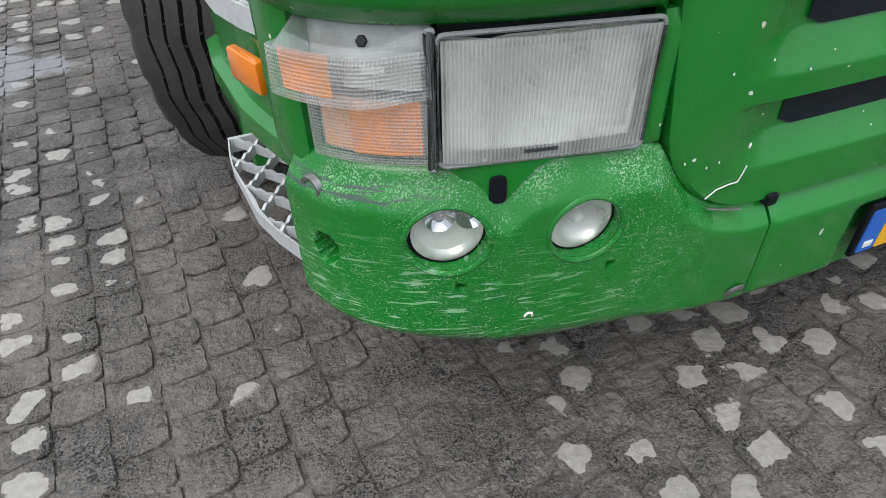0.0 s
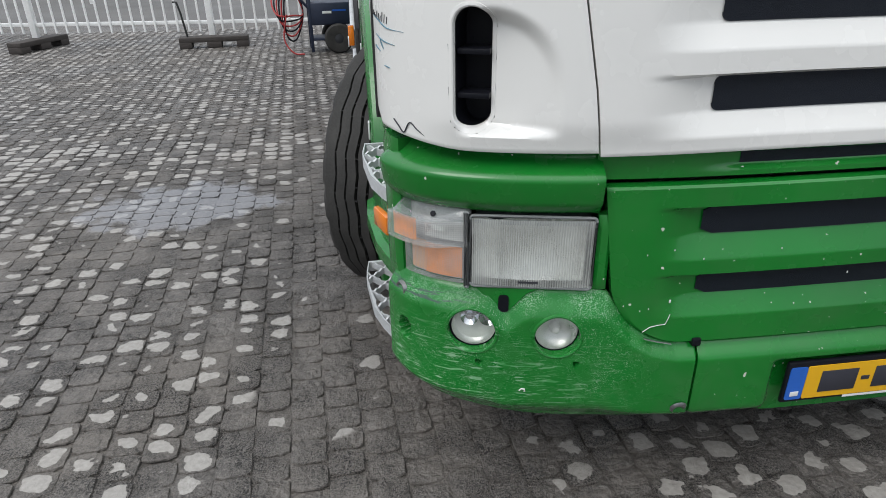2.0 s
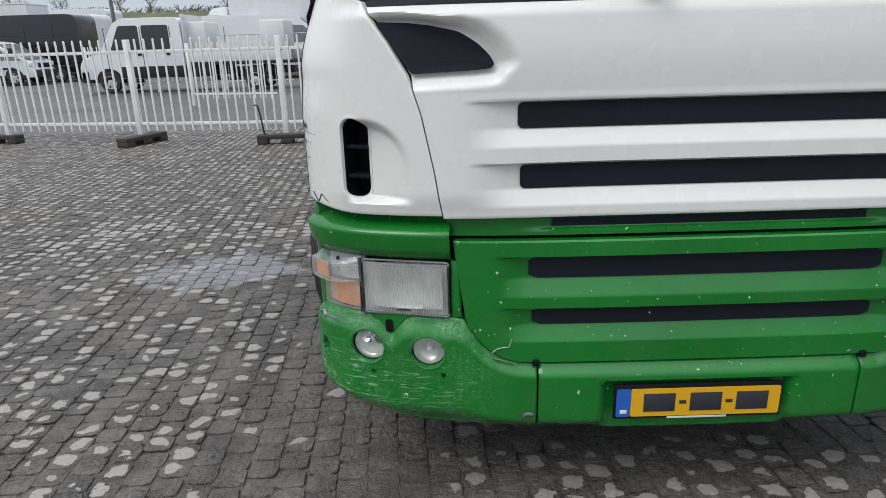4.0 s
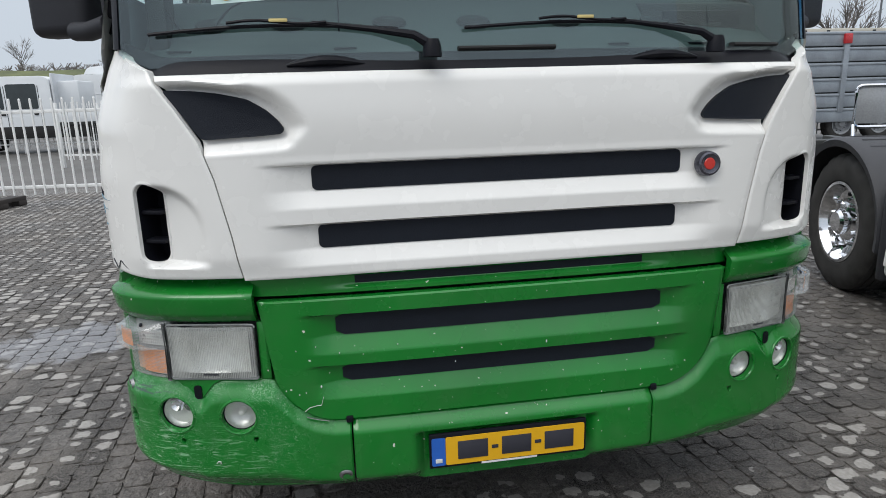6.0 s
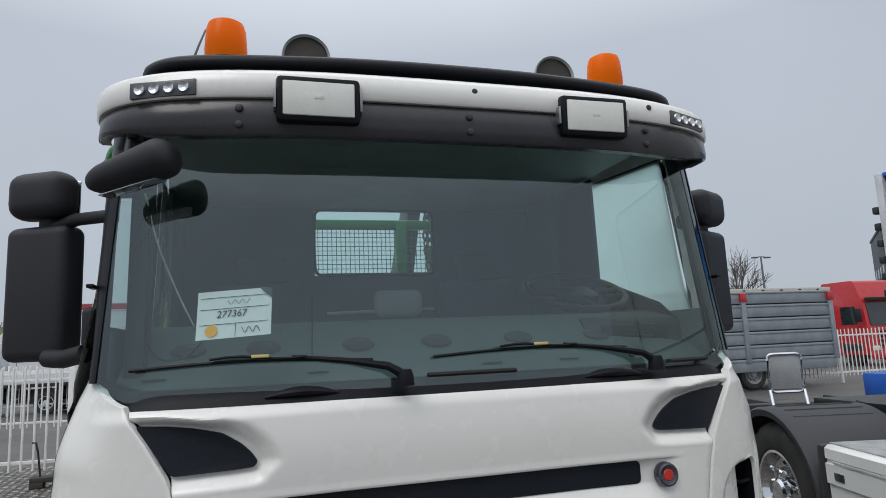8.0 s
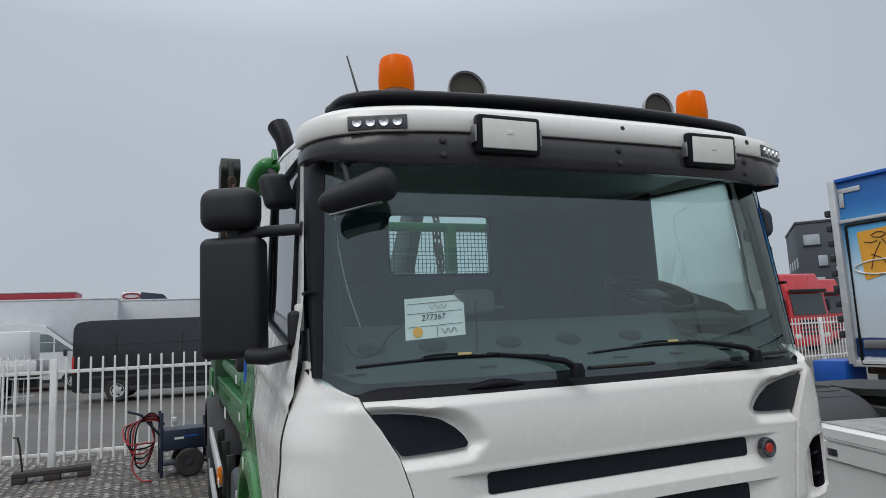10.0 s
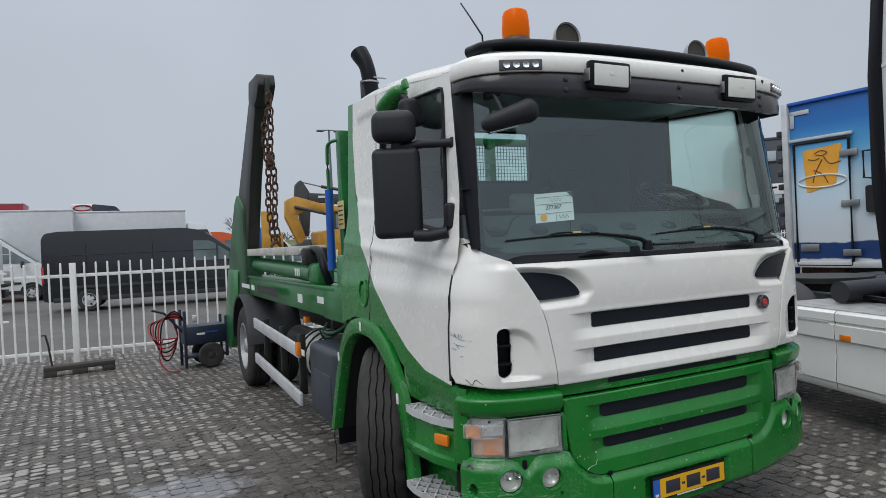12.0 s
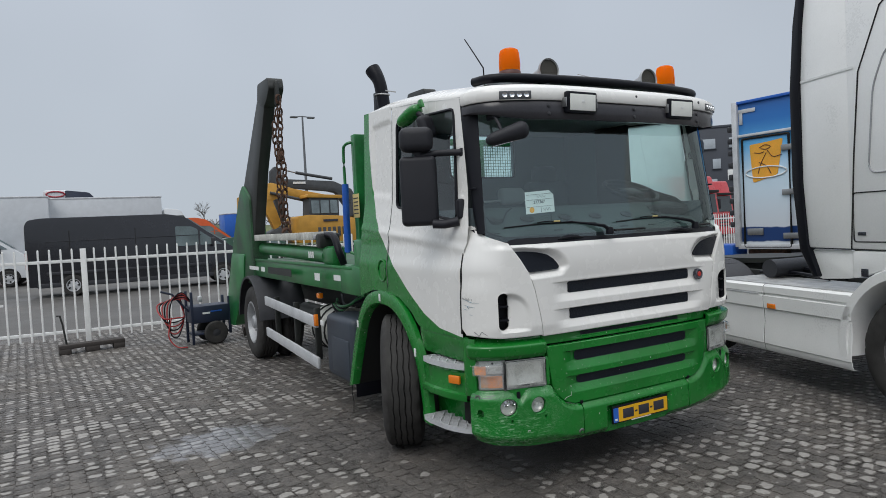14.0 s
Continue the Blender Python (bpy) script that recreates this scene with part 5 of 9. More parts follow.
def mirrors(sg):
    rot = pose(0, 0, 0, 0, 0, sg * 28)
    big = shell("side_mirror", (sg * 1.345, 0.570, 1.990), (0.245, 0.115, 0.46), rot, truck, "large dark plastic side mirror housing", 0.036)
    part("mirror_face", bx((0, 0.056, 0), (0.20, 0.006, 0.40), 0.002, Matrix.Translation((sg * 1.345, 0.570, 1.990)) @ rot), M["chrome"], big)
    small = shell("wide_angle_mirror", (sg * 1.355, 0.560, 2.328), (0.225, 0.13, 0.165), rot, truck, "small dark plastic mirror housing", 0.052)
    part("mirror_face", bx((0, 0.064, 0), (0.18, 0.006, 0.125), 0.002, Matrix.Translation((sg * 1.355, 0.560, 2.328)) @ rot), M["chrome"], small)
    part("mirror_neck", tb([(sg * 1.335, 0.572, 2.185), (sg * 1.335, 0.565, 2.275)], 0.035, 12, False, 0.7), M["mirror_shell"], big)
    part("mirror_arm", tb([(sg * 1.33, 0.568, 2.22), (sg * 1.23, 0.49, 2.235), (sg * 1.108, 0.393, 2.230)], 0.022, 12), M["mirror_shell"], big)
    part("arm_mount", bx((sg * 1.104, 0.390, 2.230), (0.04, 0.05, 0.06), 0.015), M["mirror_shell"], big)
    part("mirror_arm", tb([(sg * 1.30, 0.48, 1.77), (sg * 1.24, 0.43, 1.765), (sg * 1.165, 0.375, 1.78)], 0.030, 12), M["mirror_shell"], big)
    part("arm_mount", shell_bm((sg * 1.152, 0.37, 1.86), (0.045, 0.06, 0.13)), M["mirror_shell"], big)


def shell_bm(c, size):
    return box(bmesh.new(), c, size, min(size) * 0.4, None, 4)


for sg in (-1, 1):
    mirrors(sg)
# front mirror over the near corner of the windscreen, and the kerb mirror on the door
fm = Matrix.Translation((-0.985, 0.050, 2.302)) @ pose(0, 0, 0, 4, -13, -22)
fm_bm = box(bmesh.new(), (0, 0, 0), (0.275, 0.130, 0.112), 0.050, None, 6)
for v in fm_bm.verts:
    t = smoothstep(0.02, -0.14, v.co.x)
    v.co.z = v.co.z * (1 - 0.38 * t) - 0.012 * t
    v.co.y *= 1 - 0.25 * t
fm_bm.transform(fm)
fmir = part("front_mirror", fm_bm, M["mirror_shell"], truck, "dark front mirror hanging over the windscreen")
part("mirror_face", bx((-0.02, 0.012, -0.053), (0.18, 0.06, 0.006), 0.002, fm), M["chrome"], fmir)
part("mirror_stay", tb([(-1.005, 0.075, 2.32), (-1.008, 0.10, 2.37), (-1.01, 0.16, 2.45)], 0.011, 10), M["mirror_shell"], fmir)
# the kerb mirror: a green housing slung along the eave with a dark head
kmir = part("kerb_mirror", tb(curve_pts([(-1.16, 0.85, 2.60), (-1.18, 0.90, 2.585), (-1.20, 0.97, 2.55), (-1.21, 1.02, 2.53), (-1.215, 1.06, 2.512)], 16), lambda q: 0.030 + 0.030 * math.sin(math.pi * min(1.0, q * 1.05)) ** 0.4 if 0 < q < 0.95 else 0.026, 14, False, 0.8), M["green"], truck, "green kerb mirror over the door window")
part("green_fin", pr([(0.80, 2.60), (0.83, 2.66), (0.87, 2.655), (0.90, 2.60)], "x", -1.165, -1.145, 0.004), M["green"], kmir)
part("mirror_neck", tb([(-1.175, 0.86, 2.565), (-1.165, 0.82, 2.545), (-1.155, 0.79, 2.50)], 0.018, 10), M["mirror_shell"], kmir)
part("kerb_mirror_head", box(bmesh.new(), (0, 0, 0), (0.135, 0.075, 0.16), 0.034, Matrix.Translation((-1.155, 0.775, 2.455)) @ pose(0, 0, 0, -14, -8, 24), 5), M["mirror_shell"], kmir, "dark mirror head")

# inside of the cab --------------------------------------------------------------
def dash_fn(u, v):
    x = 1.06 * (2 * u - 1)
    y = 0.17 + 0.07 * (x / 1.06) ** 2 + 0.42 * v
    return (x, y, 1.640 + 0.055 * smoothstep(0.0, 0.2, v) + 0.165 * smoothstep(0.15, 0.72, v) - 0.30 * smoothstep(0.93, 1.0, v))


dash = part("dashboard", sheet(dash_fn, 44, 20), M["dash"], truck, "grey plastic dashboard with round vents")
for x in (-0.86, -0.62, -0.30, -0.02, 0.30, 0.64, 0.86):
    p = Vector(dash_fn(0.5 + x / 2.12, 0.42))
    part("dash_vent", lathe(bmesh.new(), [(0.0, 0.004), (0.03, 0.004), (0.042, 0.008), (0.046, 0.0)], Matrix.Translation(p) @ frame_along((0, -0.55, 0.8)) @ Matrix.Diagonal((1.25, 0.8, 1, 1)), 20), M["dash_dark"], dash)
for x in (-0.95, -0.45, 0.15, 0.45, 0.75):
    p = Vector(dash_fn(0.5 + x / 2.12, 0.14))
    part("demister_slot", bx(p + Vector((0, 0.0, 0.004)), (0.07, 0.016, 0.006), 0.002), M["black"], dash)
# instrument hood in front of the wheel, a thin aerial, trims and the middle seat's pale head
part("instrument_hood", pr(rounded([(0.36, 1.70), (0.40, 1.83), (0.62, 1.875), (0.78, 1.85), (0.80, 1.70)], 0.03, 4), "x", 0.60, 1.04, 0.015), M["dash_dark"], dash)
part("hood_window", bx((0.82, 0.375, 1.775), (0.30, 0.012, 0.06), 0.004), M["black"], dash)
part("dash_aerial", tb([(-0.465, 0.30, 1.74), (-0.463, 0.30, 1.85), (-0.461, 0.30, 1.947)], 0.0028, 6), M["black"], dash)
part("dash_cable", tb(curve_pts([(-0.98, 0.33, 1.80), (-0.94, 0.32, 1.75), (-0.86, 0.33, 1.755), (-0.80, 0.36, 1.82), (-0.74, 0.38, 1.85)], 20), 0.004, 5), M["black"], dash)
part("pillar_trim", pr([(0.31, 1.66), (0.44, 1.66), (0.54, 2.56), (0.40, 2.56)], "x", -1.045, -0.985, 0.012), M["dash_dark"], truck)
part("door_upper_trim", pr([(0.36, 1.30), (1.44, 1.30), (1.44, 2.60), (1.02, 2.58), (1.01, 2.05), (0.52, 1.90), (0.40, 1.82)], "x", 1.03, 1.05, 0.006), M["dark"], truck)
part("middle_head_rest", box(bmesh.new(), (0.10, 1.55, 1.99), (0.27, 0.09, 0.15), 0.042, None, 4), M["interior_pale"], truck, "pale grey middle seat head rest")
part("cross_rail", tb([(-0.29, 1.54, 1.945), (0.30, 1.54, 1.955)], 0.009, 8), M["interior_pale"], truck)
for sg in (-1, 1):
    part("side_lining", bx((sg * 1.055, 1.68, 1.92), (0.02, 0.50, 1.42), 0.004), M["interior_wall"], truck)
sw = Matrix.Translation((0.75, 0.73, 1.972)) @ pose(0, 0, 0, 25, 0, 0)
ring = [sw @ Vector((0.225 * math.cos(t), 0.225 * math.sin(t), 0)) for t in [k * math.pi / 20 for k in range(40)]]
wheel = part("steering_wheel", tb(ring, 0.016, 10, True), M["black"], truck, "black steering wheel")
part("wheel_boss", bx((0, 0, -0.02), (0.2, 0.14, 0.05), 0.02, sw), M["black"], wheel)
for a in (0, 180, 270):
    q = radians(a)
    part("wheel_spoke", tb([sw @ Vector((0.06 * math.cos(q), 0.06 * math.sin(q), -0.015)), sw @ Vector((0.22 * math.cos(q), 0.22 * math.sin(q), 0))], 0.014, 8), M["black"], wheel)
for sg in (-1, 1):
    seat = part("seat", box(bmesh.new(), (sg * 0.62, 1.42, 1.52), (0.5, 0.5, 0.14), 0.05), M["seat"], truck, "dark cloth cab seat")
    part("seat_back", box(bmesh.new(), (sg * 0.62, 1.70, 1.84), (0.48, 0.13, 0.58), 0.05), M["seat"], seat)
    part("head_rest", box(bmesh.new(), (sg * 0.62, 1.72, 2.20), (0.28, 0.09, 0.16), 0.04), M["seat"], seat)
part("bunk", box(bmesh.new(), (0.0, 1.80, 1.62), (0.5, 0.2, 0.5), 0.04), M["interior"], truck)
# white line modelled in place of a reflection in the windscreen
part("white_cable", tb(curve_pts([(-1.0, 0.36, 2.30), (-0.97, 0.42, 2.15), (-0.92, 0.5, 2.0), (-0.86, 0.56, 1.86)], 20), 0.0035, 5), M["white_flat"], truck)
part("door_card", bx((1.10, 0.85, 1.55), (0.03, 1.1, 0.62), 0.01), M["interior"], truck)
part("door_card", bx((-1.10, 0.85, 1.55), (0.03, 1.1, 0.62), 0.01), M["interior"], truck)

# the handwritten stock sheet behind the windscreen
sheet_m = lambda x, z: ws_point(WS.sx(x), z) + Vector((0, 0.012, 0))
PX0, PX1, PZ0, PZ1 = -0.822, -0.606, 1.812, 1.955


def paper_fn(u, v):
    x, z = PX0 + (PX1 - PX0) * u, PZ0 - 0.012 * (1 - u) + (PZ1 - PZ0) * v
    p = sheet_m(x, z)
    return (p.x, p.y, p.z)


note = part("stock_sheet", sheet(paper_fn, 10, 8), M["paper"], None, smooth=38)
tagged(note, "white handwritten paper sheet with an orange dot behind the windscreen", "paper")


def on_paper(u, v, o=-0.002):
    return Vector(paper_fn(u, v)) + Vector((0, o, 0))


def paper_m(u, v):
    a, b = on_paper(u - 0.1, v), on_paper(u + 0.1, v)
    r = (b - a).normalized()
    up = Vector((0, 0.1, 1)).normalized()
    f = r.cross(up)
    q = Matrix((r, up, f)).transposed().to_4x4()
    return Matrix.Translation(on_paper(u, v)) @ q


letters("stock_number", "277367", 0.029, M["ink"], paper_m(0.46, 0.50), note, 0.0004, 0.15)
for v in (0.30, 0.62, 0.86):
    part("ruled_line", tb([on_paper(0.04, v), on_paper(0.5, v), on_paper(0.96, v)], 0.0008, 4), M["ink"], note)
part("ruled_line", tb([on_paper(0.52, 0.02), on_paper(0.52, 0.30)], 0.0008, 4), M["ink"], note)
part("scribble", tb(curve_pts([on_paper(0.60 + 0.05 * k, 0.15 + 0.06 * (-1) ** k) for k in range(6)], 30), 0.001, 4), M["ink"], note)
part("scribble", tb(curve_pts([on_paper(0.40 + 0.05 * k, 0.75 + 0.05 * (-1) ** k) for k in range(7)], 30), 0.0007, 4), M["dash"], note)
part("orange_dot", lathe(bmesh.new(), [(0.0, 0.0012), (0.017, 0.0012), (0.018, 0.0)], paper_m(0.20, 0.17), 24), M["orange_dot"], note)
part("folded_corner", sheet(lambda u, v: on_paper(0.84 + 0.16 * u, 1.0 - 0.22 * v * u - 0.005, -0.004), 3, 3), M["dash"], note)

# blue-grey scrapes on the white corner panel
M["scrape"] = mat("blue_grey_scrape", (0.10, 0.20, 0.26), 0.6, var=0.4, scale=30)
for pts in (((0.285, 1.282), (0.255, 1.276), (0.22, 1.262), (0.18, 1.258)), ((0.27, 1.245), (0.235, 1.235), (0.20, 1.230)), ((0.28, 1.222), (0.25, 1.212)), ((0.25, 1.238), (0.235, 1.218)), ((0.235, 1.185), (0.215, 1.182))):
    part("scrape", tb(curve_pts([on_skin(-CAB.sy(y), z, 0.0108) for y, z in pts], 12), lambda q: 0.0008 + 0.0014 * math.sin(math.pi * q), 5, False, 0.5), M["scrape"], truck)
for k in range(9):
    part("scrape", tb([on_skin(-CAB.sy(0.285 - 0.008 * k), 1.282 - 0.0015 * k, 0.0108), on_skin(-CAB.sy(0.282 - 0.008 * k), 1.292 - 0.004 * (k % 3), 0.0108)], 0.001, 4), M["ink"], truck)
part("cracked_edge", tb(curve_pts([on_skin(-CAB.sy(0.15 + 0.012 * k), 1.052 + 0.012 * ((k * 7) % 3), 0.012) for k in range(6)], 20), 0.0016, 5), M["ink"], truck)

# ---------- steps, arches, wheels, chassis and lifting gear ----------
def step_tread(z, y0, y1, thick, shift=0.0):
    """An aluminium tread: an edge strip round a lattice of slanting bars."""
    table = lerp_table([(0.26, -1.20 + shift), (0.30, -1.235 + shift), (0.34, -1.272 + shift), (0.42, -1.308 + shift), (0.5, -1.333 + shift), (0.7, -1.352 + shift), (0.86, -1.335 + shift), (0.95, -1.29 + shift)])

    def outer(y):
        return table(y)
    edge = [(outer(y0 + (y1 - y0) * k / 14), y0 + (y1 - y0) * k / 14) for k in range(15)]
    inner = -1.05
    ob = None
    bm = bmesh.new()
    loop = [(inner, y0)] + edge + [(inner, y1)]
    n = len(loop)
    cx = sum(p[0] for p in loop) / n
    cyy = sum(p[1] for p in loop) / n
    ring = []
    for x, y in loop:
        d = Vector((cx - x, cyy - y)).normalized() * 0.010
        ring.append([bm.verts.new(q) for q in ((x, y, z), (x, y, z - thick), (x + d.x, y + d.y, z - thick), (x + d.x, y + d.y, z))])
    for i in range(n):
        a, b = ring[i], ring[(i + 1) % n]
        for k in range(4):
            bm.faces.new((a[k], b[k], b[(k + 1) % 4], a[(k + 1) % 4]))
    ob = part("step", bm, M["alu"], truck, "worn aluminium lattice step")

    def inside(x, y):
        return y0 < y < y1 and outer(y) + 0.004 < x < inner
    for d in (1, -1):
        for k in range(-12, 26):
            pts = []
            for j in range(60):
                y = y0 + (y1 - y0) * j / 59
                x = inner - 0.45 + 0.078 * k + d * (y - y0) * 0.75
                if inside(x, y):
                    pts.append((x, y))
            if len(pts) > 3:
                a, b = pts[0], pts[-1]
                v = Vector((b[0] - a[0], b[1] - a[1], 0))
                m = Matrix.Translation(((a[0] + b[0]) / 2, (a[1] + b[1]) / 2, z - 0.008)) @ v.to_track_quat("X", "Z").to_matrix().to_4x4()
                teeth = max(4, int(v.length / 0.014))
                top = [(v.length * (q / teeth - 0.5), 0.007 + (0.005 if q % 2 else 0.0)) for q in range(teeth + 1)]
                poly = [(v.length / 2, -0.012), (-v.length / 2, -0.012)] + top
                bar = pr(poly, "y", -0.0032, 0.0032)
                bar.transform(m)
                part("lattice_bar", bar, M["alu"], ob, smooth=0)
    return ob


step_tread(0.845, 0.27, 0.80, 0.038, 0.080)
step_tread(0.428, 0.275, 0.80, 0.034, 0.065)
# band under the upper step with the side marker, and the lip under it
BAND = lerp_table([(0.30, -1.165), (0.34, -1.190), (0.42, -1.215), (0.5, -1.235), (0.7, -1.255), (0.86, -1.25), (0.95, -1.22)])


def band_fn(u, v):
    y = 0.33 + 0.49 * u
    z, o = ((0.60, 0.05), (0.602, -0.012), (0.61, -0.016), (0.645, -0.014), (0.655, 0.006), (0.70, 0.012), (0.785, 0.008), (0.79, 0.05))[round(v * 7)]
    return BAND(y) + o, y, z


part("step_band", sheet(band_fn, 24, 7), M["green"], truck)
part("step_band", skin(bmesh.new(), CAB, lambda u, v: ((CAB.sy(0.28) + (CAB.sy(0.93) - CAB.sy(0.28)) * u), 0.40 + 0.6 * v), 20, 10, lambda s, z: -0.012, 0.08), M["green"], truck)
part("side_marker", bx((0, 0, 0), (0.02, 0.095, 0.055), 0.006, Matrix.Translation((BAND(0.43) - 0.010, 0.43, 0.738)) @ pose(0, 0, 0, 0, 0, 19)), M["amber"], truck, "orange side marker lamp")
part("door_sill", skin(bmesh.new(), CAB, lambda u, v: (-(CAB.sy(0.28) + (CAB.sy(0.93) - CAB.sy(0.28)) * u), 0.86 + 0.17 * v), 20, 8, lambda s, z: -0.03 + 0.02 * smoothstep(0.86, 1.0, z), 0.06), M["green"], truck)


def arch(sg):
    outer = [(0.80, 0.34), (0.81, 0.50), (0.845, 0.68), (0.905, 0.84), (1.0, 0.985), (1.14, 1.12), (1.32, 1.215), (1.52, 1.245), (1.70, 1.235), (1.87, 1.18), (2.02, 1.06), (2.13, 0.90), (2.23, 0.70), (2.32, 0.50), (2.39, 0.32)]
    c = (1.60, 0.52)
    bm, inn = bmesh.new(), bmesh.new()
    rows, inner = [], []
    pts = [(p.x, p.y) for p in curve_pts([(a, b, 0) for a, b in outer], 52)]
    for i, (y, z) in enumerate(pts):
        d = Vector((c[0] - y, c[1] - z)).normalized()
        w = 0.105
        xo = 1.232
        rows.append([bm.verts.new((sg * x, y + d.x * q, z + d.y * q)) for x, q in ((1.19, -0.012), (xo - 0.004, -0.004), (xo, 0.006), (xo + 0.008, w * 0.5), (xo + 0.004, w - 0.012), (xo - 0.012, w), (1.17, w + 0.003))])
        inner.append([inn.verts.new((sg * x, y + d.x * q, z + d.y * q)) for x, q in ((1.172, w + 0.001), (1.12, w - 0.004), (0.78, w - 0.004))])
    for a, b in zip(inner, inner[1:]):
        for k in range(2):
            inn.faces.new((a[k], b[k], b[k + 1], a[k + 1]))
    for a, b in zip(rows, rows[1:]):
        for k in range(6):
            bm.faces.new((a[k], b[k], b[k + 1], a[k + 1]))
    ob = part("wheel_arch", bm, M["green"], truck, "green wheel arch over the front wheel")
    part("arch_inside", inn, M["dark"], ob)
    for y, z, a in ((0.965, 0.84, 62), (1.56, 1.20, 0), (2.07, 0.93, -55)):
        part("pale_clip", bx((0, 0, 0), (0.006, 0.03, 0.06), 0.002, Matrix.Translation((sg * 1.242, y, z))), M["white_flat"], ob)
    part("arch_liner", sheet(lambda u, v: (sg * (0.75 + 0.02 * v), pts[int(u * (len(pts) - 1))][0] * 0.9 + 0.16, 0.25 + v * (pts[int(u * (len(pts) - 1))][1] - 0.25)), len(pts) - 1, 4), M["dark"], ob)
    return ob


for sg in (-1, 1):
    arch(sg)
part("loose_wire", tb(curve_pts([(-1.2, 2.38, 0.34), (-1.205, 2.40, 0.25), (-1.19, 2.41, 0.16), (-1.2, 2.40, 0.05)], 12), 0.004, 5), M["dark"], truck)
part("rear_arch_flap", bx((-1.06, 2.30, 0.33), (0.28, 0.014, 0.22), 0.003), M["black"], truck)


def tyre(prof, r, m, seg):
    """A turned tyre whose tread ribs have waved edges and whose shoulders are notched."""
    bm = bmesh.new()
    rings = []
    for i, (pr0, h) in enumerate(prof):
        ring = []
        tread = pr0 > r - 0.02
        for k in range(seg):
            q, hh = pr0, h
            if tread and 7 <= i <= len(prof) - 5:
                hh += 0.0042 * (abs((k % 6) - 3) - 1.5) / 1.5
            elif pr0 > r - 0.05 and k % 6 in (0, 1):
                q -= 0.010
            t = 2 * math.pi * k / seg
            ring.append(bm.verts.new(m @ Vector((q * math.cos(t), q * math.sin(t), hh))))
        rings.append(ring)
    for a, b in zip(rings, rings[1:]):
        for k in range(seg):
            bm.faces.new((a[k], a[(k + 1) % seg], b[(k + 1) % seg], b[k]))
    return bm


def wheel_at(m, r, w, parent, rim_mat, style="ribbed", label="worn black tyre on a grey steel rim", rim_r=0.29, name="wheel", dish=0.05):
    """A road wheel whose axle is the local z axis of m, the outer face towards +z."""
    h = w / 2
    prof = [(rim_r, h - 0.035), (rim_r + 0.02, h - 0.008), (rim_r + 0.06, h), (r - 0.09, h + 0.002), (r - 0.045, h - 0.010), (r - 0.014, h - 0.028), (r - 0.004, h - 0.045)]
    ribs = 5
    wt = 2 * (h - 0.045)
    for k in range(ribs):
        a, b = h - 0.045 - wt * k / ribs, h - 0.045 - wt * (k + 1) / ribs
        crown = r + 0.004 - 0.010 * abs((k + 0.5) / ribs - 0.5) * 2
        prof += [(crown, a - 0.002), (crown, b + 0.008)]
        if k < ribs - 1:
            prof += [(r - 0.019, b + 0.006), (r - 0.019, b + 0.001)]
    prof += [(r - 0.014, -h + 0.028), (r - 0.09, -h), (rim_r + 0.02, -h + 0.01), (rim_r, -h + 0.03)]
    wh = part(name, tyre(prof, r, m, 126), M["rubber"], parent, label)
    # sipes across the ribs and curved cuts in the shoulders
    bm = bmesh.new()
    for k in range(64):
        a = 2 * math.pi * k / 64
        for q in range(ribs):
            zc = h - 0.045 - wt * (q + 0.5) / ribs
            mm = m @ Matrix.Rotation(a + 0.03 * q, 4, "Z") @ Matrix.Translation((r - 0.0035 - 0.010 * abs((q + 0.5) / ribs - 0.5) * 2, 0, zc)) @ Matrix.Rotation(0.5 if q % 2 else -0.4, 4, "X")
            box(bm, (0, 0, 0), (0.012, 0.0035, wt / ribs * 1.0), 0.0, mm)
    part("tread_cut", bm, M["dark"], wh, smooth=0, kind="stuff")
    d = dish
    rim = part("rim", lathe(bmesh.new(), [(rim_r + 0.006, h - 0.03), (rim_r + 0.008, h - 0.012), (rim_r - 0.012, h - 0.010), (rim_r - 0.03, h - 0.05), (rim_r - 0.05, h - 0.05 - d), (0.19, h - 0.07 - d), (0.165, h - 0.05 - d * 0.4), (0.10, h - 0.03 - d * 0.3), (0.085, h - 0.03 - d * 0.3)], m, 48), rim_mat, wh)
    part("hub", lathe(bmesh.new(), [(0.10, h - 0.05 - d * 0.4), (0.095, h + 0.0 - d * 0.3), (0.075, h + 0.02 - d * 0.3), (0.0, h + 0.022 - d * 0.3)], m, 28), M["alu_paint"] if style == "ribbed" else M["chrome"], wh)
    for k in range(10):
        a = 2 * math.pi * k / 10
        mm = m @ Matrix.Rotation(a, 4, "Z")
        part("wheel_nut", cy(mm @ Vector((0.1675, 0, h - 0.075 - d * 0.6)), mm @ Vector((0.1675, 0, h - 0.015 - d * 0.4)), 0.017, 8, 0.012), M["steel"] if style == "ribbed" else M["chrome"], wh)
    for k in range(10):
        mm = m @ Matrix.Rotation(2 * math.pi * (k + 0.5) / 10, 4, "Z")
        part("rim_hole", cy(mm @ Vector((0.216, 0, h - 0.085 - d)), mm @ Vector((0.216, 0, h - 0.058 - d)), 0.022, 12), M["dark"], rim)
    return wh


def axle(sg, x, y, z, turn=0.0):
    """Pose of a wheel: its outer face towards sg * x, turned about the upright by degrees."""
    return Matrix.Translation((x, y, z)) @ Matrix.Rotation(radians(turn), 4, "Z") @ Matrix.Rotation(radians(90 * sg), 4, "Y")


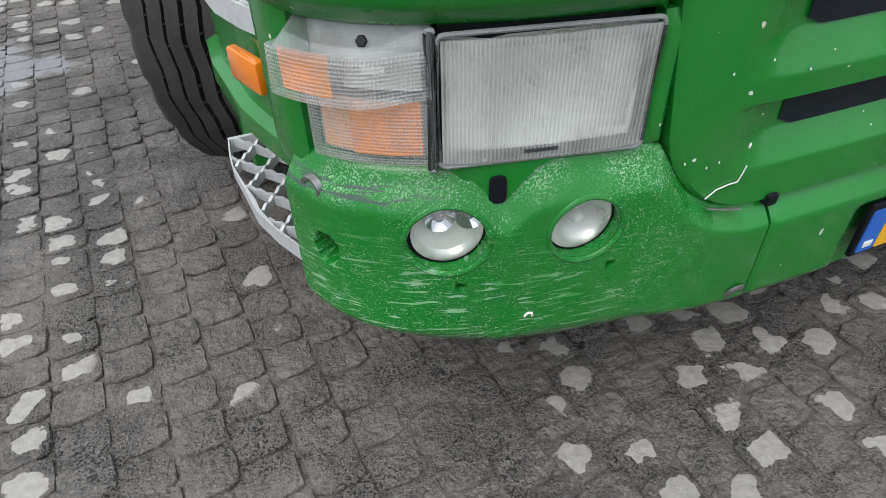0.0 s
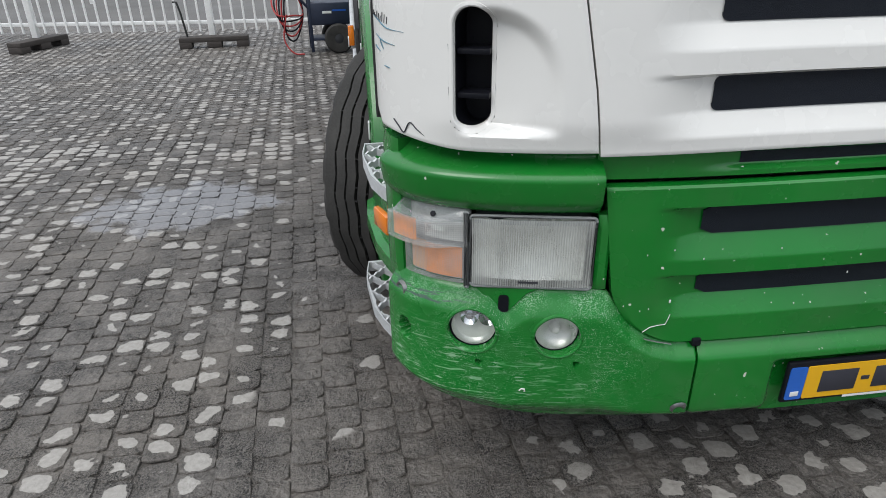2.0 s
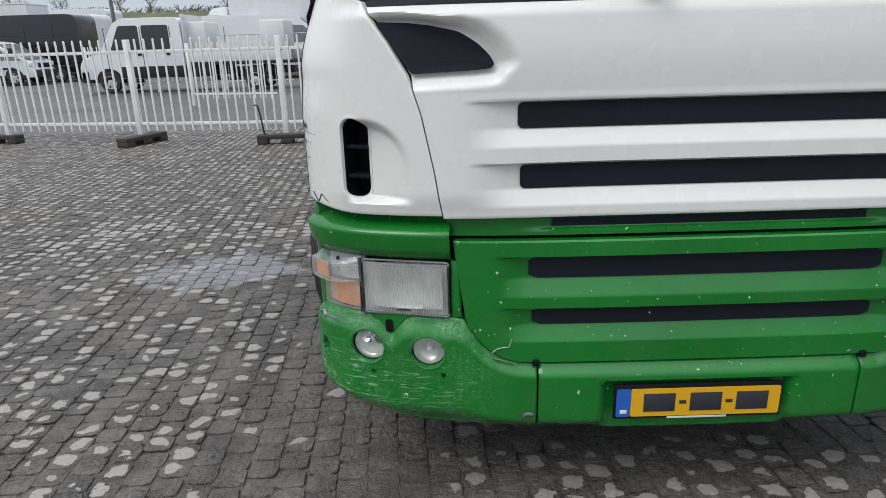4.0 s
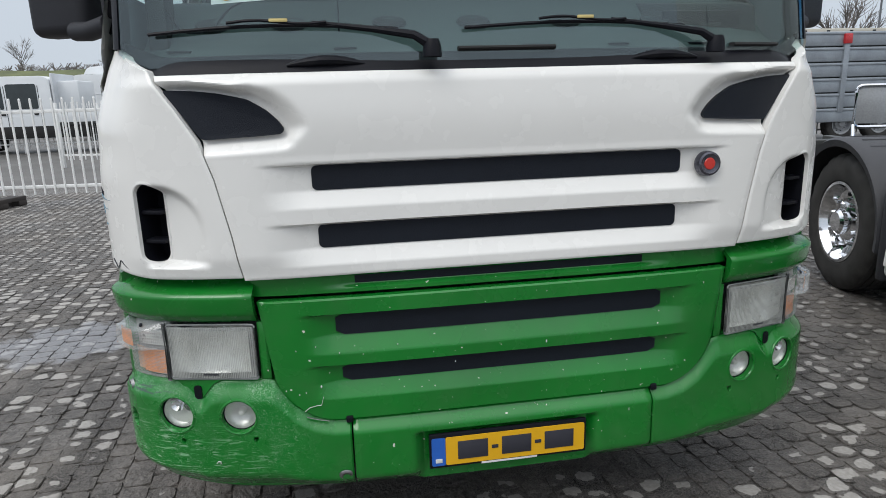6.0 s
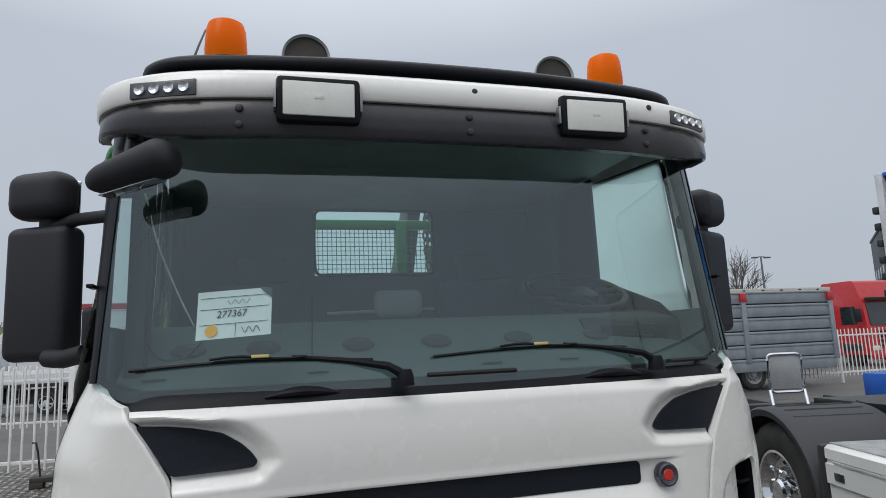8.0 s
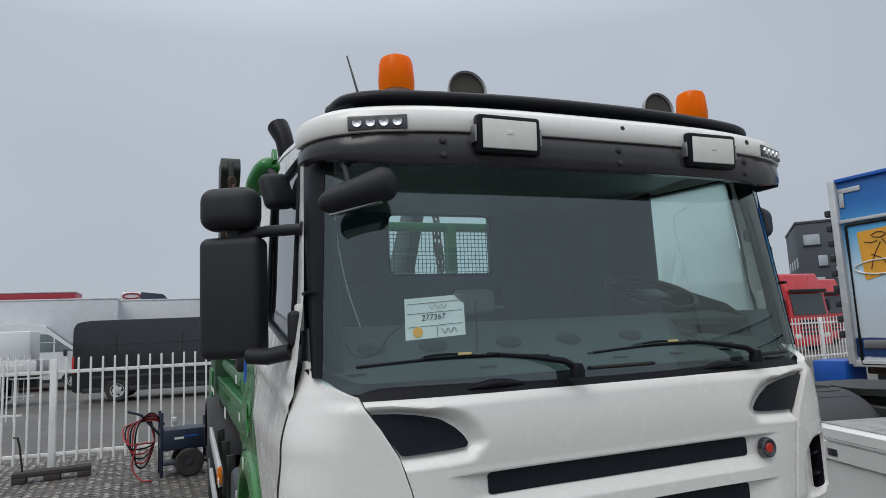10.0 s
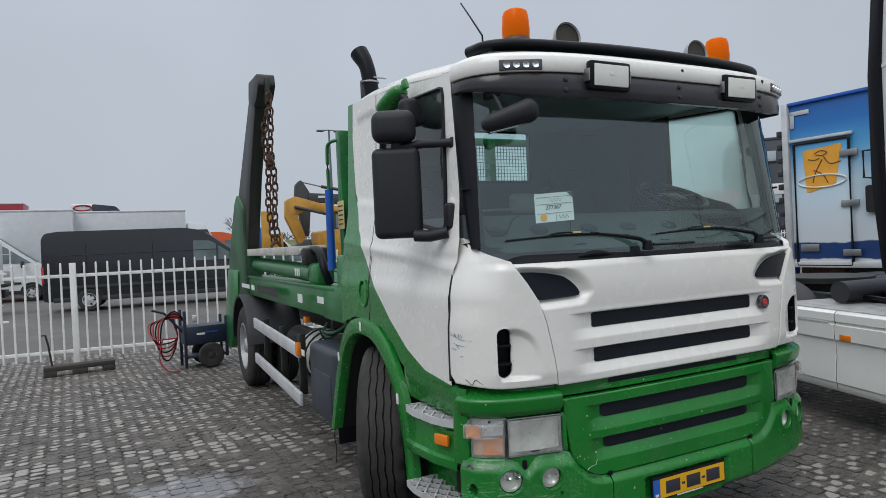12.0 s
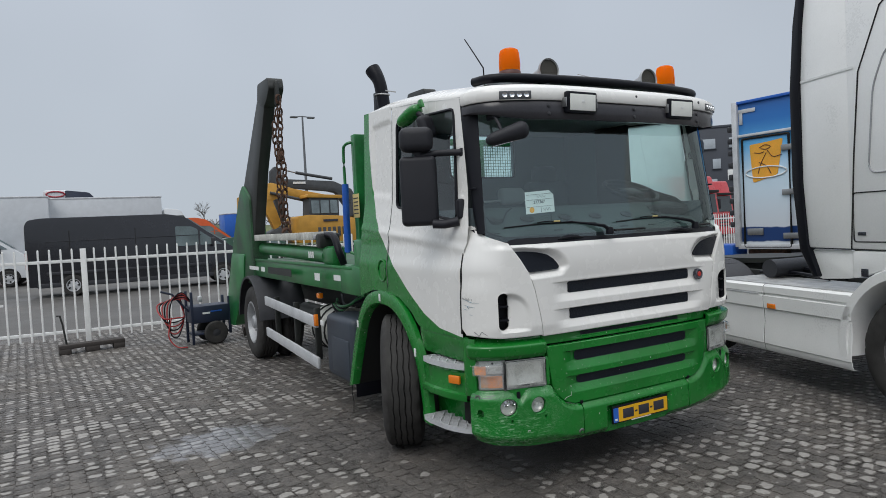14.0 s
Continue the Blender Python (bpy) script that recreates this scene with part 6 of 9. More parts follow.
STEER = -27
wheel_at(axle(-1, -1.080, 1.530, 0.525, STEER), 0.53, 0.31, truck, M["alu_paint"])
wheel_at(axle(1, 1.045, 1.56, 0.52, STEER), 0.525, 0.31, truck, M["alu_paint"])
for sg in (-1, 1):
    wheel_at(axle(sg, sg * 1.06, 6.10, 0.515), 0.515, 0.28, truck, M["alu_paint"], dish=0.13)
    wheel_at(axle(sg, sg * 0.74, 6.10, 0.515), 0.515, 0.28, truck, M["alu_paint"], dish=0.02)
part("front_axle", bx((0, 1.56, 0.5), (1.7, 0.14, 0.14), 0.03), M["dark"], truck)
part("rear_axle", cy((-0.7, 6.1, 0.515), (0.7, 6.1, 0.515), 0.13), M["dark"], truck)
part("engine_block", bx((0, 1.35, 0.85), (0.9, 1.2, 0.75), 0.05), M["dark"], truck)
for sg in (-1, 1):
    part("chassis_rail", bx((sg * 0.40, 4.3, 0.90), (0.09, 5.6, 0.28), 0.008), M["arm_dark"], truck)
    # rear mudguard
    bm = bmesh.new()
    rows = []
    for k in range(25):
        t = radians(8 + 168 * k / 24)
        y, z = 6.10 - 0.66 * math.cos(t), 0.515 + 0.66 * math.sin(t)
        q = Vector((0, math.cos(t), -math.sin(t)))
        rows.append([bm.verts.new((sg * x, y + q.y * d, z + q.z * d)) for x, d in ((1.22, 0.03), (1.225, 0.0), (1.20, -0.008), (0.62, -0.008), (0.62, 0.01))])
    for a, b in zip(rows, rows[1:]):
        for k in range(4):
            bm.faces.new((a[k], b[k], b[k + 1], a[k + 1]))
    part("rear_mudguard", bm, M["grey_plastic"], truck, "dark grey plastic rear mudguard")
    # side guard rails
    for z0, z1 in ((0.90, 0.835), (0.495, 0.415)):
        bm = bmesh.new()
        for y0, y1, za, zb in ((5.18, 3.10, z0, z1),):
            m = Matrix.Translation((sg * 1.20, (y0 + y1) / 2, (za + zb) / 2)) @ Matrix.Rotation(math.atan2(za - zb, y0 - y1), 4, "X")
            box(bm, (0, 0, 0), (0.03, y0 - y1, 0.115), 0.008, m)
        g = part("side_guard", bm, M["alu"], truck, "scratched aluminium side guard rail")
    for y in (3.35, 4.1, 4.95):
        part("guard_bracket", bx((sg * 1.12, y, 0.68), (0.06, 0.05, 0.55), 0.006), M["arm_dark"], truck)
    part("front_post_cap", bx((sg * 1.21, 3.10, 0.86), (0.035, 0.05, 0.12), 0.006), M["amber"], truck)
# plastic locker, drum and tanks on the near side
lk = part("plastic_locker", box(bmesh.new(), (-1.05, 2.66, 0.625), (0.34, 0.72, 0.62), 0.06, None, 4), M["box_grey"], truck, "dark blue-grey plastic locker behind the front wheel")
part("locker_lid", box(bmesh.new(), (-1.222, 2.60, 0.56), (0.02, 0.46, 0.34), 0.01), M["box_grey"], lk)
part("locker_sticker", bx((-1.226, 2.86, 0.86), (0.006, 0.09, 0.05), 0.001), M["white_flat"], lk)
part("white_drum", cy((-0.80, 3.25, 0.68), (-0.80, 3.85, 0.68), 0.25, 28), M["tank_white"], truck, "dusty white tank under the frame")
for y in (3.35, 3.55, 3.75):
    part("tank_strap", tb([(-0.80 + 0.254 * math.cos(t), y, 0.68 + 0.254 * math.sin(t)) for t in [k * math.pi / 14 for k in range(28)]], 0.012, 6, True), M["dark"], truck)
part("air_tank", cy((-0.78, 4.2, 0.72), (-0.78, 4.9, 0.72), 0.14, 20), M["arm_dark"], truck)
for k in range(5):
    part("air_hose", tb(curve_pts([(-0.75, 2.75 + 0.06 * k, 1.12), (-0.92, 2.9 + 0.08 * k, 1.02 - 0.03 * k), (-0.95, 3.15 + 0.05 * k, 0.98), (-0.85, 3.5, 1.05 - 0.04 * k)], 16), 0.014, 7), M["green_body"] if k % 2 else M["black"], truck)
part("work_light", bx((-1.02, 3.55, 1.06), (0.05, 0.09, 0.06), 0.01), M["amber"], truck)

# lifting body -------------------------------------------------------------------
body = part("loader_frame", bx((0, 4.55, 1.24), (1.5, 4.9, 0.20), 0.015), M["green_body"], truck, "green steel loader frame")
for sg in (-1, 1):
    part("side_beam", bx((sg * 1.02, 4.42, 1.285), (0.30, 4.35, 0.235), 0.02), M["green_body"], body)
    part("beam_lip", bx((sg * 1.165, 4.45, 1.405), (0.035, 4.3, 0.03), 0.006), M["green_body"], body)
    part("front_bracket", pr([(2.05, 1.16), (2.62, 1.16), (2.62, 1.40), (2.30, 1.44), (2.05, 1.40)], "x", sg * 0.86, sg * 1.18, 0.012), M["green_body"], body)
    # writing on the beam, too small or private to spell out
    for y0, w, h, mt in ((2.66, 0.32, 0.055, "white_flat"), (3.10, 0.16, 0.075, "white_flat"), (4.55, 1.05, 0.085, "arm_dark"), (5.35, 0.20, 0.06, "white_flat"), (5.85, 0.55, 0.05, "white_flat")):
        part("marking_bar", bx((sg * 1.1735, y0, 1.30), (0.002, w, h)), M[mt], body)
    # hydraulic cylinder lying on the beam, and the ribbed rest over it
    part("tilt_cylinder", cy((sg * 0.98, 3.25, 1.50), (sg * 0.98, 6.0, 1.56), 0.085, 24), M["green_body"], body)
    for k in range(3):
        part("cylinder_mark", bx((sg * 1.066, 3.55 + 0.07 * k, 1.51), (0.003, 0.045, 0.07), 0.001), M["white_flat"], body)
    part("cylinder_eye", bx((sg * 0.98, 3.12, 1.50), (0.16, 0.3, 0.20), 0.04), M["green_body"], body)
    rest = part("ribbed_rest", bx((sg * 0.98, 4.7, 1.70), (0.24, 2.7, 0.05), 0.012), M["alu_paint"], body, "grey ribbed rubbing rest")
    bm = bmesh.new()
    for k in range(44):
        box(bm, (sg * 0.98, 3.42 + 0.06 * k, 1.715), (0.26, 0.03, 0.085), 0.006)
    part("rest_ribs", bm, M["tank_white"], rest)
    part("rest_foot", bx((sg * 0.98, 3.30, 1.66), (0.22, 0.14, 0.16), 0.03), M["arm_dark"], body)
    part("hydraulic_hose", tb(curve_pts([(sg * 1.0, 3.3, 1.72), (sg * 1.02, 3.0, 1.70), (sg * 1.02, 2.86, 1.55), (sg * 0.98, 2.86, 1.42)], 20), 0.035, 10), M["black"], body)
    # lifting arm: a green foot plate and a dark upper boom
    arm = part("lifting_arm", pr(rounded([(6.05, 1.05), (7.35, 1.05), (7.48, 1.58), (6.72, 2.40), (6.50, 2.50), (6.12, 2.30), (6.10, 1.75)], 0.06, 4), "x", sg * 0.93, sg * 1.13, 0.02), M["arm"], truck, "green lifting arm with a dark worn boom")
    part("boom", pr([(6.05, 1.72), (6.55, 1.80), (6.62, 2.42), (5.46, 3.54), (5.02, 3.52), (5.62, 2.62)], "x", sg * 0.96, sg * 1.10, 0.02), M["arm_dark"], arm)
    part("boom_head", pr(rounded([(5.36, 3.50), (5.30, 3.72), (4.78, 3.70), (4.74, 3.56), (4.88, 3.44), (5.05, 3.38)], 0.04, 3), "x", sg * 0.94, sg * 1.12, 0.015), M["arm_dark"], arm)
    part("chain_hook", bx((sg * 1.03, 4.74, 3.50), (0.05, 0.09, 0.30), 0.02), M["arm_dark"], arm)
    part("tail_panel", pr(rounded([(6.75, 0.95), (7.55, 0.30), (8.15, 0.26), (7.95, 0.80), (7.45, 1.48), (6.55, 1.48)], 0.05, 3), "x", sg * 0.98, sg * 1.15, 0.012), M["green_body"], body)
part("tail_beam", bx((0, 7.4, 0.95), (2.1, 0.18, 0.3), 0.02), M["green_body"], body)
part("skip_floor", bx((0, 4.7, 1.36), (1.4, 4.0, 0.04), 0.005), M["arm"], body)
# headboard behind the cab with wire mesh
for x in (-0.99, -0.62, 0.30, 0.99):
    w = 0.17 if abs(x) > 0.9 else 0.07
    part("headboard_post", bx((x, 2.38 if abs(x) > 0.9 else 2.36, 1.98 if abs(x) > 0.9 else 1.95), (w, 0.09, 1.32), 0.01), M["green_body"], body)
part("headboard_rail", bx((0, 2.36, 2.585), (1.9, 0.07, 0.06), 0.008), M["green_body"], body)
part("headboard_rail", bx((0, 2.36, 1.75), (1.9, 0.07, 0.5), 0.008), M["green_body"], body)
bm = bmesh.new()
for k in range(60):
    box(bm, (-0.9 + 1.8 * k / 59, 2.36, 2.28), (0.004, 0.004, 0.56))
for k in range(19):
    box(bm, (0, 2.364, 2.01 + 0.55 * k / 18), (1.8, 0.004, 0.004))
part("wire_mesh", bm, M["mesh_wire"], body, smooth=0)
part("warning_label", bx((-1.078, 2.36, 1.98), (0.004, 0.15, 0.22), 0.001), M["label"], body, "small yellow warning label with unreadable lines")
for k in range(5):
    part("label_line", bx((-1.081, 2.36, 2.05 - 0.035 * k), (0.002, 0.11, 0.010)), M["ink"], body)
part("blue_tube", cy((-1.13, 2.50, 1.55), (-1.13, 2.48, 2.19), 0.032, 16), M["blue"], body, "blue foam-covered grab tube")
part("grab_rail", tb(curve_pts([(-1.13, 2.48, 2.18), (-1.13, 2.48, 2.48), (-1.12, 2.46, 2.55), (-1.07, 2.42, 2.575), (-0.99, 2.38, 2.58)], 24), 0.014, 8), M["green_body"], body)
part("grab_rail", tb([(-1.13, 2.50, 1.56), (-1.08, 2.44, 1.53), (-1.0, 2.38, 1.53)], 0.014, 8), M["green_body"], body)
part("rear_lower_panel", bx((-0.95, 2.15, 1.42), (0.42, 0.30, 0.50), 0.03), M["green_body"], body)
# exhaust stack
ex = part("exhaust_pipe", tb(curve_pts([(-0.92, 1.97, 2.2), (-0.92, 1.97, 2.75), (-0.93, 1.975, 2.92), (-0.945, 2.0, 3.06), (-0.975, 2.06, 3.17)], 28), lambda q: 0.056 + 0.012 * smoothstep(0.7, 1.0, q), 18), M["black"], truck, "black curved exhaust pipe")
part("exhaust_clamp", tb([(-0.930 + 0.062 * math.cos(t), 1.98 + 0.062 * math.sin(t), 2.93) for t in [k * math.pi / 10 for k in range(20)]], 0.007, 6, True), M["steel"], ex)
part("clamp_bolt", cy((-0.93, 1.93, 2.96), (-0.82, 1.93, 2.955), 0.006, 8), M["steel"], ex)
part("exhaust_shield", bx((-0.97, 2.02, 2.80), (0.01, 0.10, 0.32), 0.003), M["black"], ex)

# the lifting chains hang from the arms
link_me = None


def chain_at(sg):
    global link_me
    ch = thing("lifting_chain", "rusty steel lifting chain hanging from the arm", "chain", group="lifting chains")
    if link_me is None:
        ring = [(0.032 * math.cos(t), 0, 0.055 * math.sin(t)) for t in [k * math.pi / 8 for k in range(16)]]
        first = part("chain_link", tb(ring, 0.011, 6, True), M["rust"], ch)
        link_me = first.data
        bpy.data.objects.remove(first)
    for strand in range(2):
        for k in range(20):
            z = 3.42 - 0.083 * k
            o = new("chain_link", link_me)
            o.parent = ch
            bend = 0.012 * math.sin(k * 0.7 + strand)
            o.matrix_basis = Matrix.Translation((sg * (1.097 + 0.05 * strand * smoothstep(0, 5, k)) + bend, 4.70 + 0.05 * strand * smoothstep(0, 4, k) - 0.006 * k, z)) @ pose(0, 0, 0, 6 * math.sin(k * 1.3), 8 * math.sin(k), 90 * (k % 2) + 20)
    part("hook_block", bx((sg * 1.117, 4.68, 2.72), (0.07, 0.09, 0.13), 0.02), M["rust"], ch)
    part("hook", tb([(sg * 1.117 + 0.05 * math.sin(t), 4.58, 1.76 - 0.055 * math.cos(t)) for t in [k * 0.28 for k in range(-9, 16)]], 0.018, 8), M["rust"], ch)


chain_at(-1)
chain_at(1)

# ---------- ground ----------
def ground_mat(name, base, light, scale, patch, rough, pits=220.0):
    m, n, l, b = nodes_of(name)
    co = n.new("ShaderNodeTexCoord")
    def tex(s, d=5):
        t = n.new("ShaderNodeTexNoise")
        t.inputs["Scale"].default_value, t.inputs["Detail"].default_value = s, d
        l.new(co.outputs["Object"], t.inputs["Vector"])
        return t.outputs["Fac"]
    def rng(v, a, c, lo=0.0, hi=1.0):
        r = n.new("ShaderNodeMapRange")
        for k, q in zip(("From Min", "From Max", "To Min", "To Max"), (a, c, lo, hi)):
            r.inputs[k].default_value = q
        l.new(v, r.inputs["Value"])
        return r.outputs[0]
    def mix(f, a, c):
        q = n.new("ShaderNodeMix")
        q.data_type = "RGBA"
        for k, v in ((0, f), (6, a), (7, c)):
            if isinstance(v, tuple):
                q.inputs[k].default_value = (*v, 1)
            else:
                l.new(v, q.inputs[k])
        return q.outputs[2]
    c = mix(rng(tex(scale), 0.35, 0.65), base, light)
    c = mix(rng(tex(patch, 3), 0.45, 0.7, 0.0, 0.6), c, tuple(v * 0.6 for v in base))
    c = mix(rng(tex(pits, 2), 0.3, 0.7, 0.0, 0.5), c, tuple(v * 1.5 for v in light))
    l.new(c, b.inputs["Base Color"])
    l.new(rng(tex(patch * 1.7, 4), 0.35, 0.65, rough - 0.25, rough + 0.15), b.inputs["Roughness"])
    bp = n.new("ShaderNodeBump")
    bp.inputs["Strength"].default_value, bp.inputs["Distance"].default_value = 0.5, 0.01
    l.new(tex(pits * 0.5, 4), bp.inputs["Height"])
    l.new(bp.outputs[0], b.inputs["Normal"])
    return m


M["joint"] = ground_mat("dirt_joints", (0.045, 0.038, 0.032), (0.095, 0.083, 0.072), 9.0, 0.6, 0.6)
M["asphalt"] = ground_mat("grey_yard_surface", (0.060, 0.057, 0.053), (0.105, 0.100, 0.094), 0.35, 0.12, 0.65, 60.0)
M["grass"] = mat("dull_grass", (0.10, 0.115, 0.045), 0.9, var=0.5, scale=0.35, fine=9, bump=0.6, tint=(0.06, 0.07, 0.03))

bm = bmesh.new()
bmesh.ops.create_grid(bm, x_segments=60, y_segments=60, size=900)
tagged(part("ground", bm, M["asphalt"], smooth=0), "grey worn yard ground reaching to the horizon", "ground", kind="structure").location = (0, 0, -0.022)
def dirt_height(x, y):
    """Dirt fills the joints unevenly and smears over the blocks here and there."""
    return -0.0074 + 0.0062 * noise.noise((x * 3.1, y * 3.1, 0.3)) + 0.0045 * noise.noise((x * 13, y * 13, 2.0)) + 0.003 * noise.noise((x * 41, y * 41, 5.0))


bm = bmesh.new()
for x0, x1, y0, y1, step in ((-4.2, 2.4, -1.2, 4.2, 0.022), (-16, -4.2, -6, 12, 0.6), (2.4, 14, -6, 12, 0.6), (-4.2, 2.4, 4.2, 12, 0.3), (-4.2, 2.4, -6, -1.2, 0.3)):
    nx, ny = round((x1 - x0) / step), round((y1 - y0) / step)
    g = [[bm.verts.new((x0 + (x1 - x0) * i / nx, y0 + (y1 - y0) * j / ny, dirt_height(x0 + (x1 - x0) * i / nx, y0 + (y1 - y0) * j / ny) if step < 0.1 else -0.0065)) for j in range(ny + 1)] for i in range(nx + 1)]
    for i in range(nx):
        for j in range(ny):
            bm.faces.new((g[i][j], g[i + 1][j], g[i + 1][j + 1], g[i][j + 1]))
tagged(part("paving_bed", bm, M["joint"]), "dark dirty bed between paving blocks", "ground", kind="structure")

# the loader behind the cab is a little wider than the cab
for ob in truck.children_recursive:
    if min(v.co.y for v in ob.data.vertices) > 2.75:
        for v in ob.data.vertices:
            v.co.x *= 1.065

# ---------- fence ----------
M["fence"] = mat("white_fence_paint", (0.78, 0.78, 0.76), 0.45, var=0.12, scale=3, fine=50)
M["fence_foot"] = mat("recycled_plastic_block", (0.045, 0.038, 0.034), 0.8, var=0.3, scale=12, fine=90, bump=0.5)
PICK = bpy.data.meshes.new("picket")
pbm = bmesh.new()
box(pbm, (0, 0, 0.935), (0.028, 0.028, 1.47), 0.006, None, 2)
bmesh.ops.create_cone(pbm, cap_ends=True, segments=4, radius1=0.0185, radius2=0.008, depth=0.018, matrix=Matrix.Translation((0, 0, 1.679)) @ Matrix.Rotation(radians(45), 4, "Z"))
pbm.to_mesh(PICK)
pbm.free()
PICK.materials.append(M["fence"])


def fence(label, panels):
    """A run of panels, each a pose and a number of pickets. Posts, rails and pickets are its parts."""
    f = thing("picket_fence", label, "fence")
    for m, n in panels:
        w = 0.16 * n
        part("post", bx((0, 0, 0.84), (0.085, 0.085, 1.68), 0.006, m), M["fence"], f)
        for z in (0.325, 1.485):
            part("rail", bx((w / 2, 0, z), (w, 0.035, 0.05), 0.004, m), M["fence"], f)
        for k in range(1, n):
            o = new("picket", PICK)
            o.parent = f
            o.matrix_basis = m @ Matrix.Translation((0.16 * k, -0.02, 0))
    return f


RUN = [(pose(-3.31, 8.92, 0, 0, 0, -3), 16), (pose(-0.75, 8.79, 0, 0, 0, -2), 16), (pose(1.81, 8.70, 0, 0, 0, -2), 16)]
px, py = -3.31, 8.92
for turn in (-7, -10, -12, -12, -12):
    px, py = px - 2.56 * math.cos(radians(turn)), py - 2.56 * math.sin(radians(turn))
    RUN.append((pose(px, py, 0, 0, 0, turn), 16))
fence("white metal picket fence standing on plastic blocks", RUN)
fence("white metal picket fence far across the yard", [(pose(-13.9 + 2.56 * k, 23.3, -0.02), 16) for k in range(3)])
fence("white metal picket fence gate standing ajar", [(pose(-7.6, 16.6, -0.02, 0, 0, -14), 16)])
fence("white metal picket fence beside parked lorries", [(pose(9.5 + 2.56 * k, 14.6, -0.02), 16) for k in range(8)])


def foot(x, y, turn, bar):
    f = thing("ballast_block", "dark recycled plastic ballast block on the paving", "ballast block", pose(x, y, 0, 0, 0, turn), "ballast blocks")
    bm = bmesh.new()
    for c, s in (((0, 0, 0.115), (0.95, 0.22, 0.07)), ((-0.39, 0, 0.045), (0.17, 0.22, 0.09)), ((0.39, 0, 0.045), (0.17, 0.22, 0.09)), ((0, 0, 0.045), (0.20, 0.22, 0.09))):
        box(bm, c, s, 0.012)
    part("block", bm, M["fence_foot"], f)
    if bar:
        part("steel_bar", tb([(-0.36, 0.0, 0.14), (-0.40, 0.0, 0.48), (-0.43, 0.0, 0.62), (-0.48, 0.0, 0.62)], 0.014, 8), M["arm_dark"], f)


foot(-3.27, 8.78, 5, True)
foot(-5.80, 9.15, 72, False)
foot(-8.65, 9.70, -8, False)
foot(-0.75, 8.75, 80, False)

# ---------- jump-start cart by the fence ----------
M["cart"] = mat("dark_blue_cart_paint", (0.015, 0.022, 0.045), 0.45, var=0.2)
M["red_cable"] = mat("red_cable", (0.35, 0.03, 0.03), 0.5)
cart = thing("jump_start_cart", "dark blue jump-start cart with red and black cables by the fence", "cart", pose(-1.55, 8.06, 0, 0, 0, 6))
part("body", bx((0, 0, 0.50), (0.62, 0.40, 0.28), 0.02), M["cart"], cart)
part("shelf", bx((0, 0, 0.18), (0.60, 0.38, 0.03), 0.006), M["cart"], cart)
for x in (-0.3, 0.3):
    for y in (-0.18, 0.18):
        part("upright", bx((x, y, 0.45), (0.04, 0.04, 0.62 if x > 0 else 0.86), 0.004), M["cart"], cart)
for y in (-0.24, 0.24):
    wh = part("wheel", lathe(bmesh.new(), [(0.06, 0.03), (0.10, 0.035), (0.17, 0.03), (0.19, 0.012), (0.19, -0.012), (0.17, -0.03), (0.06, -0.03)], Matrix.Translation((0.05, y, 0.19)) @ Matrix.Rotation(radians(90), 4, "X"), 28), M["rubber"], cart)
    part("hub", lathe(bmesh.new(), [(0.0, 0.03), (0.05, 0.03), (0.09, 0.01), (0.09, -0.01), (0.0, -0.03)], Matrix.Translation((0.05, y, 0.19)) @ Matrix.Rotation(radians(90), 4, "X"), 20), M["grey_plastic"], wh)
part("marking", bx((-0.08, -0.202, 0.52), (0.12, 0.003, 0.03)), M["white_flat"], cart)
part("marking", bx((0.08, -0.202, 0.54), (0.18, 0.003, 0.02)), M["blue"], cart)
part("push_handle", tb([(-0.3, 0, 0.55), (-0.55, 0, 0.86), (-0.72, 0, 0.92)], 0.018, 8), M["cart"], cart)
for k in range(6):
    z = 0.88 - 0.02 * k
    part("cable", tb(curve_pts([(-0.25, 0.02 * k, 0.70), (-0.42, -0.05, z), (-0.60 - 0.03 * k, -0.08 + 0.04 * k, 0.70), (-0.62 - 0.02 * k, -0.08, 0.25 + 0.05 * k), (-0.50, -0.06, 0.18 + 0.06 * k), (-0.38, 0.0, 0.5), (-0.45, 0.02, z)], 42), 0.011, 7), M["red_cable"] if k % 2 else M["black"], cart)
part("cable", tb(curve_pts([(-0.6, -0.1, 0.5), (-0.66, -0.12, 0.2), (-0.56, -0.2, 0.03), (-0.42, -0.28, 0.015)], 24), 0.010, 7), M["red_cable"], cart)
part("clamp", bx((-0.12, 0, 0.74), (0.07, 0.05, 0.1), 0.015), M["alu"], cart)

# ---------- the white tractor unit alongside ----------
M["tractor_white"] = mat("white_lorry_paint", (0.84, 0.84, 0.82), 0.3, var=0.05, scale=2, bump=0.02, coat=0.4)
M["tread_plate"] = mat("dusty_tread_plate", (0.42, 0.42, 0.41), 0.5, 0.6, var=0.35, scale=9, fine=60, bump=0.6)
TR = pose(2.5, -0.03, 0, 0, 0, -15.7)
tractor = thing("tractor_unit", "white tractor unit with long side skirts and polished rear wheels", "truck", TR)
T = tractor
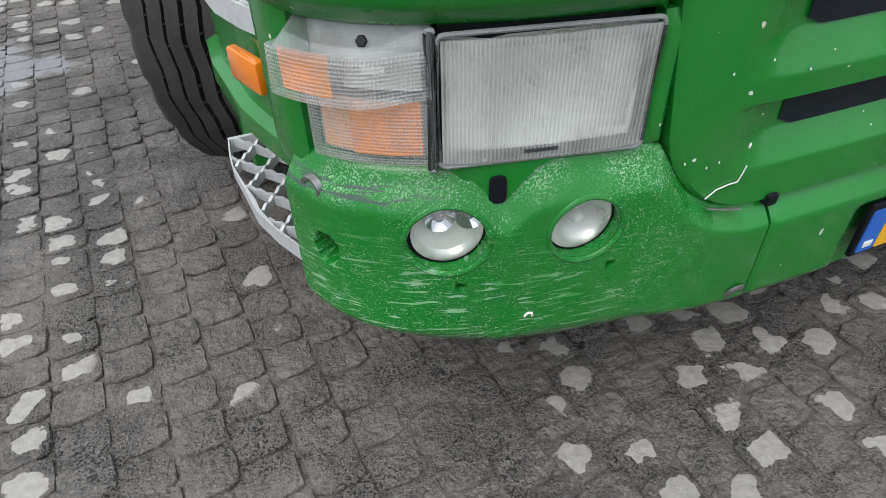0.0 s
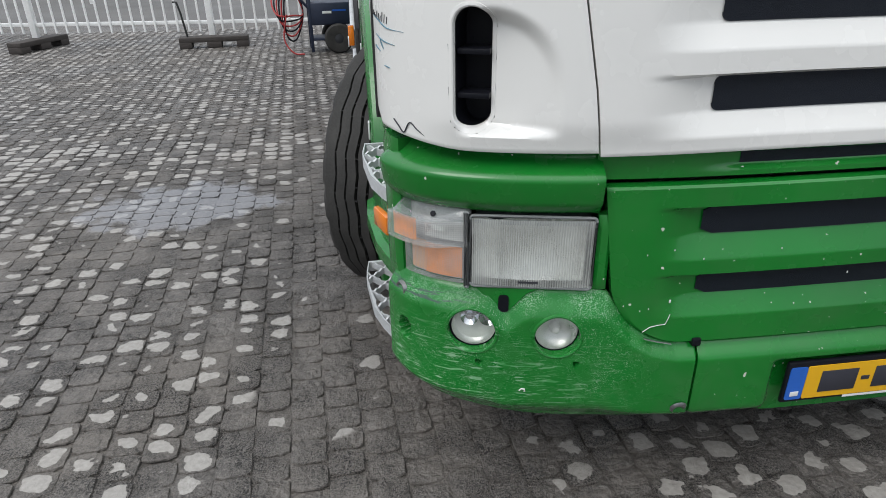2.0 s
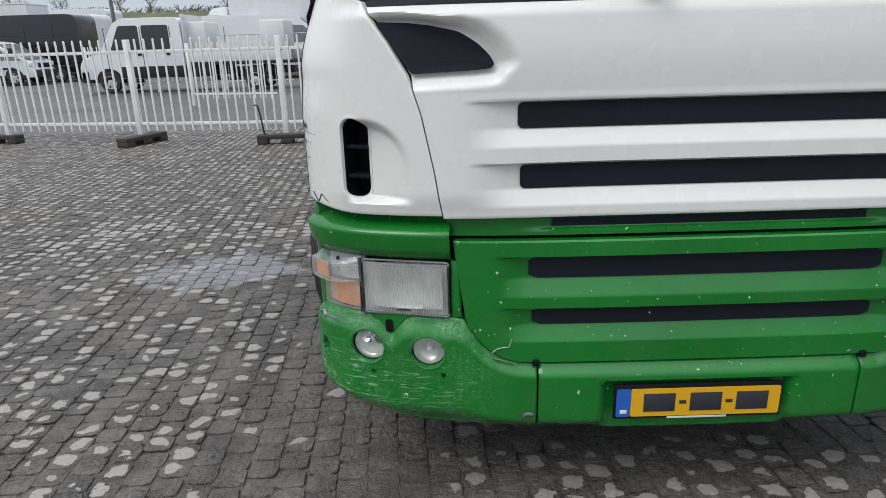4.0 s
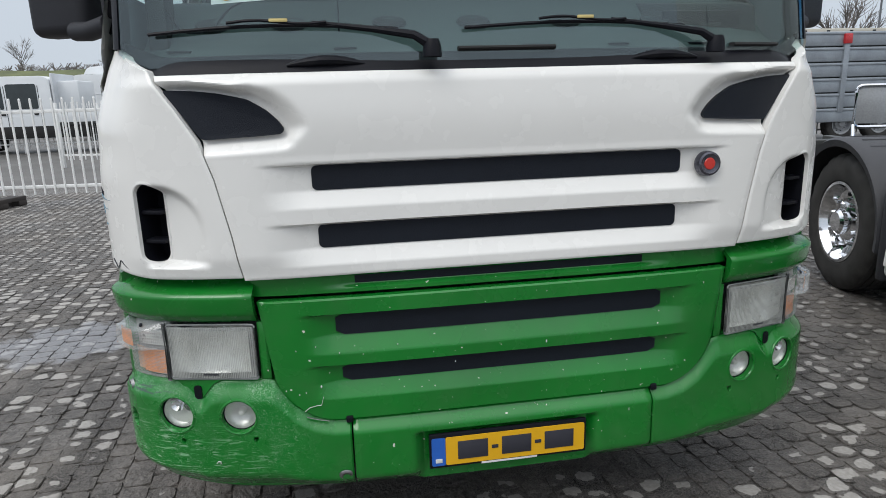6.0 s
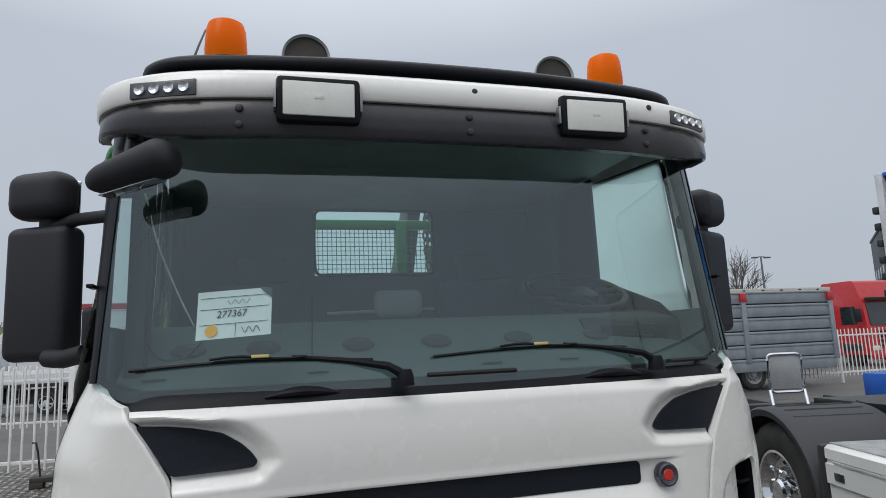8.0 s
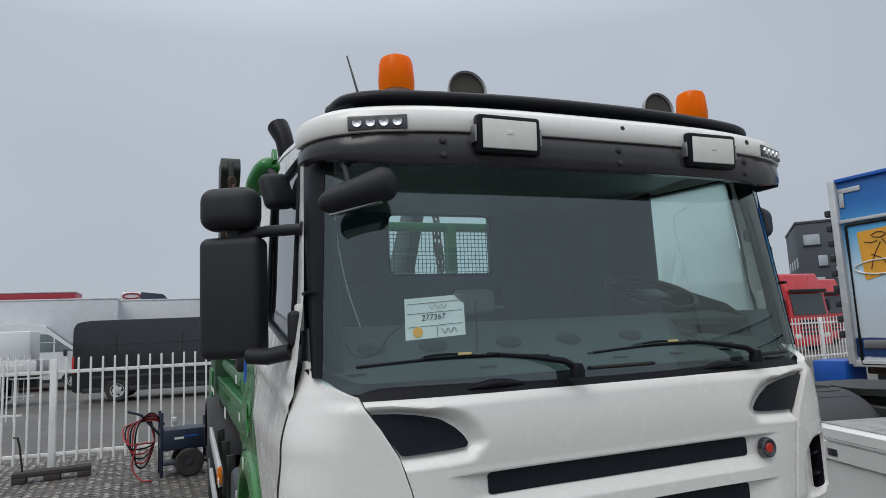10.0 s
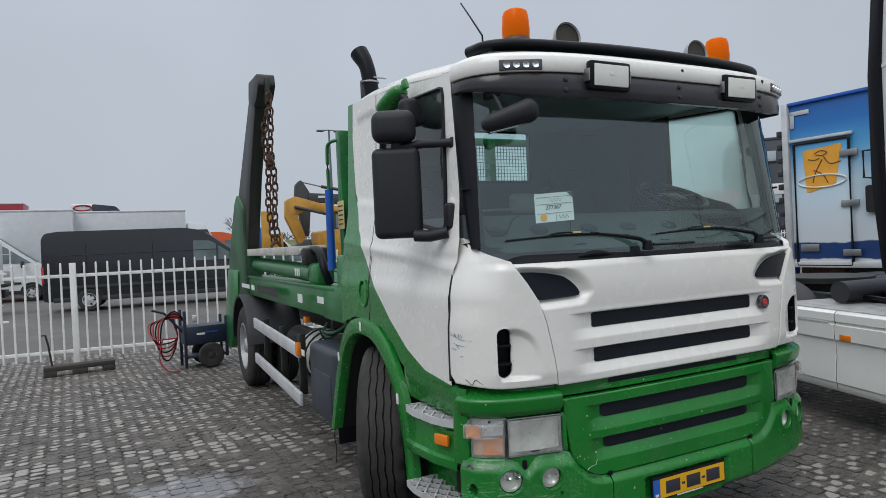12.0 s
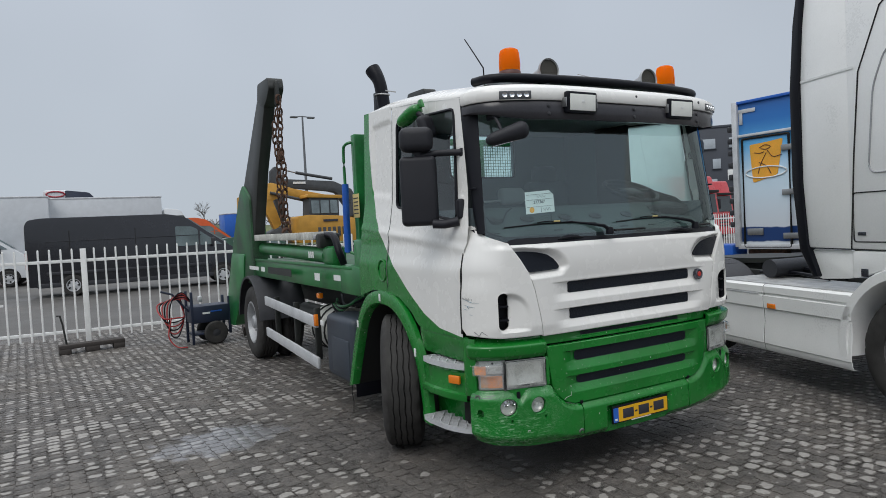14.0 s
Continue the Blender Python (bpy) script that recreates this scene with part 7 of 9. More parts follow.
# skirts in two lengths, with recessed lines
for y0, y1 in ((-0.06, 0.995), (1.003, 1.75)):
    bm = bmesh.new()
    rows = []
    for y in (y0, y0 + 0.006, y1 - 0.006, y1):
        e = 0.006 if y in (y0, y1) else 0.0
        prof = [(0.10, 0.985), (0.03, 0.985), (0.006, 0.965), (0.004, 0.90), (0.016, 0.895), (0.016, 0.875), (0.0, 0.868), (0.0, 0.745), (0.014, 0.735), (0.018, 0.60), (0.006, 0.50), (0.0, 0.40), (0.0, 0.378), (0.010, 0.370), (0.012, 0.33), (0.03, 0.30), (0.10, 0.29)]
        rows.append([bm.verts.new((x + e, y, z)) for x, z in prof])
    for a, b in zip(rows, rows[1:]):
        for k in range(len(a) - 1):
            bm.faces.new((a[k], b[k], b[k + 1], a[k + 1]))
    part("side_skirt", bm, M["tractor_white"], T)
part("skirt_top", bx((0.36, 0.85, 0.985), (0.60, 1.85, 0.02), 0.004), M["tread_plate"], T)
part("side_marker", bx((0.0, 0.878, 0.770), (0.012, 0.115, 0.05), 0.004), M["amber"], T)
part("skirt_badge", bx((0.0, 1.60, 0.80), (0.012, 0.10, 0.05), 0.004), M["badge"], T)
part("skirt_trim", bx((-0.001, 1.35, 0.885), (0.008, 0.6, 0.018), 0.003), M["alu"], T)
# cab: side wall with rear fairing, door and arch
bm = bmesh.new()
prism(bm, [(-1.9, 1.30), (0.05, 1.36), (0.05, 3.9), (-1.5, 3.9), (-1.9, 2.6)], "x", 0.13, 2.37, 0.02)
part("cab", bm, M["tractor_white"], T)
fair = part("rear_fairing", pr([(0.03, 1.36), (0.52, 1.37), (0.56, 2.0), (0.56, 3.0), (0.48, 3.9), (0.03, 3.9)], "x", 0.128, 0.17, 0.012), M["tractor_white"], T)
part("rear_fairing", pr([(0.03, 1.36), (0.52, 1.37), (0.56, 2.0), (0.56, 3.0), (0.48, 3.9), (0.03, 3.9)], "x", 2.33, 2.372, 0.012), M["tractor_white"], T)
part("fairing_foot", pr(rounded([(0.03, 1.10), (0.42, 1.07), (0.50, 1.355), (0.03, 1.355)], 0.05, 4), "x", 0.15, 0.19, 0.012), M["tractor_white"], T)
part("fairing_edge", pr([(0.44, 1.08), (0.60, 1.36), (0.668, 2.0), (0.668, 2.9), (0.61, 3.5), (0.52, 3.95), (0.44, 3.95), (0.52, 3.4), (0.555, 2.9), (0.555, 2.0), (0.50, 1.40), (0.38, 1.1)], "x", 0.10, 0.185, 0.015), M["black"], T)
part("pale_stripe", bx((0.124, 0.3, 2.95), (0.004, 0.66, 0.022)), M["white_flat"], T)
part("cab_seam", tb([(0.130, 0.03, 1.36), (0.128, -0.02, 2.2), (0.128, -0.08, 2.9), (0.128, -0.30, 3.4), (0.128, -0.6, 3.6)], 0.007, 6), M["dark"], T)
part("cab_seam", tb([(0.130, 0.55, 1.365), (0.130, -0.5, 1.36), (0.130, -1.2, 1.36)], 0.006, 6), M["dark"], T)
part("locker_lid", tb([(0.128, y, z) for y, z in rounded([(-0.75, 1.43), (0.0, 1.43), (0.0, 1.86), (-0.75, 1.86)], 0.03, 4)], 0.006, 6, True), M["dark"], T)
part("door_panel", tb([(0.128, y, z) for y, z in rounded([(-1.5, 2.02), (-0.16, 2.02), (-0.22, 2.75), (-0.35, 3.05), (-1.5, 3.05)], 0.1, 5)], 0.008, 6, True), M["alu_paint"], T)
part("small_badge", bx((0.126, -0.08, 1.50), (0.006, 0.08, 0.03), 0.002), M["badge"], T)
part("cab_badge", bx((0.126, -0.10, 1.16), (0.006, 0.07, 0.07), 0.002), M["badge"], T)
part("lower_cab", pr(rounded([(-1.9, 1.0), (-0.62, 1.30), (0.02, 1.10), (0.02, 1.35), (-1.9, 1.35)], 0.03, 3), "x", 0.13, 0.20, 0.008), M["tractor_white"], T)
bm = bmesh.new()
rows = []
for k in range(21):
    t = radians(-12 + 150 * k / 20)
    y, z = -0.62 + 0.60 * math.cos(t), 0.55 + 0.60 * math.sin(t)
    rows.append([bm.verts.new((x, -0.62 + (0.60 + d) * math.cos(t), 0.55 + (0.60 + d) * math.sin(t))) for x, d in ((0.6, 0.0), (0.02, 0.0), (0.0, 0.012), (0.0, 0.085), (0.02, 0.10), (0.3, 0.10))])
for a, b in zip(rows, rows[1:]):
    for k in range(5):
        bm.faces.new((a[k], b[k], b[k + 1], a[k + 1]))
part("front_arch", bm, M["tractor_white"], T)
part("arch_inside", pr([(-1.3, 0.35), (-0.05, 0.35), (-0.05, 0.9), (-0.3, 1.15), (-0.9, 1.15), (-1.3, 0.9)], "x", 0.34, 0.5), M["dark"], T)
wheel_at(axle(-1, 0.22, -0.62, 0.51), 0.51, 0.34, T, M["chrome"], "chrome", "black tyre on a polished rim")
wheel_at(axle(-1, 0.20, 2.52, 0.515), 0.52, 0.30, T, M["chrome"], "chrome", "black tyre on a polished rim with chrome nuts", 0.30)
wheel_at(axle(-1, 0.52, 2.52, 0.515), 0.52, 0.28, T, M["chrome"], "chrome", "black tyre", 0.30)
wheel_at(axle(1, 2.30, 2.52, 0.515), 0.52, 0.30, T, M["chrome"], "chrome", "black tyre", 0.30)
# rear wing of dark ribbed plastic
for x0, x1 in ((0.0, 0.78), (1.72, 2.50)):
    bm = bmesh.new()
    rows = []
    for k in range(29):
        t = radians(-8 + 190 * k / 28)
        ca, sa = math.cos(t), math.sin(t)
        e = 0.66
        y, z = 2.52 + (-ca) * 0.66, 0.515 + sa * 0.62
        rows.append([bm.verts.new(p) for p in ((x0 + 0.012, y + ca * 0.05, z - sa * 0.05), (x0, y, z - 0.0), (x0 + 0.03, y - ca * 0.015, z + sa * 0.02), (x1, y - ca * 0.015, z + sa * 0.02), (x1, y, z - 0.01))])
    for a, b in zip(rows, rows[1:]):
        for k in range(4):
            bm.faces.new((a[k], b[k], b[k + 1], a[k + 1]))
    w = part("rear_wing", bm, M["grey_plastic"], T, "dark grey ribbed plastic wheel wing")
    for q in range(5):
        part("wing_rib", tb([(x0 + 0.1 + 0.6 * j / 4, 2.26 + 0.12 * q, 0.515 + 0.635 * math.sin(math.acos(max(-1, min(1, (-0.26 + 0.12 * q) / 0.66)))) + 0.004) for j in range(5)], 0.008, 6), M["grey_plastic"], w)
part("wing_front", bx((0.06, 1.80, 0.62), (0.12, 0.07, 0.72), 0.02), M["grey_plastic"], T)
for sx in (0.82, 1.68):
    part("chassis_rail", bx((sx, 2.4, 0.90), (0.09, 4.2, 0.26), 0.01), M["arm_dark"], T)
part("deck", bx((1.25, 1.0, 0.95), (2.1, 1.4, 0.04), 0.006), M["dark"], T)
for k in range(5):
    part("deck_pipe", tb(curve_pts([(0.55 + 0.22 * k, 0.7, 1.02), (0.6 + 0.22 * k, 1.2, 1.05 + 0.02 * (k % 2)), (0.62 + 0.2 * k, 1.75, 1.03)], 14), 0.03 if k % 2 else 0.018, 8), M["black"], T)
part("air_can", cy((0.4, 1.35, 1.10), (1.3, 1.45, 1.10), 0.10, 18), M["grey_plastic"], T)
fw = part("fifth_wheel", cy((1.25, 2.45, 1.10), (1.25, 2.45, 1.16), 0.46, 36), M["arm_dark"], T, "greasy black fifth wheel plate")
part("fifth_wheel_ramp", pr([(0.95, 2.8), (1.55, 2.8), (1.65, 3.3), (0.85, 3.3)], "z", 1.07, 1.13, 0.01), M["arm_dark"], fw)
part("fifth_wheel_stand", bx((1.25, 2.45, 1.02), (0.8, 0.3, 0.14), 0.02), M["arm_dark"], T)
rk = part("plate_rack", tb([(x, 3.60, z) for x, z in rounded([(0.62, 1.16), (0.95, 1.16), (0.95, 1.52), (0.62, 1.52)], 0.06, 4)], 0.014, 8, True), M["chrome"], T, "bright metal rear plate rack")
part("rack_plate", bx((0.785, 3.605, 1.35), (0.30, 0.006, 0.32), 0.002), M["alu_paint"], rk)
for x in (0.62, 0.95):
    part("rack_leg", tb([(x, 3.60, 1.18), (x - 0.03, 3.5, 1.0)], 0.014, 8), M["chrome"], rk)
part("tail_frame", bx((1.25, 3.7, 0.95), (2.2, 0.12, 0.2), 0.02), M["arm_dark"], T)

# ---------- blue box truck beyond the tractor ----------
def blue_side():
    m, n, l, b = nodes_of("blue_fading_to_white_panel")
    co = n.new("ShaderNodeTexCoord")
    sep = n.new("ShaderNodeSeparateXYZ")
    l.new(co.outputs["Object"], sep.inputs[0])
    mr = n.new("ShaderNodeMapRange")
    mr.inputs["From Min"].default_value, mr.inputs["From Max"].default_value = 1.1, 3.72
    l.new(sep.outputs["Z"], mr.inputs["Value"])
    nz = n.new("ShaderNodeTexNoise")
    nz.inputs["Scale"].default_value = 3.0
    l.new(co.outputs["Object"], nz.inputs["Vector"])
    ad = n.new("ShaderNodeMath")
    ad.operation = "MULTIPLY_ADD"
    ad.inputs[1].default_value = 0.03
    l.new(nz.outputs["Fac"], ad.inputs[0])
    l.new(mr.outputs[0], ad.inputs[2])
    r = n.new("ShaderNodeValToRGB")
    e = r.color_ramp.elements
    e[0].position, e[0].color = 0.0, (0.72, 0.75, 0.78, 1)
    e[1].position, e[1].color = 1.0, (0.01, 0.11, 0.38, 1)
    for p, c in ((0.045, (0.70, 0.74, 0.78)), (0.05, (0.02, 0.06, 0.20)), (0.145, (0.02, 0.06, 0.20)), (0.15, (0.70, 0.75, 0.80)), (0.50, (0.55, 0.70, 0.80)), (0.72, (0.08, 0.34, 0.62)), (0.88, (0.01, 0.14, 0.44))):
        q = e.new(p)
        q.color = (*c, 1)
    l.new(ad.outputs[0], r.inputs[0])
    l.new(r.outputs[0], b.inputs["Base Color"])
    b.inputs["Roughness"].default_value = 0.35
    return m


M["blue_side"] = blue_side()
M["orange_print"] = mat("orange_print", (0.85, 0.34, 0.03), 0.4, var=0.2, scale=3, tint=(0.8, 0.45, 0.05))
M["line_print"] = mat("brown_print", (0.10, 0.03, 0.02), 0.5)
bt = thing("blue_box_truck", "blue and white refrigerated box body truck with a side door", "truck", pose(7.30, 4.45, 0, 0, 0, 4))
B = bt
part("box_body", bx((1.28, -3.4, 2.41), (2.5, 6.8, 2.62), 0.02), M["blue_side"], B)
for y in (0.0, -6.8):
    part("corner_post", bx((0.01, y, 2.41), (0.10, 0.10, 2.66), 0.01), M["alu"], B)
part("bottom_rail", bx((0.01, -3.4, 1.09), (0.07, 6.8, 0.09), 0.008), M["alu"], B)
part("top_rail", bx((0.02, -3.4, 3.72), (0.07, 6.8, 0.05), 0.008), M["plate_blue"], B)
part("corner_tab", bx((0.02, -0.22, 3.56), (0.012, 0.32, 0.07), 0.004), M["alu"], B)
part("corner_tab", bx((0.02, -0.10, 3.45), (0.012, 0.07, 0.26), 0.004), M["alu"], B)
dr = part("side_door", bx((0.012, -0.555, 2.06), (0.03, 0.82, 1.96), 0.008), M["blue_side"], B)
part("door_gasket", tb([(-0.008, y, z) for y, z in rounded([(-0.98, 1.08), (-0.13, 1.08), (-0.13, 3.05), (-0.98, 3.05)], 0.03, 3)], 0.022, 6, True), M["dark"], dr)
part("drip_rail", bx((-0.01, -0.55, 3.11), (0.05, 0.98, 0.05), 0.008), M["alu"], B)
for z in (1.28, 2.04, 2.81):
    part("hinge", bx((-0.02, -0.98, z), (0.03, 0.26, 0.10), 0.006), M["steel"], dr)
part("latch", bx((-0.02, -0.34, 1.36), (0.03, 0.30, 0.12), 0.01), M["steel"], dr)
part("print_panel", pr(rounded([(-0.77, 2.36), (-0.32, 2.24), (-0.27, 2.93), (-0.62, 2.95), (-0.88, 2.98)], 0.04, 3), "x", -0.010, -0.004), M["orange_print"], dr, "orange printed patch with plain line shapes")
part("print_line", tb([(-0.014, -0.56 + 0.37 * math.cos(t), 2.42 + 0.10 * math.sin(t)) for t in [k * math.pi / 16 for k in range(32)]], 0.012, 5, True), M["white_flat"], dr)
for pts in (((-0.36, 2.78), (-0.46, 2.76), (-0.54, 2.78)), ((-0.46, 2.86), (-0.56, 2.90), (-0.66, 2.86), (-0.58, 2.82), (-0.48, 2.84)), ((-0.60, 2.80), (-0.70, 2.68), (-0.86, 2.70)), ((-0.58, 2.76), (-0.48, 2.58), (-0.42, 2.40)), ((-0.44, 2.60), (-0.58, 2.52), (-0.66, 2.38))):
    part("print_line", tb(curve_pts([(-0.014, y, z) for y, z in pts], 14), 0.0065, 5), M["line_print"], dr)
part("grab_handle", tb([(-0.02, -1.36, 2.80), (-0.05, -1.20, 2.80), (-0.05, -1.20, 2.40), (-0.02, -1.36, 2.38)], 0.02, 6), M["dark"], B)
part("dark_panel", pr(rounded([(-1.75, 1.86), (-1.20, 1.88), (-1.20, 2.28), (-1.75, 2.30)], 0.04, 3), "x", -0.03, 0.012), M["dark"], B)
part("chassis_beam", bx((1.28, -3.4, 0.90), (0.9, 7.2, 0.26), 0.02), M["arm_dark"], B)
part("underrun_lamp", bx((0.3, -0.4, 0.98), (0.2, 0.7, 0.10), 0.02), M["rust"], B)
for y in (-0.9, -6.0):
    wheel_at(axle(-1, 0.2, y - 0.6, 0.5), 0.5, 0.3, B, M["alu_paint"], name="wheel", label="black tyre")
part("locker_bin", bx((0.2, 0.35, 0.95), (0.5, 0.5, 0.35), 0.03), M["blue"], B)
part("end_gear", bx((0.05, 0.06, 2.3), (0.05, 0.05, 1.9), 0.01), M["arm_dark"], B)
for k in range(9):
    part("gear_step", bx((0.0, 0.10, 1.5 + 0.22 * k), (0.10, 0.08, 0.10), 0.02), M["grey_plastic"], B)

# ---------- dropside trailer ----------
M["dropside"] = mat("galvanised_boards", (0.30, 0.33, 0.36), 0.45, 0.4, var=0.2, scale=2.5, fine=30)
M["red_paint"] = mat("red_lorry_paint", (0.50, 0.025, 0.03), 0.3, var=0.12, coat=0.4)
ds = thing("dropside_trailer", "grey galvanised dropside trailer with red corner brackets", "trailer", pose(16.4, 14.0, 0, 0, 0, 0))
for k in range(6):
    part("side_board", bx((-4.75, 0.0, 0.72 + 0.40 * k), (9.5, 0.06, 0.37), 0.025), M["dropside"], ds)
    part("board_lip", bx((-4.75, -0.035, 0.86 + 0.40 * k), (9.5, 0.04, 0.06), 0.012), M["dropside"], ds)
part("back_wall", bx((-4.75, 0.08, 1.9), (9.5, 0.04, 1.9)), M["arm_dark"], ds)
for x in (0.0, -3.25, -6.5, -9.5):
    part("stake_post", bx((x, -0.03, 1.80), (0.16, 0.10, 2.0), 0.015), M["dropside"], ds)
    part("post_cap", bx((x, -0.06, 2.72), (0.22, 0.10, 0.26), 0.02), M["red_paint"], ds)
part("top_rail", bx((-4.6, 0.3, 2.93), (10.0, 0.08, 0.16), 0.01), M["label_pale"], ds)
for k in range(14):
    part("rail_hole", bx((-9.2 + 0.7 * k, 0.255, 2.93), (0.09, 0.02, 0.07)), M["dark"], ds)
part("bed", bx((-4.75, 1.2, 0.85), (9.5, 2.4, 0.2), 0.02), M["arm_dark"], ds)
for x in (-1.8, -3.0, -7.6):
    wheel_at(axle(-1, x, 0.25, 0.48, 90), 0.48, 0.3, ds, M["alu_paint"], label="black tyre")

# ---------- vehicles and machines in the yard beyond the fence ----------
M["van_black"] = mat("dark_van_paint", (0.010, 0.011, 0.016), 0.25, var=0.2, scale=1.5, bump=0, coat=0.5)
# pale_glass: dark vehicle glass with the sky's reflected brightness put into its colour
M["pale_glass"] = mat("sky_lit_vehicle_glass", (0.16, 0.20, 0.21), 0.08, var=0.5, scale=1.2, bump=0, coat=0.6, rvar=0.03)
M["van_white"] = mat("white_van_paint", (0.68, 0.70, 0.71), 0.35, var=0.06, scale=1.5, bump=0, coat=0.3)
M["yellow"] = mat("machine_yellow", (0.48, 0.25, 0.035), 0.5, var=0.25, scale=2)
M["machine_dark"] = mat("machine_dark_grey", (0.05, 0.055, 0.06), 0.6, var=0.3)
M["red_van"] = mat("red_panel", (0.33, 0.02, 0.035), 0.4, var=0.1)
M["orange_car"] = mat("orange_car_paint", (0.62, 0.10, 0.02), 0.35)
M["green_car"] = mat("dark_green_car_paint", (0.02, 0.07, 0.04), 0.3, coat=0.4)
M["curtain"] = mat("pale_box_panel", (0.56, 0.58, 0.60), 0.5, var=0.08)
M["bark"] = mat("bare_tree_bark", (0.14, 0.125, 0.115), 0.9, var=0.3)
M["block_wall"] = mat("dark_grey_cladding", (0.055, 0.062, 0.078), 0.6, var=0.12, scale=0.4)
M["block_glass"] = mat("pale_window_glass", (0.40, 0.44, 0.48), 0.2, var=0.25, scale=0.6, bump=0)
M["lamp_post"] = mat("galvanised_post", (0.16, 0.17, 0.18), 0.5, 0.4)


def road_wheel(x, y, r, w, parent, sgy=-1):
    """A car or van wheel whose axle lies along local y."""
    m = Matrix.Translation((x, y, r)) @ Matrix.Rotation(radians(90 if sgy < 0 else -90), 4, "X")
    wh = part("wheel", lathe(bmesh.new(), [(r * 0.62, w / 2 - 0.01), (r * 0.72, w / 2), (r * 0.94, w / 2 - 0.01), (r, w / 2 - 0.04), (r, -w / 2 + 0.04), (r * 0.9, -w / 2), (r * 0.6, -w / 2)], m, 28), M["rubber"], parent)
    part("rim", lathe(bmesh.new(), [(r * 0.64, w / 2 - 0.02), (r * 0.58, w / 2 - 0.015), (r * 0.52, w / 2 - 0.06), (r * 0.22, w / 2 - 0.03), (0, w / 2 - 0.025)], m, 24), M["alu"], wh)
    for k in range(5):
        mm = m @ Matrix.Rotation(2 * math.pi * k / 5, 4, "Z")
        part("rim_gap", bx((r * 0.42, 0, w / 2 - 0.035), (r * 0.2, r * 0.14, 0.02), 0.0, mm), M["dark"], wh)
    return wh


def van(m, L, H, W, paint, name="van", label="", side_windows=False):
    """A panel van, nose towards local +x, near side at local y = 0, its tail at x = 0."""
    v = thing(name, label, "van", m)
    hood = L * 0.80
    prof = [(0.0, 0.42), (0.02, H - 0.25), (0.12, H - 0.06), (0.5, H), (hood - 1.45, H), (hood - 0.85, H * 0.96), (hood, H * 0.72), (hood + 0.65, H * 0.55), (L - 0.3, H * 0.425), (L - 0.04, H * 0.34), (L, 0.6), (L - 0.05, 0.36), (0.1, 0.36)]
    part("body", pr(rounded(prof, 0.14, 4), "y", 0.0, W, 0.05, 3), paint, v)
    # windscreen and cab window
    part("windscreen", pr([(hood - 0.76, H * 0.925), (hood + 0.0, H * 0.725), (hood + 0.58, H * 0.572), (hood + 0.62, H * 0.585), (hood + 0.04, H * 0.738), (hood - 0.72, H * 0.94)], "y", 0.16, W - 0.16), M["pale_glass"], v)
    for ys, o in ((0.0, -1), (W, 1)):
        ya, yb = sorted((ys + 0.012 * o, ys - 0.02 * o))
        part("cab_window", pr(rounded([(hood - 1.17, H * 0.56), (hood - 0.40, H * 0.56), (hood - 0.40, H * 0.775), (hood - 0.62, H * 0.82), (hood - 1.17, H * 0.83)], 0.06, 3), "y", ya, yb), M["pale_glass"], v)
        part("quarter_window", pr(rounded([(hood - 0.34, H * 0.56), (hood + 0.42, H * 0.56), (hood - 0.06, H * 0.68), (hood - 0.34, H * 0.755)], 0.03, 3), "y", ya, yb), M["pale_glass"], v)
        for x0 in (hood - 1.11, hood - 2.49, 1.31):
            part("door_gap", bx((x0, ys + 0.004 * o, H * 0.52), (0.02, 0.01, H * 0.62)), M["dark"], v)
        part("side_moulding", bx((L * 0.44, ys + 0.02 * o, 0.80), (L * 0.72, 0.04, 0.10), 0.015), M["grey_plastic"], v)
        part("swage_line", bx((L * 0.42, ys + 0.006 * o, H * 0.70), (L * 0.68, 0.016, 0.03), 0.006), paint, v)
        part("sill", bx((L * 0.47, ys - 0.05 * o, 0.40), (L * 0.86, 0.12, 0.16), 0.02), M["grey_plastic"], v)
    part("bumper", box(bmesh.new(), (L - 0.06, W / 2, 0.55), (0.22, W - 0.05, 0.34), 0.06), M["grey_plastic"], v)
    for yh in (0.10, W - 0.10):
        part("headlamp", box(bmesh.new(), (L - 0.22, yh, 1.0), (0.30, 0.18, 0.22), 0.05), M["lamp_white"], v)
    part("front_grille", box(bmesh.new(), (L - 0.02, W / 2, 0.92), (0.08, W * 0.55, 0.22), 0.02), M["mesh_black"], v)
    part("tail_lamp", bx((0.03, 0.06, 1.25), (0.08, 0.14, 0.55), 0.02), M["red_badge"], v)
    for ym in (-0.20, W + 0.20):
        part("wing_mirror", box(bmesh.new(), (hood + 0.10, ym, 1.62), (0.14, 0.22, 0.30), 0.05), M["grey_plastic"], v)
    for x in (1.35, L - 1.05):
        for ya, yb in ((-0.006, 0.1), (W - 0.1, W + 0.006)):
            part("wheel_arch", pr([(x + 0.46 * math.cos(t), 0.36 + 0.46 * math.sin(t)) for t in [k * math.pi / 14 for k in range(15)]], "y", ya, yb), M["dark"], v)
        road_wheel(x, 0.06, 0.36, 0.24, v)
        road_wheel(x, W - 0.06, 0.36, 0.24, v, 1)
    return v


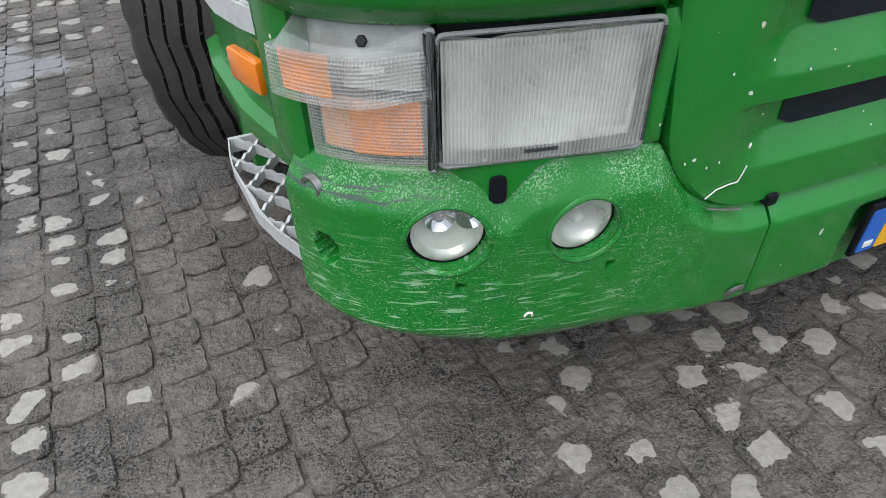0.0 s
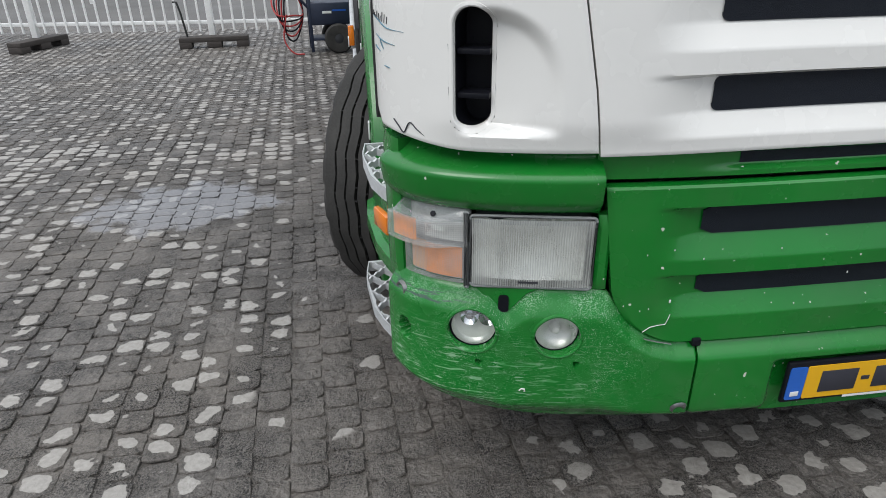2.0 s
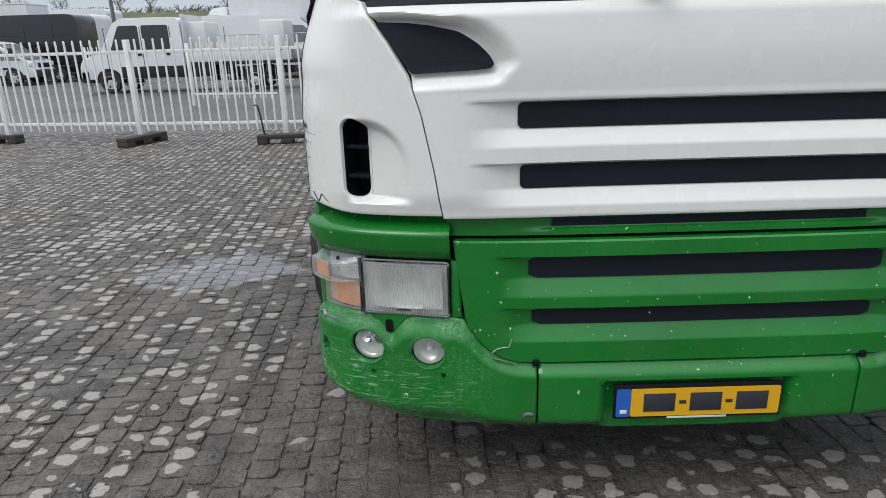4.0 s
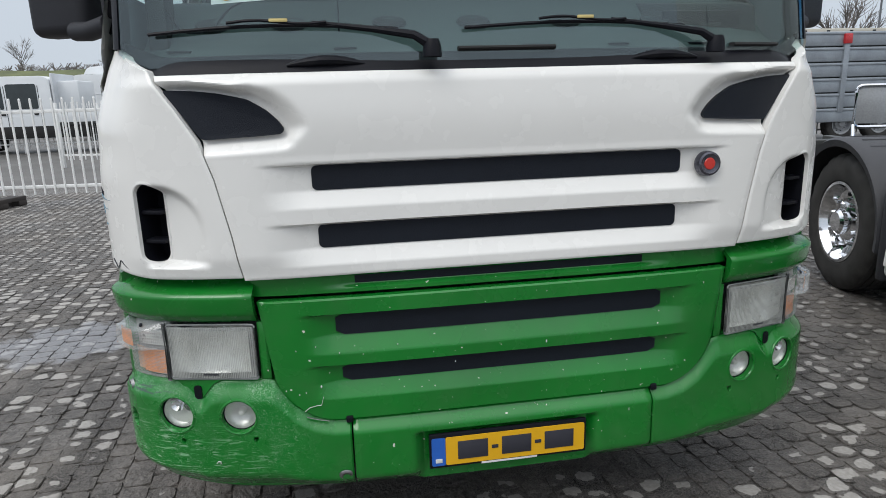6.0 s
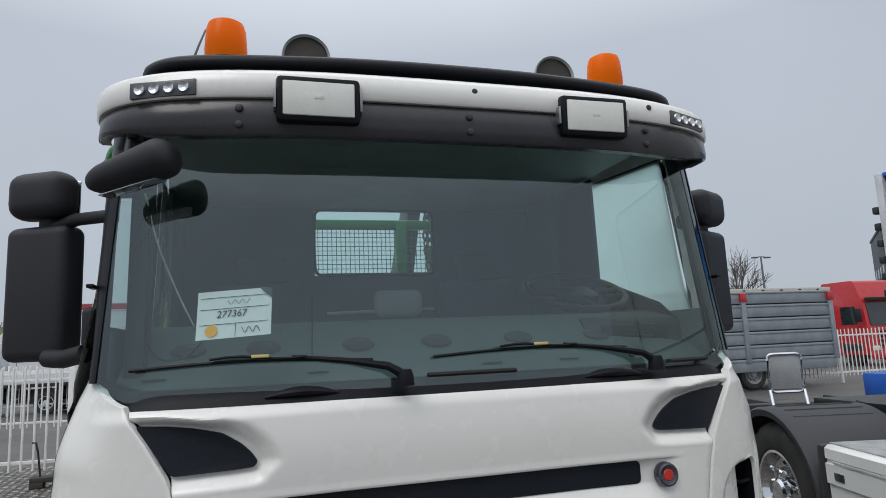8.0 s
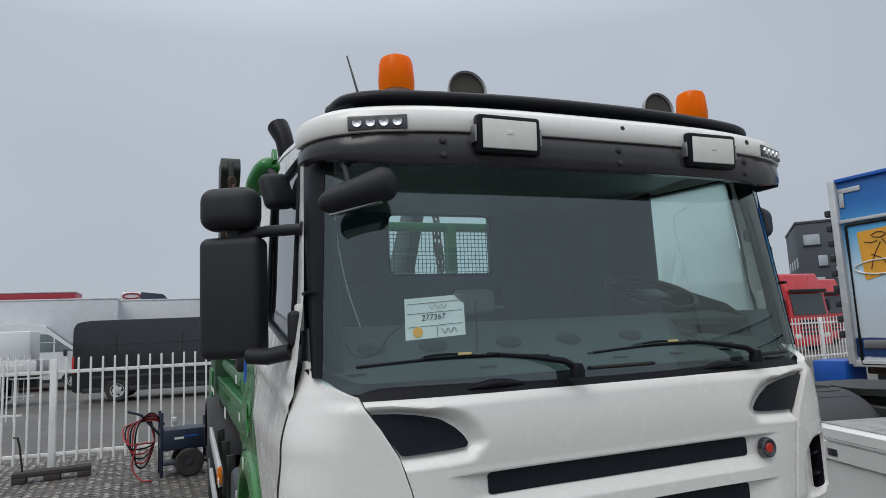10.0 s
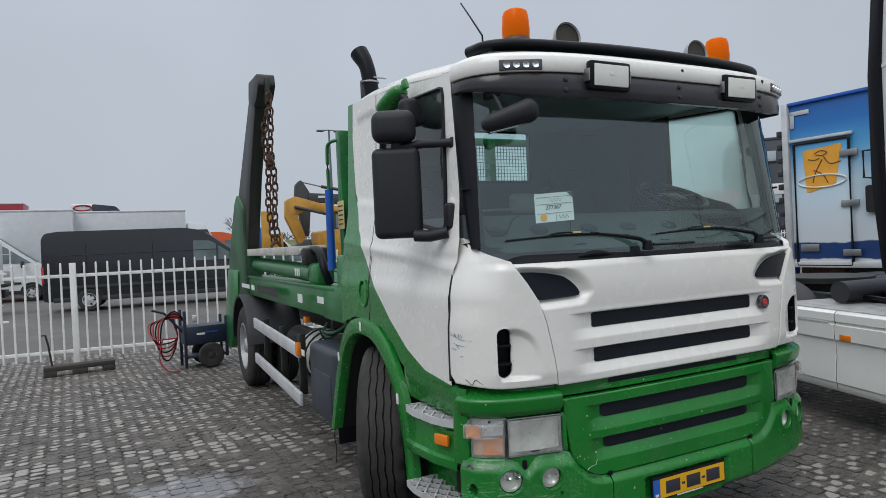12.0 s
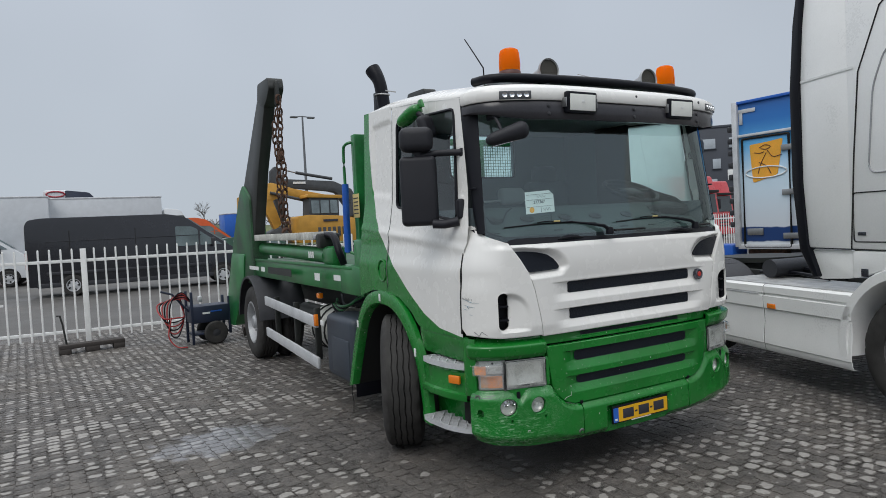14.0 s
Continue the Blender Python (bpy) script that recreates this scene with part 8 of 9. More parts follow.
van(pose(-5.0, 22.2, 0, 0, 0, -4), 7.3, 2.68, 2.1, M["van_black"], "panel_van", "long dark panel van parked behind the fence")
van(pose(-12.4, 31.2, 0), 7.2, 3.0, 2.1, M["van_white"], "panel_van", "white panel van parked beside a dark van")
van(pose(-19.6, 36.0, 0, 0, 0, 180), 6.6, 3.4, 2.1, M["van_black"], "panel_van", "dark panel van in the far row")
van(pose(-20.6, 40.0, 0, 0, 0, 180), 6.8, 3.6, 2.2, M["van_white"], "panel_van", "white high-roof van in the far row")
van(pose(-22.6, 46.0, 0, 0, 0, 180), 7.5, 4.2, 2.3, M["van_white"], "panel_van", "white van with a roof rack in the far row")
van(pose(2.6, 29.5, 0), 4.2, 1.7, 1.8, M["green_car"], "estate_car", "dark green car behind the fence")
van(pose(1.7, 38.0, 0), 3.1, 3.0, 1.9, M["orange_car"], "delivery_van", "small orange van far behind the fence")
van(pose(-25.4, 31.0, 0), 4.9, 2.1, 1.9, M["van_white"], "small_van", "white small van at the end of the far row")


def dropside_pickup(m):
    """A double-cab light lorry, nose towards local +x."""
    v = thing("double_cab_lorry", "white double-cab light lorry with a low dropside bed", "lorry", m)
    part("cab", pr(rounded([(3.9, 0.75), (3.9, 2.50), (4.1, 2.62), (6.0, 2.62), (6.35, 2.45), (6.95, 1.45), (7.65, 1.22), (7.78, 0.95), (7.78, 0.5), (3.9, 0.5)], 0.12, 4), "y", 0.0, 2.05, 0.05, 3), M["van_white"], v)
    for a in ([(5.45, 1.52), (6.55, 1.52), (6.15, 2.36), (5.45, 2.36)], [(4.35, 1.52), (5.32, 1.52), (5.32, 2.36), (4.35, 2.36)]):
        for ya, yb in ((-0.012, 0.02), (2.03, 2.062)):
            part("cab_window", pr(rounded(a, 0.07, 3), "y", ya, yb), M["car_glass"], v)
    part("windscreen", pr([(6.36, 2.40), (6.93, 1.48), (6.97, 1.50), (6.40, 2.42)], "y", 0.15, 1.9), M["car_glass"], v)
    for x in (5.38, 4.30, 6.70):
        for ys in (-0.004, 2.054):
            part("door_gap", bx((x, ys, 1.5), (0.018, 0.01, 1.6)), M["dark"], v)
    for x in (5.05, 6.1):
        for ys in (-0.015, 2.065):
            part("door_handle", bx((x - 0.6, ys, 1.35), (0.14, 0.03, 0.08), 0.01), M["dark"], v)
    part("front_trim", box(bmesh.new(), (7.62, 1.0, 0.62), (0.45, 2.1, 0.5), 0.1), M["grey_plastic"], v)
    part("headlamp", box(bmesh.new(), (7.58, 0.12, 1.08), (0.32, 0.2, 0.2), 0.05), M["lamp_white"], v)
    part("bed", bx((1.85, 1.05, 0.98), (3.9, 2.1, 0.12), 0.02), M["arm_dark"], v)
    for y in (0.02, 2.08):
        part("side_board", bx((1.85, y, 1.24), (3.85, 0.05, 0.42), 0.02), M["van_white"], v)
    part("head_rack", bx((3.82, 1.05, 1.95), (0.08, 2.0, 1.5), 0.02), M["curtain"], v)
    for x in (0.4, 3.3):
        part("locker", box(bmesh.new(), (x + 0.25, 0.9, 1.95), (0.9, 1.6, 1.0), 0.05), M["van_white"], v)
        part("locker_latch", bx((x + 0.45, 0.09, 2.2), (0.14, 0.02, 0.12), 0.01), M["dark"], v)
    part("chassis", bx((3.0, 1.05, 0.68), (6.0, 0.9, 0.25), 0.02), M["arm_dark"], v)
    for ys in (0.03, 2.02):
        part("lower_sill", bx((4.6, ys, 0.72), (3.4, 0.1, 0.42), 0.03), M["dark"], v)
    for x in (1.35, 6.75):
        for ya, yb in ((-0.006, 0.1), (1.95, 2.056)):
            part("wheel_arch", pr([(x + 0.5 * math.cos(t), 0.38 + 0.5 * math.sin(t)) for t in [k * math.pi / 14 for k in range(15)]], "y", ya, yb), M["dark"], v)
        road_wheel(x, 0.08, 0.38, 0.24, v)
        road_wheel(x, 1.97, 0.38, 0.24, v, 1)
    return v


dropside_pickup(pose(-6.2, 25.0, 0, 0, 0, 180))


def box_lorry(m, L, H, W, paint, label, stripe=None):
    v = thing("box_lorry", label, "lorry", m)
    part("box", bx((L / 2, W / 2, (H + 1.1) / 2), (L, W, H - 1.1), 0.04), paint, v)
    part("roof_edge", bx((L / 2, W / 2, H), (L + 0.04, W + 0.04, 0.08), 0.02), M["alu"], v)
    part("lower_rail", bx((L / 2, 0.0, 1.12), (L, 0.06, 0.12), 0.01), M["alu"], v)
    part("cab", pr(rounded([(L + 0.1, 0.5), (L + 0.1, H - 0.6), (L + 0.9, H - 0.7), (L + 1.9, 1.6), (L + 2.0, 0.5)], 0.15, 4), "y", 0.05, W - 0.05, 0.05), M["van_white"], v)
    for ya, yb in ((0.03, 0.07), (W - 0.07, W - 0.03)):
        part("cab_window", pr(rounded([(L + 0.5, 1.5), (L + 1.65, 1.5), (L + 1.05, H - 1.0), (L + 0.5, H - 1.0)], 0.06, 3), "y", ya, yb), M["car_glass"], v)
    part("chassis", bx((L / 2, W / 2, 0.85), (L, 0.9, 0.3), 0.02), M["arm_dark"], v)
    if stripe:
        part("side_panel", bx((L * 0.45, -0.012, H - 0.45), (L * 0.8, 0.02, 0.62), 0.005), stripe, v)
    for x in (1.5, L + 0.9):
        road_wheel(x, 0.2, 0.45, 0.3, v)
        road_wheel(x, W - 0.2, 0.45, 0.3, v, 1)
    return v


box_lorry(pose(-4.9, 33.0, 0), 5.3, 4.0, 2.4, M["curtain"], "white box lorry behind the dark van")
box_lorry(pose(-11.8, 38.0, 0), 4.6, 4.85, 2.4, M["red_van"], "dark red and white box lorry behind other vehicles", M["red_van"])
box_lorry(pose(-4.6, 34.5, 0, 0, 0, 180), 6.4, 4.05, 2.4, M["curtain"], "white box lorry with a rounded cab roof in the far row")
box_lorry(pose(-26.0, 43.0, 0, 0, 0, 180), 9.0, 4.4, 2.4, M["curtain"], "pale box lorry at the end of the far row")
box_lorry(pose(5.2, 42.0, 0), 1.2, 3.3, 2.0, M["plate_blue"], "blue container lorry far behind the fence")


def tracks(e, x0, x1, y):
    for yy in (y, y + 2.1):
        tr = part("track", pr(rounded([(x0 + 0.3, 0.0), (x1 - 0.3, 0.0), (x1, 0.45), (x1 - 0.3, 0.95), (x0 + 0.3, 0.95), (x0, 0.45)], 0.25, 4), "y", yy, yy + 0.55, 0.04), M["machine_dark"], e)
        n = int((x1 - x0 - 0.6) / 0.22)
        for k in range(n):
            part("track_pad", bx((x0 + 0.4 + 0.22 * k, yy + 0.275, 0.97), (0.16, 0.57, 0.05), 0.008), M["dark"], tr)


def ochre_excavator():
    e = thing("excavator", "ochre tracked excavator with a glazed cab", "excavator")
    tracks(e, 7.3, 11.2, 33.2)
    part("house", pr(rounded([(7.6, 1.15), (11.4, 1.15), (11.4, 2.45), (10.5, 2.66), (8.3, 2.78), (7.65, 2.70)], 0.12, 3), "y", 33.2, 35.7, 0.05), M["yellow"], e)
    for k in range(6):
        part("house_grille", bx((8.9 + 0.3 * k, 33.18, 1.75), (0.18, 0.04, 0.55), 0.01), M["machine_dark"], e)
    part("name_bars", bx((9.6, 33.17, 2.42), (0.9, 0.03, 0.13)), M["ink"], e)
    cab = part("cab", pr(rounded([(8.35, 2.70), (10.20, 2.62), (10.22, 3.72), (8.42, 3.80)], 0.08, 3), "y", 33.3, 34.6, 0.03), M["machine_dark"], e)
    for x0, x1 in ((8.50, 8.98), (9.06, 9.58), (9.66, 10.10)):
        part("cab_window", pr(rounded([(x0, 2.86), (x1, 2.84), (x1, 3.60), (x0, 3.63)], 0.05, 3), "y", 33.26, 33.31), M["pale_glass"], cab)
    part("cab_roof", pr(rounded([(8.22, 3.80), (10.42, 3.72), (10.42, 3.90), (8.30, 4.00)], 0.06, 3), "y", 33.2, 34.8, 0.03), M["yellow"], cab)
    part("boom", pr(rounded([(10.6, 3.20), (10.4, 3.95), (8.0, 4.42), (6.60, 4.82), (6.05, 4.62), (5.98, 3.60), (6.72, 1.95), (7.12, 2.35), (6.66, 3.75), (7.5, 4.05), (9.8, 3.5)], 0.12, 3), "y", 34.8, 35.3, 0.04), M["yellow"], e)
    part("boom_ram", cy((6.5, 34.7, 4.2), (9.4, 34.7, 3.5), 0.09, 12), M["machine_dark"], e)
    part("bucket", pr(rounded([(6.3, 1.9), (7.3, 2.3), (7.5, 1.5), (6.9, 0.9), (6.2, 1.2)], 0.12, 3), "y", 34.5, 35.6, 0.03), M["machine_dark"], e)


def dark_excavator():
    e = thing("excavator", "excavator with a dark blue-grey boom and stick behind an ochre one", "excavator")
    tracks(e, 12.0, 16.0, 36.4)
    part("house", pr(rounded([(12.0, 1.15), (15.8, 1.15), (15.8, 2.6), (13.4, 2.9), (12.0, 2.7)], 0.12, 3), "y", 36.4, 39.0, 0.05), M["yellow"], e)
    part("cab", pr(rounded([(11.9, 1.9), (13.3, 1.9), (13.3, 3.7), (12.2, 3.7)], 0.08, 3), "y", 36.4, 37.6, 0.03), M["machine_dark"], e)
    part("stick", pr(rounded([(7.45, 6.00), (7.62, 5.85), (8.10, 5.05), (7.85, 2.5), (7.55, 2.5), (7.08, 5.05), (7.15, 5.7)], 0.08, 3), "y", 36.8, 37.2, 0.03), M["machine_dark"], e)
    part("boom", pr(rounded([(7.9, 5.18), (11.2, 5.02), (12.4, 4.5), (13.4, 2.6), (12.6, 2.4), (11.4, 4.25), (10.9, 4.38), (7.9, 4.66)], 0.10, 3), "y", 36.7, 37.3, 0.03), M["machine_dark"], e)
    part("name_bars", bx((8.9, 36.68, 4.93), (0.8, 0.03, 0.14)), M["white_flat"], e)
    part("ram", cy((8.8, 37.0, 5.60), (11.2, 37.0, 5.20), 0.10, 12), M["machine_dark"], e)
    part("ram_rod", cy((7.6, 37.0, 5.88), (8.8, 37.0, 5.60), 0.045, 10), M["steel"], e)


def loader_mast():
    e = thing("yellow_loader", "small ochre loader with a raised mast behind the fence", "loader")
    part("mast", pr(rounded([(4.30, 1.0), (4.80, 1.0), (4.78, 3.2), (5.15, 3.75), (4.9, 3.9), (4.36, 3.9)], 0.05, 3), "y", 33.4, 33.7, 0.03), M["yellow"], e)
    part("fork_frame", bx((4.9, 33.5, 2.2), (1.1, 0.3, 0.9), 0.05), M["yellow"], e)
    part("chassis", bx((5.4, 33.9, 1.2), (2.2, 1.4, 1.0), 0.1), M["yellow"], e)
    for x in (4.7, 6.1):
        road_wheel(x, 33.3, 0.5, 0.3, e)


ochre_excavator()
dark_excavator()
loader_mast()

# tall dark blue lorry with a white header board, behind the pale box lorry
hl = thing("lorry", "dark blue lorry cab with a white header board behind other vehicles", "lorry")
part("cab", pr(rounded([(-4.0, 0.5), (-1.4, 0.5), (-1.5, 2.2), (-2.5, 4.30), (-2.8, 4.66), (-4.0, 4.80)], 0.12, 4), "y", 38.4, 40.7, 0.05), M["cart"], hl)
part("header_board", bx((-4.45, 39.5, 4.55), (1.15, 2.2, 0.52), 0.10), M["van_white"], hl)
part("header_mark", tb([(-4.45 + 0.44 * math.cos(t), 38.38, 4.58 + 0.15 * math.sin(t)) for t in [k * math.pi / 14 for k in range(28)]], 0.045, 6, True), M["red_van"], hl)
part("box", bx((-5.6, 39.6, 2.6), (3.2, 2.4, 3.4), 0.05), M["red_van"], hl)


def lorry_front(m, paint, label, H=3.75):
    """A lorry cab, its front towards local -y."""
    v = thing("lorry", label, "lorry", m)
    part("cab", pr(rounded([(0.0, 0.45), (0.02, 1.6), (0.18, 2.9), (0.5, H), (2.2, H), (2.2, 0.45)], 0.12, 4), "x", 0.0, 2.5, 0.08, 3), paint, v)
    part("windscreen", pr([(-0.005, 1.75), (0.02, 1.75), (0.165, 2.75), (0.14, 2.75)], "x", 0.18, 2.32), M["car_glass"], v)
    part("visor", bx((1.25, 0.02, 2.88), (2.3, 0.2, 0.16), 0.03), M["dark"], v)
    part("side_window", pr(rounded([(0.5, 1.8), (1.3, 1.8), (1.3, 2.6), (0.55, 2.6)], 0.06, 3), "x", -0.012, 0.02), M["car_glass"], v)
    for k in range(4):
        part("grille_slot", bx((1.25, -0.01, 0.85 + 0.2 * k), (1.5, 0.04, 0.09), 0.02), M["mesh_black"], v)
    for x in (0.3, 2.2):
        part("headlamp", box(bmesh.new(), (x, 0.02, 0.75), (0.42, 0.1, 0.22), 0.04), M["lamp_white"], v)
    part("bumper", box(bmesh.new(), (1.25, 0.02, 0.45), (2.5, 0.2, 0.35), 0.06), paint, v)
    for x in (-0.22, 2.72):
        part("mirror", box(bmesh.new(), (x, 0.2, 2.2), (0.25, 0.14, 0.6), 0.06), M["mirror_shell"], v)
    part("step_strip", bx((-0.02, 0.9, 0.8), (0.06, 1.0, 0.3), 0.02), M["grey_plastic"], v)
    part("bed", bx((1.25, 4.0, 0.9), (2.3, 4.0, 0.3), 0.02), M["arm_dark"], v)
    for y in (0.9, 5.0):
        for x in (0.2, 2.3):
            mm = Matrix.Translation((x, y, 0.5)) @ Matrix.Rotation(radians(-90 if x < 1 else 90), 4, "Y")
            part("wheel", lathe(bmesh.new(), [(0.1, 0.1), (0.28, 0.12), (0.42, 0.16), (0.5, 0.12), (0.5, -0.14), (0.3, -0.16)], mm, 28), M["rubber"], v)
    return v


lorry_front(pose(24.8, 20.0, 0), M["red_paint"], "red lorry cab parked in a row")
lorry_front(pose(22.0, 23.0, 0), M["van_white"], "white lorry cab parked beside a red one", 3.6)
lorry_front(pose(31.5, 24.0, 0), M["red_paint"], "red lorry cab further along the row")

# office block
ob = thing("office_block", "dark grey clad office block with small windows", "building", pose(91.7, 73.3, 0, 0, 0, -46) @ Matrix.Diagonal((1.3, 1.3, 1.3, 1)))
part("wall", bx((12, 8, 6.3), (24, 16, 12.6), 0.05), M["block_wall"], ob)
part("parapet", bx((12, 8, 12.75), (24.2, 16.2, 0.3), 0.03), M["block_wall"], ob)
for i in range(7):
    for j in range(4):
        if (i * 3 + j) % 5 == 0:
            continue
        w = part("window", bx((1.6 + 3.1 * i + 0.5 * ((j * 7) % 3), -0.03, 2.4 + 2.7 * j), (1.0 if (i + j) % 3 else 1.8, 0.12, 1.3), 0.02), M["block_glass"], ob)
        part("window_sill", bx((1.6 + 3.1 * i + 0.5 * ((j * 7) % 3), -0.12, 1.70 + 2.7 * j), (1.2 if (i + j) % 3 else 2.0, 0.2, 0.08)), M["block_wall"], w)
part("sign_panel", bx((5.0, -0.1, 6.2), (2.2, 0.1, 1.4), 0.02), M["white_flat"], ob)
for j in range(3):
    for i in range(4):
        part("window", bx((-0.03, 2.0 + 3.6 * i, 2.4 + 2.7 * j), (0.12, 1.1, 1.3), 0.02), M["block_glass"], ob)

# grass bank along the horizon
bm = bmesh.new()
rows = []
for i in range(90):
    x = -120 + 200 * i / 89
    h = 3.0 + 2.3 * smoothstep(5, -25, x) + 0.35 * noise.noise((x * 0.09, 0, 0)) - 2.6 * smoothstep(25, 60, x)
    rows.append([bm.verts.new((x, y, z)) for y, z in ((58, -0.1), (64, h * 0.55), (70, h), (78, h * 0.97), (95, -0.1))])
for a, b in zip(rows, rows[1:]):
    for k in range(4):
        bm.faces.new((a[k], b[k], b[k + 1], a[k + 1]))
tagged(part("grass_bank", bm, M["grass"], smooth=60), "low dull green grass bank along the yard", "ground", kind="structure")


def bare_tree(x, y, z, h, seed, name="bare_tree"):
    """A leafless winter tree: trunk, limbs and fine twigs."""
    r = random.Random(seed)
    t = thing(name, "leafless winter tree on the horizon", "tree", pose(x, y, z), "winter trees")
    tr, cr = bmesh.new(), bmesh.new()
    top = Vector((r.uniform(-0.3, 0.3), 0, h * 0.55))
    tube(tr, [(0, 0, -0.3), (0.05, 0, h * 0.25), top], lambda q: h * 0.022 * (1 - 0.6 * q), 7)
    for k in range(11):
        a, s = r.uniform(0, 6.28), r.uniform(0.15, 1.0)
        p = Vector((0, 0, h * 0.2)).lerp(top, s)
        d = Vector((math.cos(a), math.sin(a) * 0.7, r.uniform(0.8, 2.0))).normalized()
        e = p + d * h * r.uniform(0.28, 0.48)
        mid = (p + e) / 2 + Vector((r.uniform(-1, 1), 0, r.uniform(0, 1))) * h * 0.03
        tube(tr, [p, mid, e], lambda q: h * 0.009 * (1 - 0.75 * q), 5)
        for j in range(16):
            b = mid.lerp(e, r.uniform(0, 1))
            f = b + (d + Vector((r.uniform(-1, 1), r.uniform(-1, 1), r.uniform(-0.3, 0.8)))).normalized() * h * r.uniform(0.08, 0.2)
            tube(cr, [b, (b + f) / 2 + Vector((r.uniform(-1, 1), 0, 0)) * h * 0.012, f], lambda q: h * 0.0035 * (1 - 0.7 * q), 3)
    part("trunk", tr, M["bark"], t)
    part("crown", cr, M["bark"], t, smooth=0)


for k, (x, y, z, h) in enumerate(((-36, 75, 4.6, 8), (-33, 76, 4.6, 9), (-44, 78, 4.5, 8), (-24, 74, 4.8, 5), (-20, 76, 4.7, 4.5), (-9, 74, 4.0, 6), (-3, 78, 3.6, 5), (1, 76, 3.2, 6), (5, 79, 3.0, 5), (9, 74, 3.0, 6), (-51, 80, 4.5, 8), (-14, 77, 4.2, 3.5), (52.4, 60, 0, 11.5), (55, 62, 0, 10))):
    bare_tree(x, y, z, h * (0.5 if x < 40 else 1.0), 100 + k)
bm = bmesh.new()
rb = random.Random(5)
for k in range(420):
    x = rb.uniform(-60, 20)
    z0 = 2.9 + 2.2 * smoothstep(5, -25, x)
    q = rb.uniform(0.25, 0.9)
    for j in range(4):
        a = rb.uniform(0, 6.28)
        tube(bm, [(x, 71, z0), (x + 0.3 * math.cos(a), 71, z0 + q * 0.6), (x + 0.6 * math.cos(a), 71.1, z0 + q)], 0.035, 3)
tagged(part("scrub", bm, M["bark"], smooth=0), "thin bare scrub along the top of the bank", "shrub", kind="stuff")


def lamp_mast(x, y, h):
    t = thing("lamp_mast", "tall grey yard lamp mast", "lamp post", pose(x, y, 0), "lamp masts")
    part("pole", tb([(0, 0, 0), (0, 0, h * 0.5), (0, 0, h)], lambda q: 0.14 - 0.08 * q, 10), M["lamp_post"], t)
    part("arm", tb([(-0.6, 0, h), (0, 0, h + 0.05), (0.6, 0, h)], 0.04, 6), M["lamp_post"], t)
    for sx in (-0.6, 0.6):
        part("lamp_head", box(bmesh.new(), (sx, 0, h - 0.02), (0.5, 0.3, 0.12), 0.04), M["lamp_post"], t)


lamp_mast(10.4, 40.0, 9.7)
lamp_mast(-21.4, 42.0, 14.0)
lamp_mast(38.0, 40.0, 7.5)

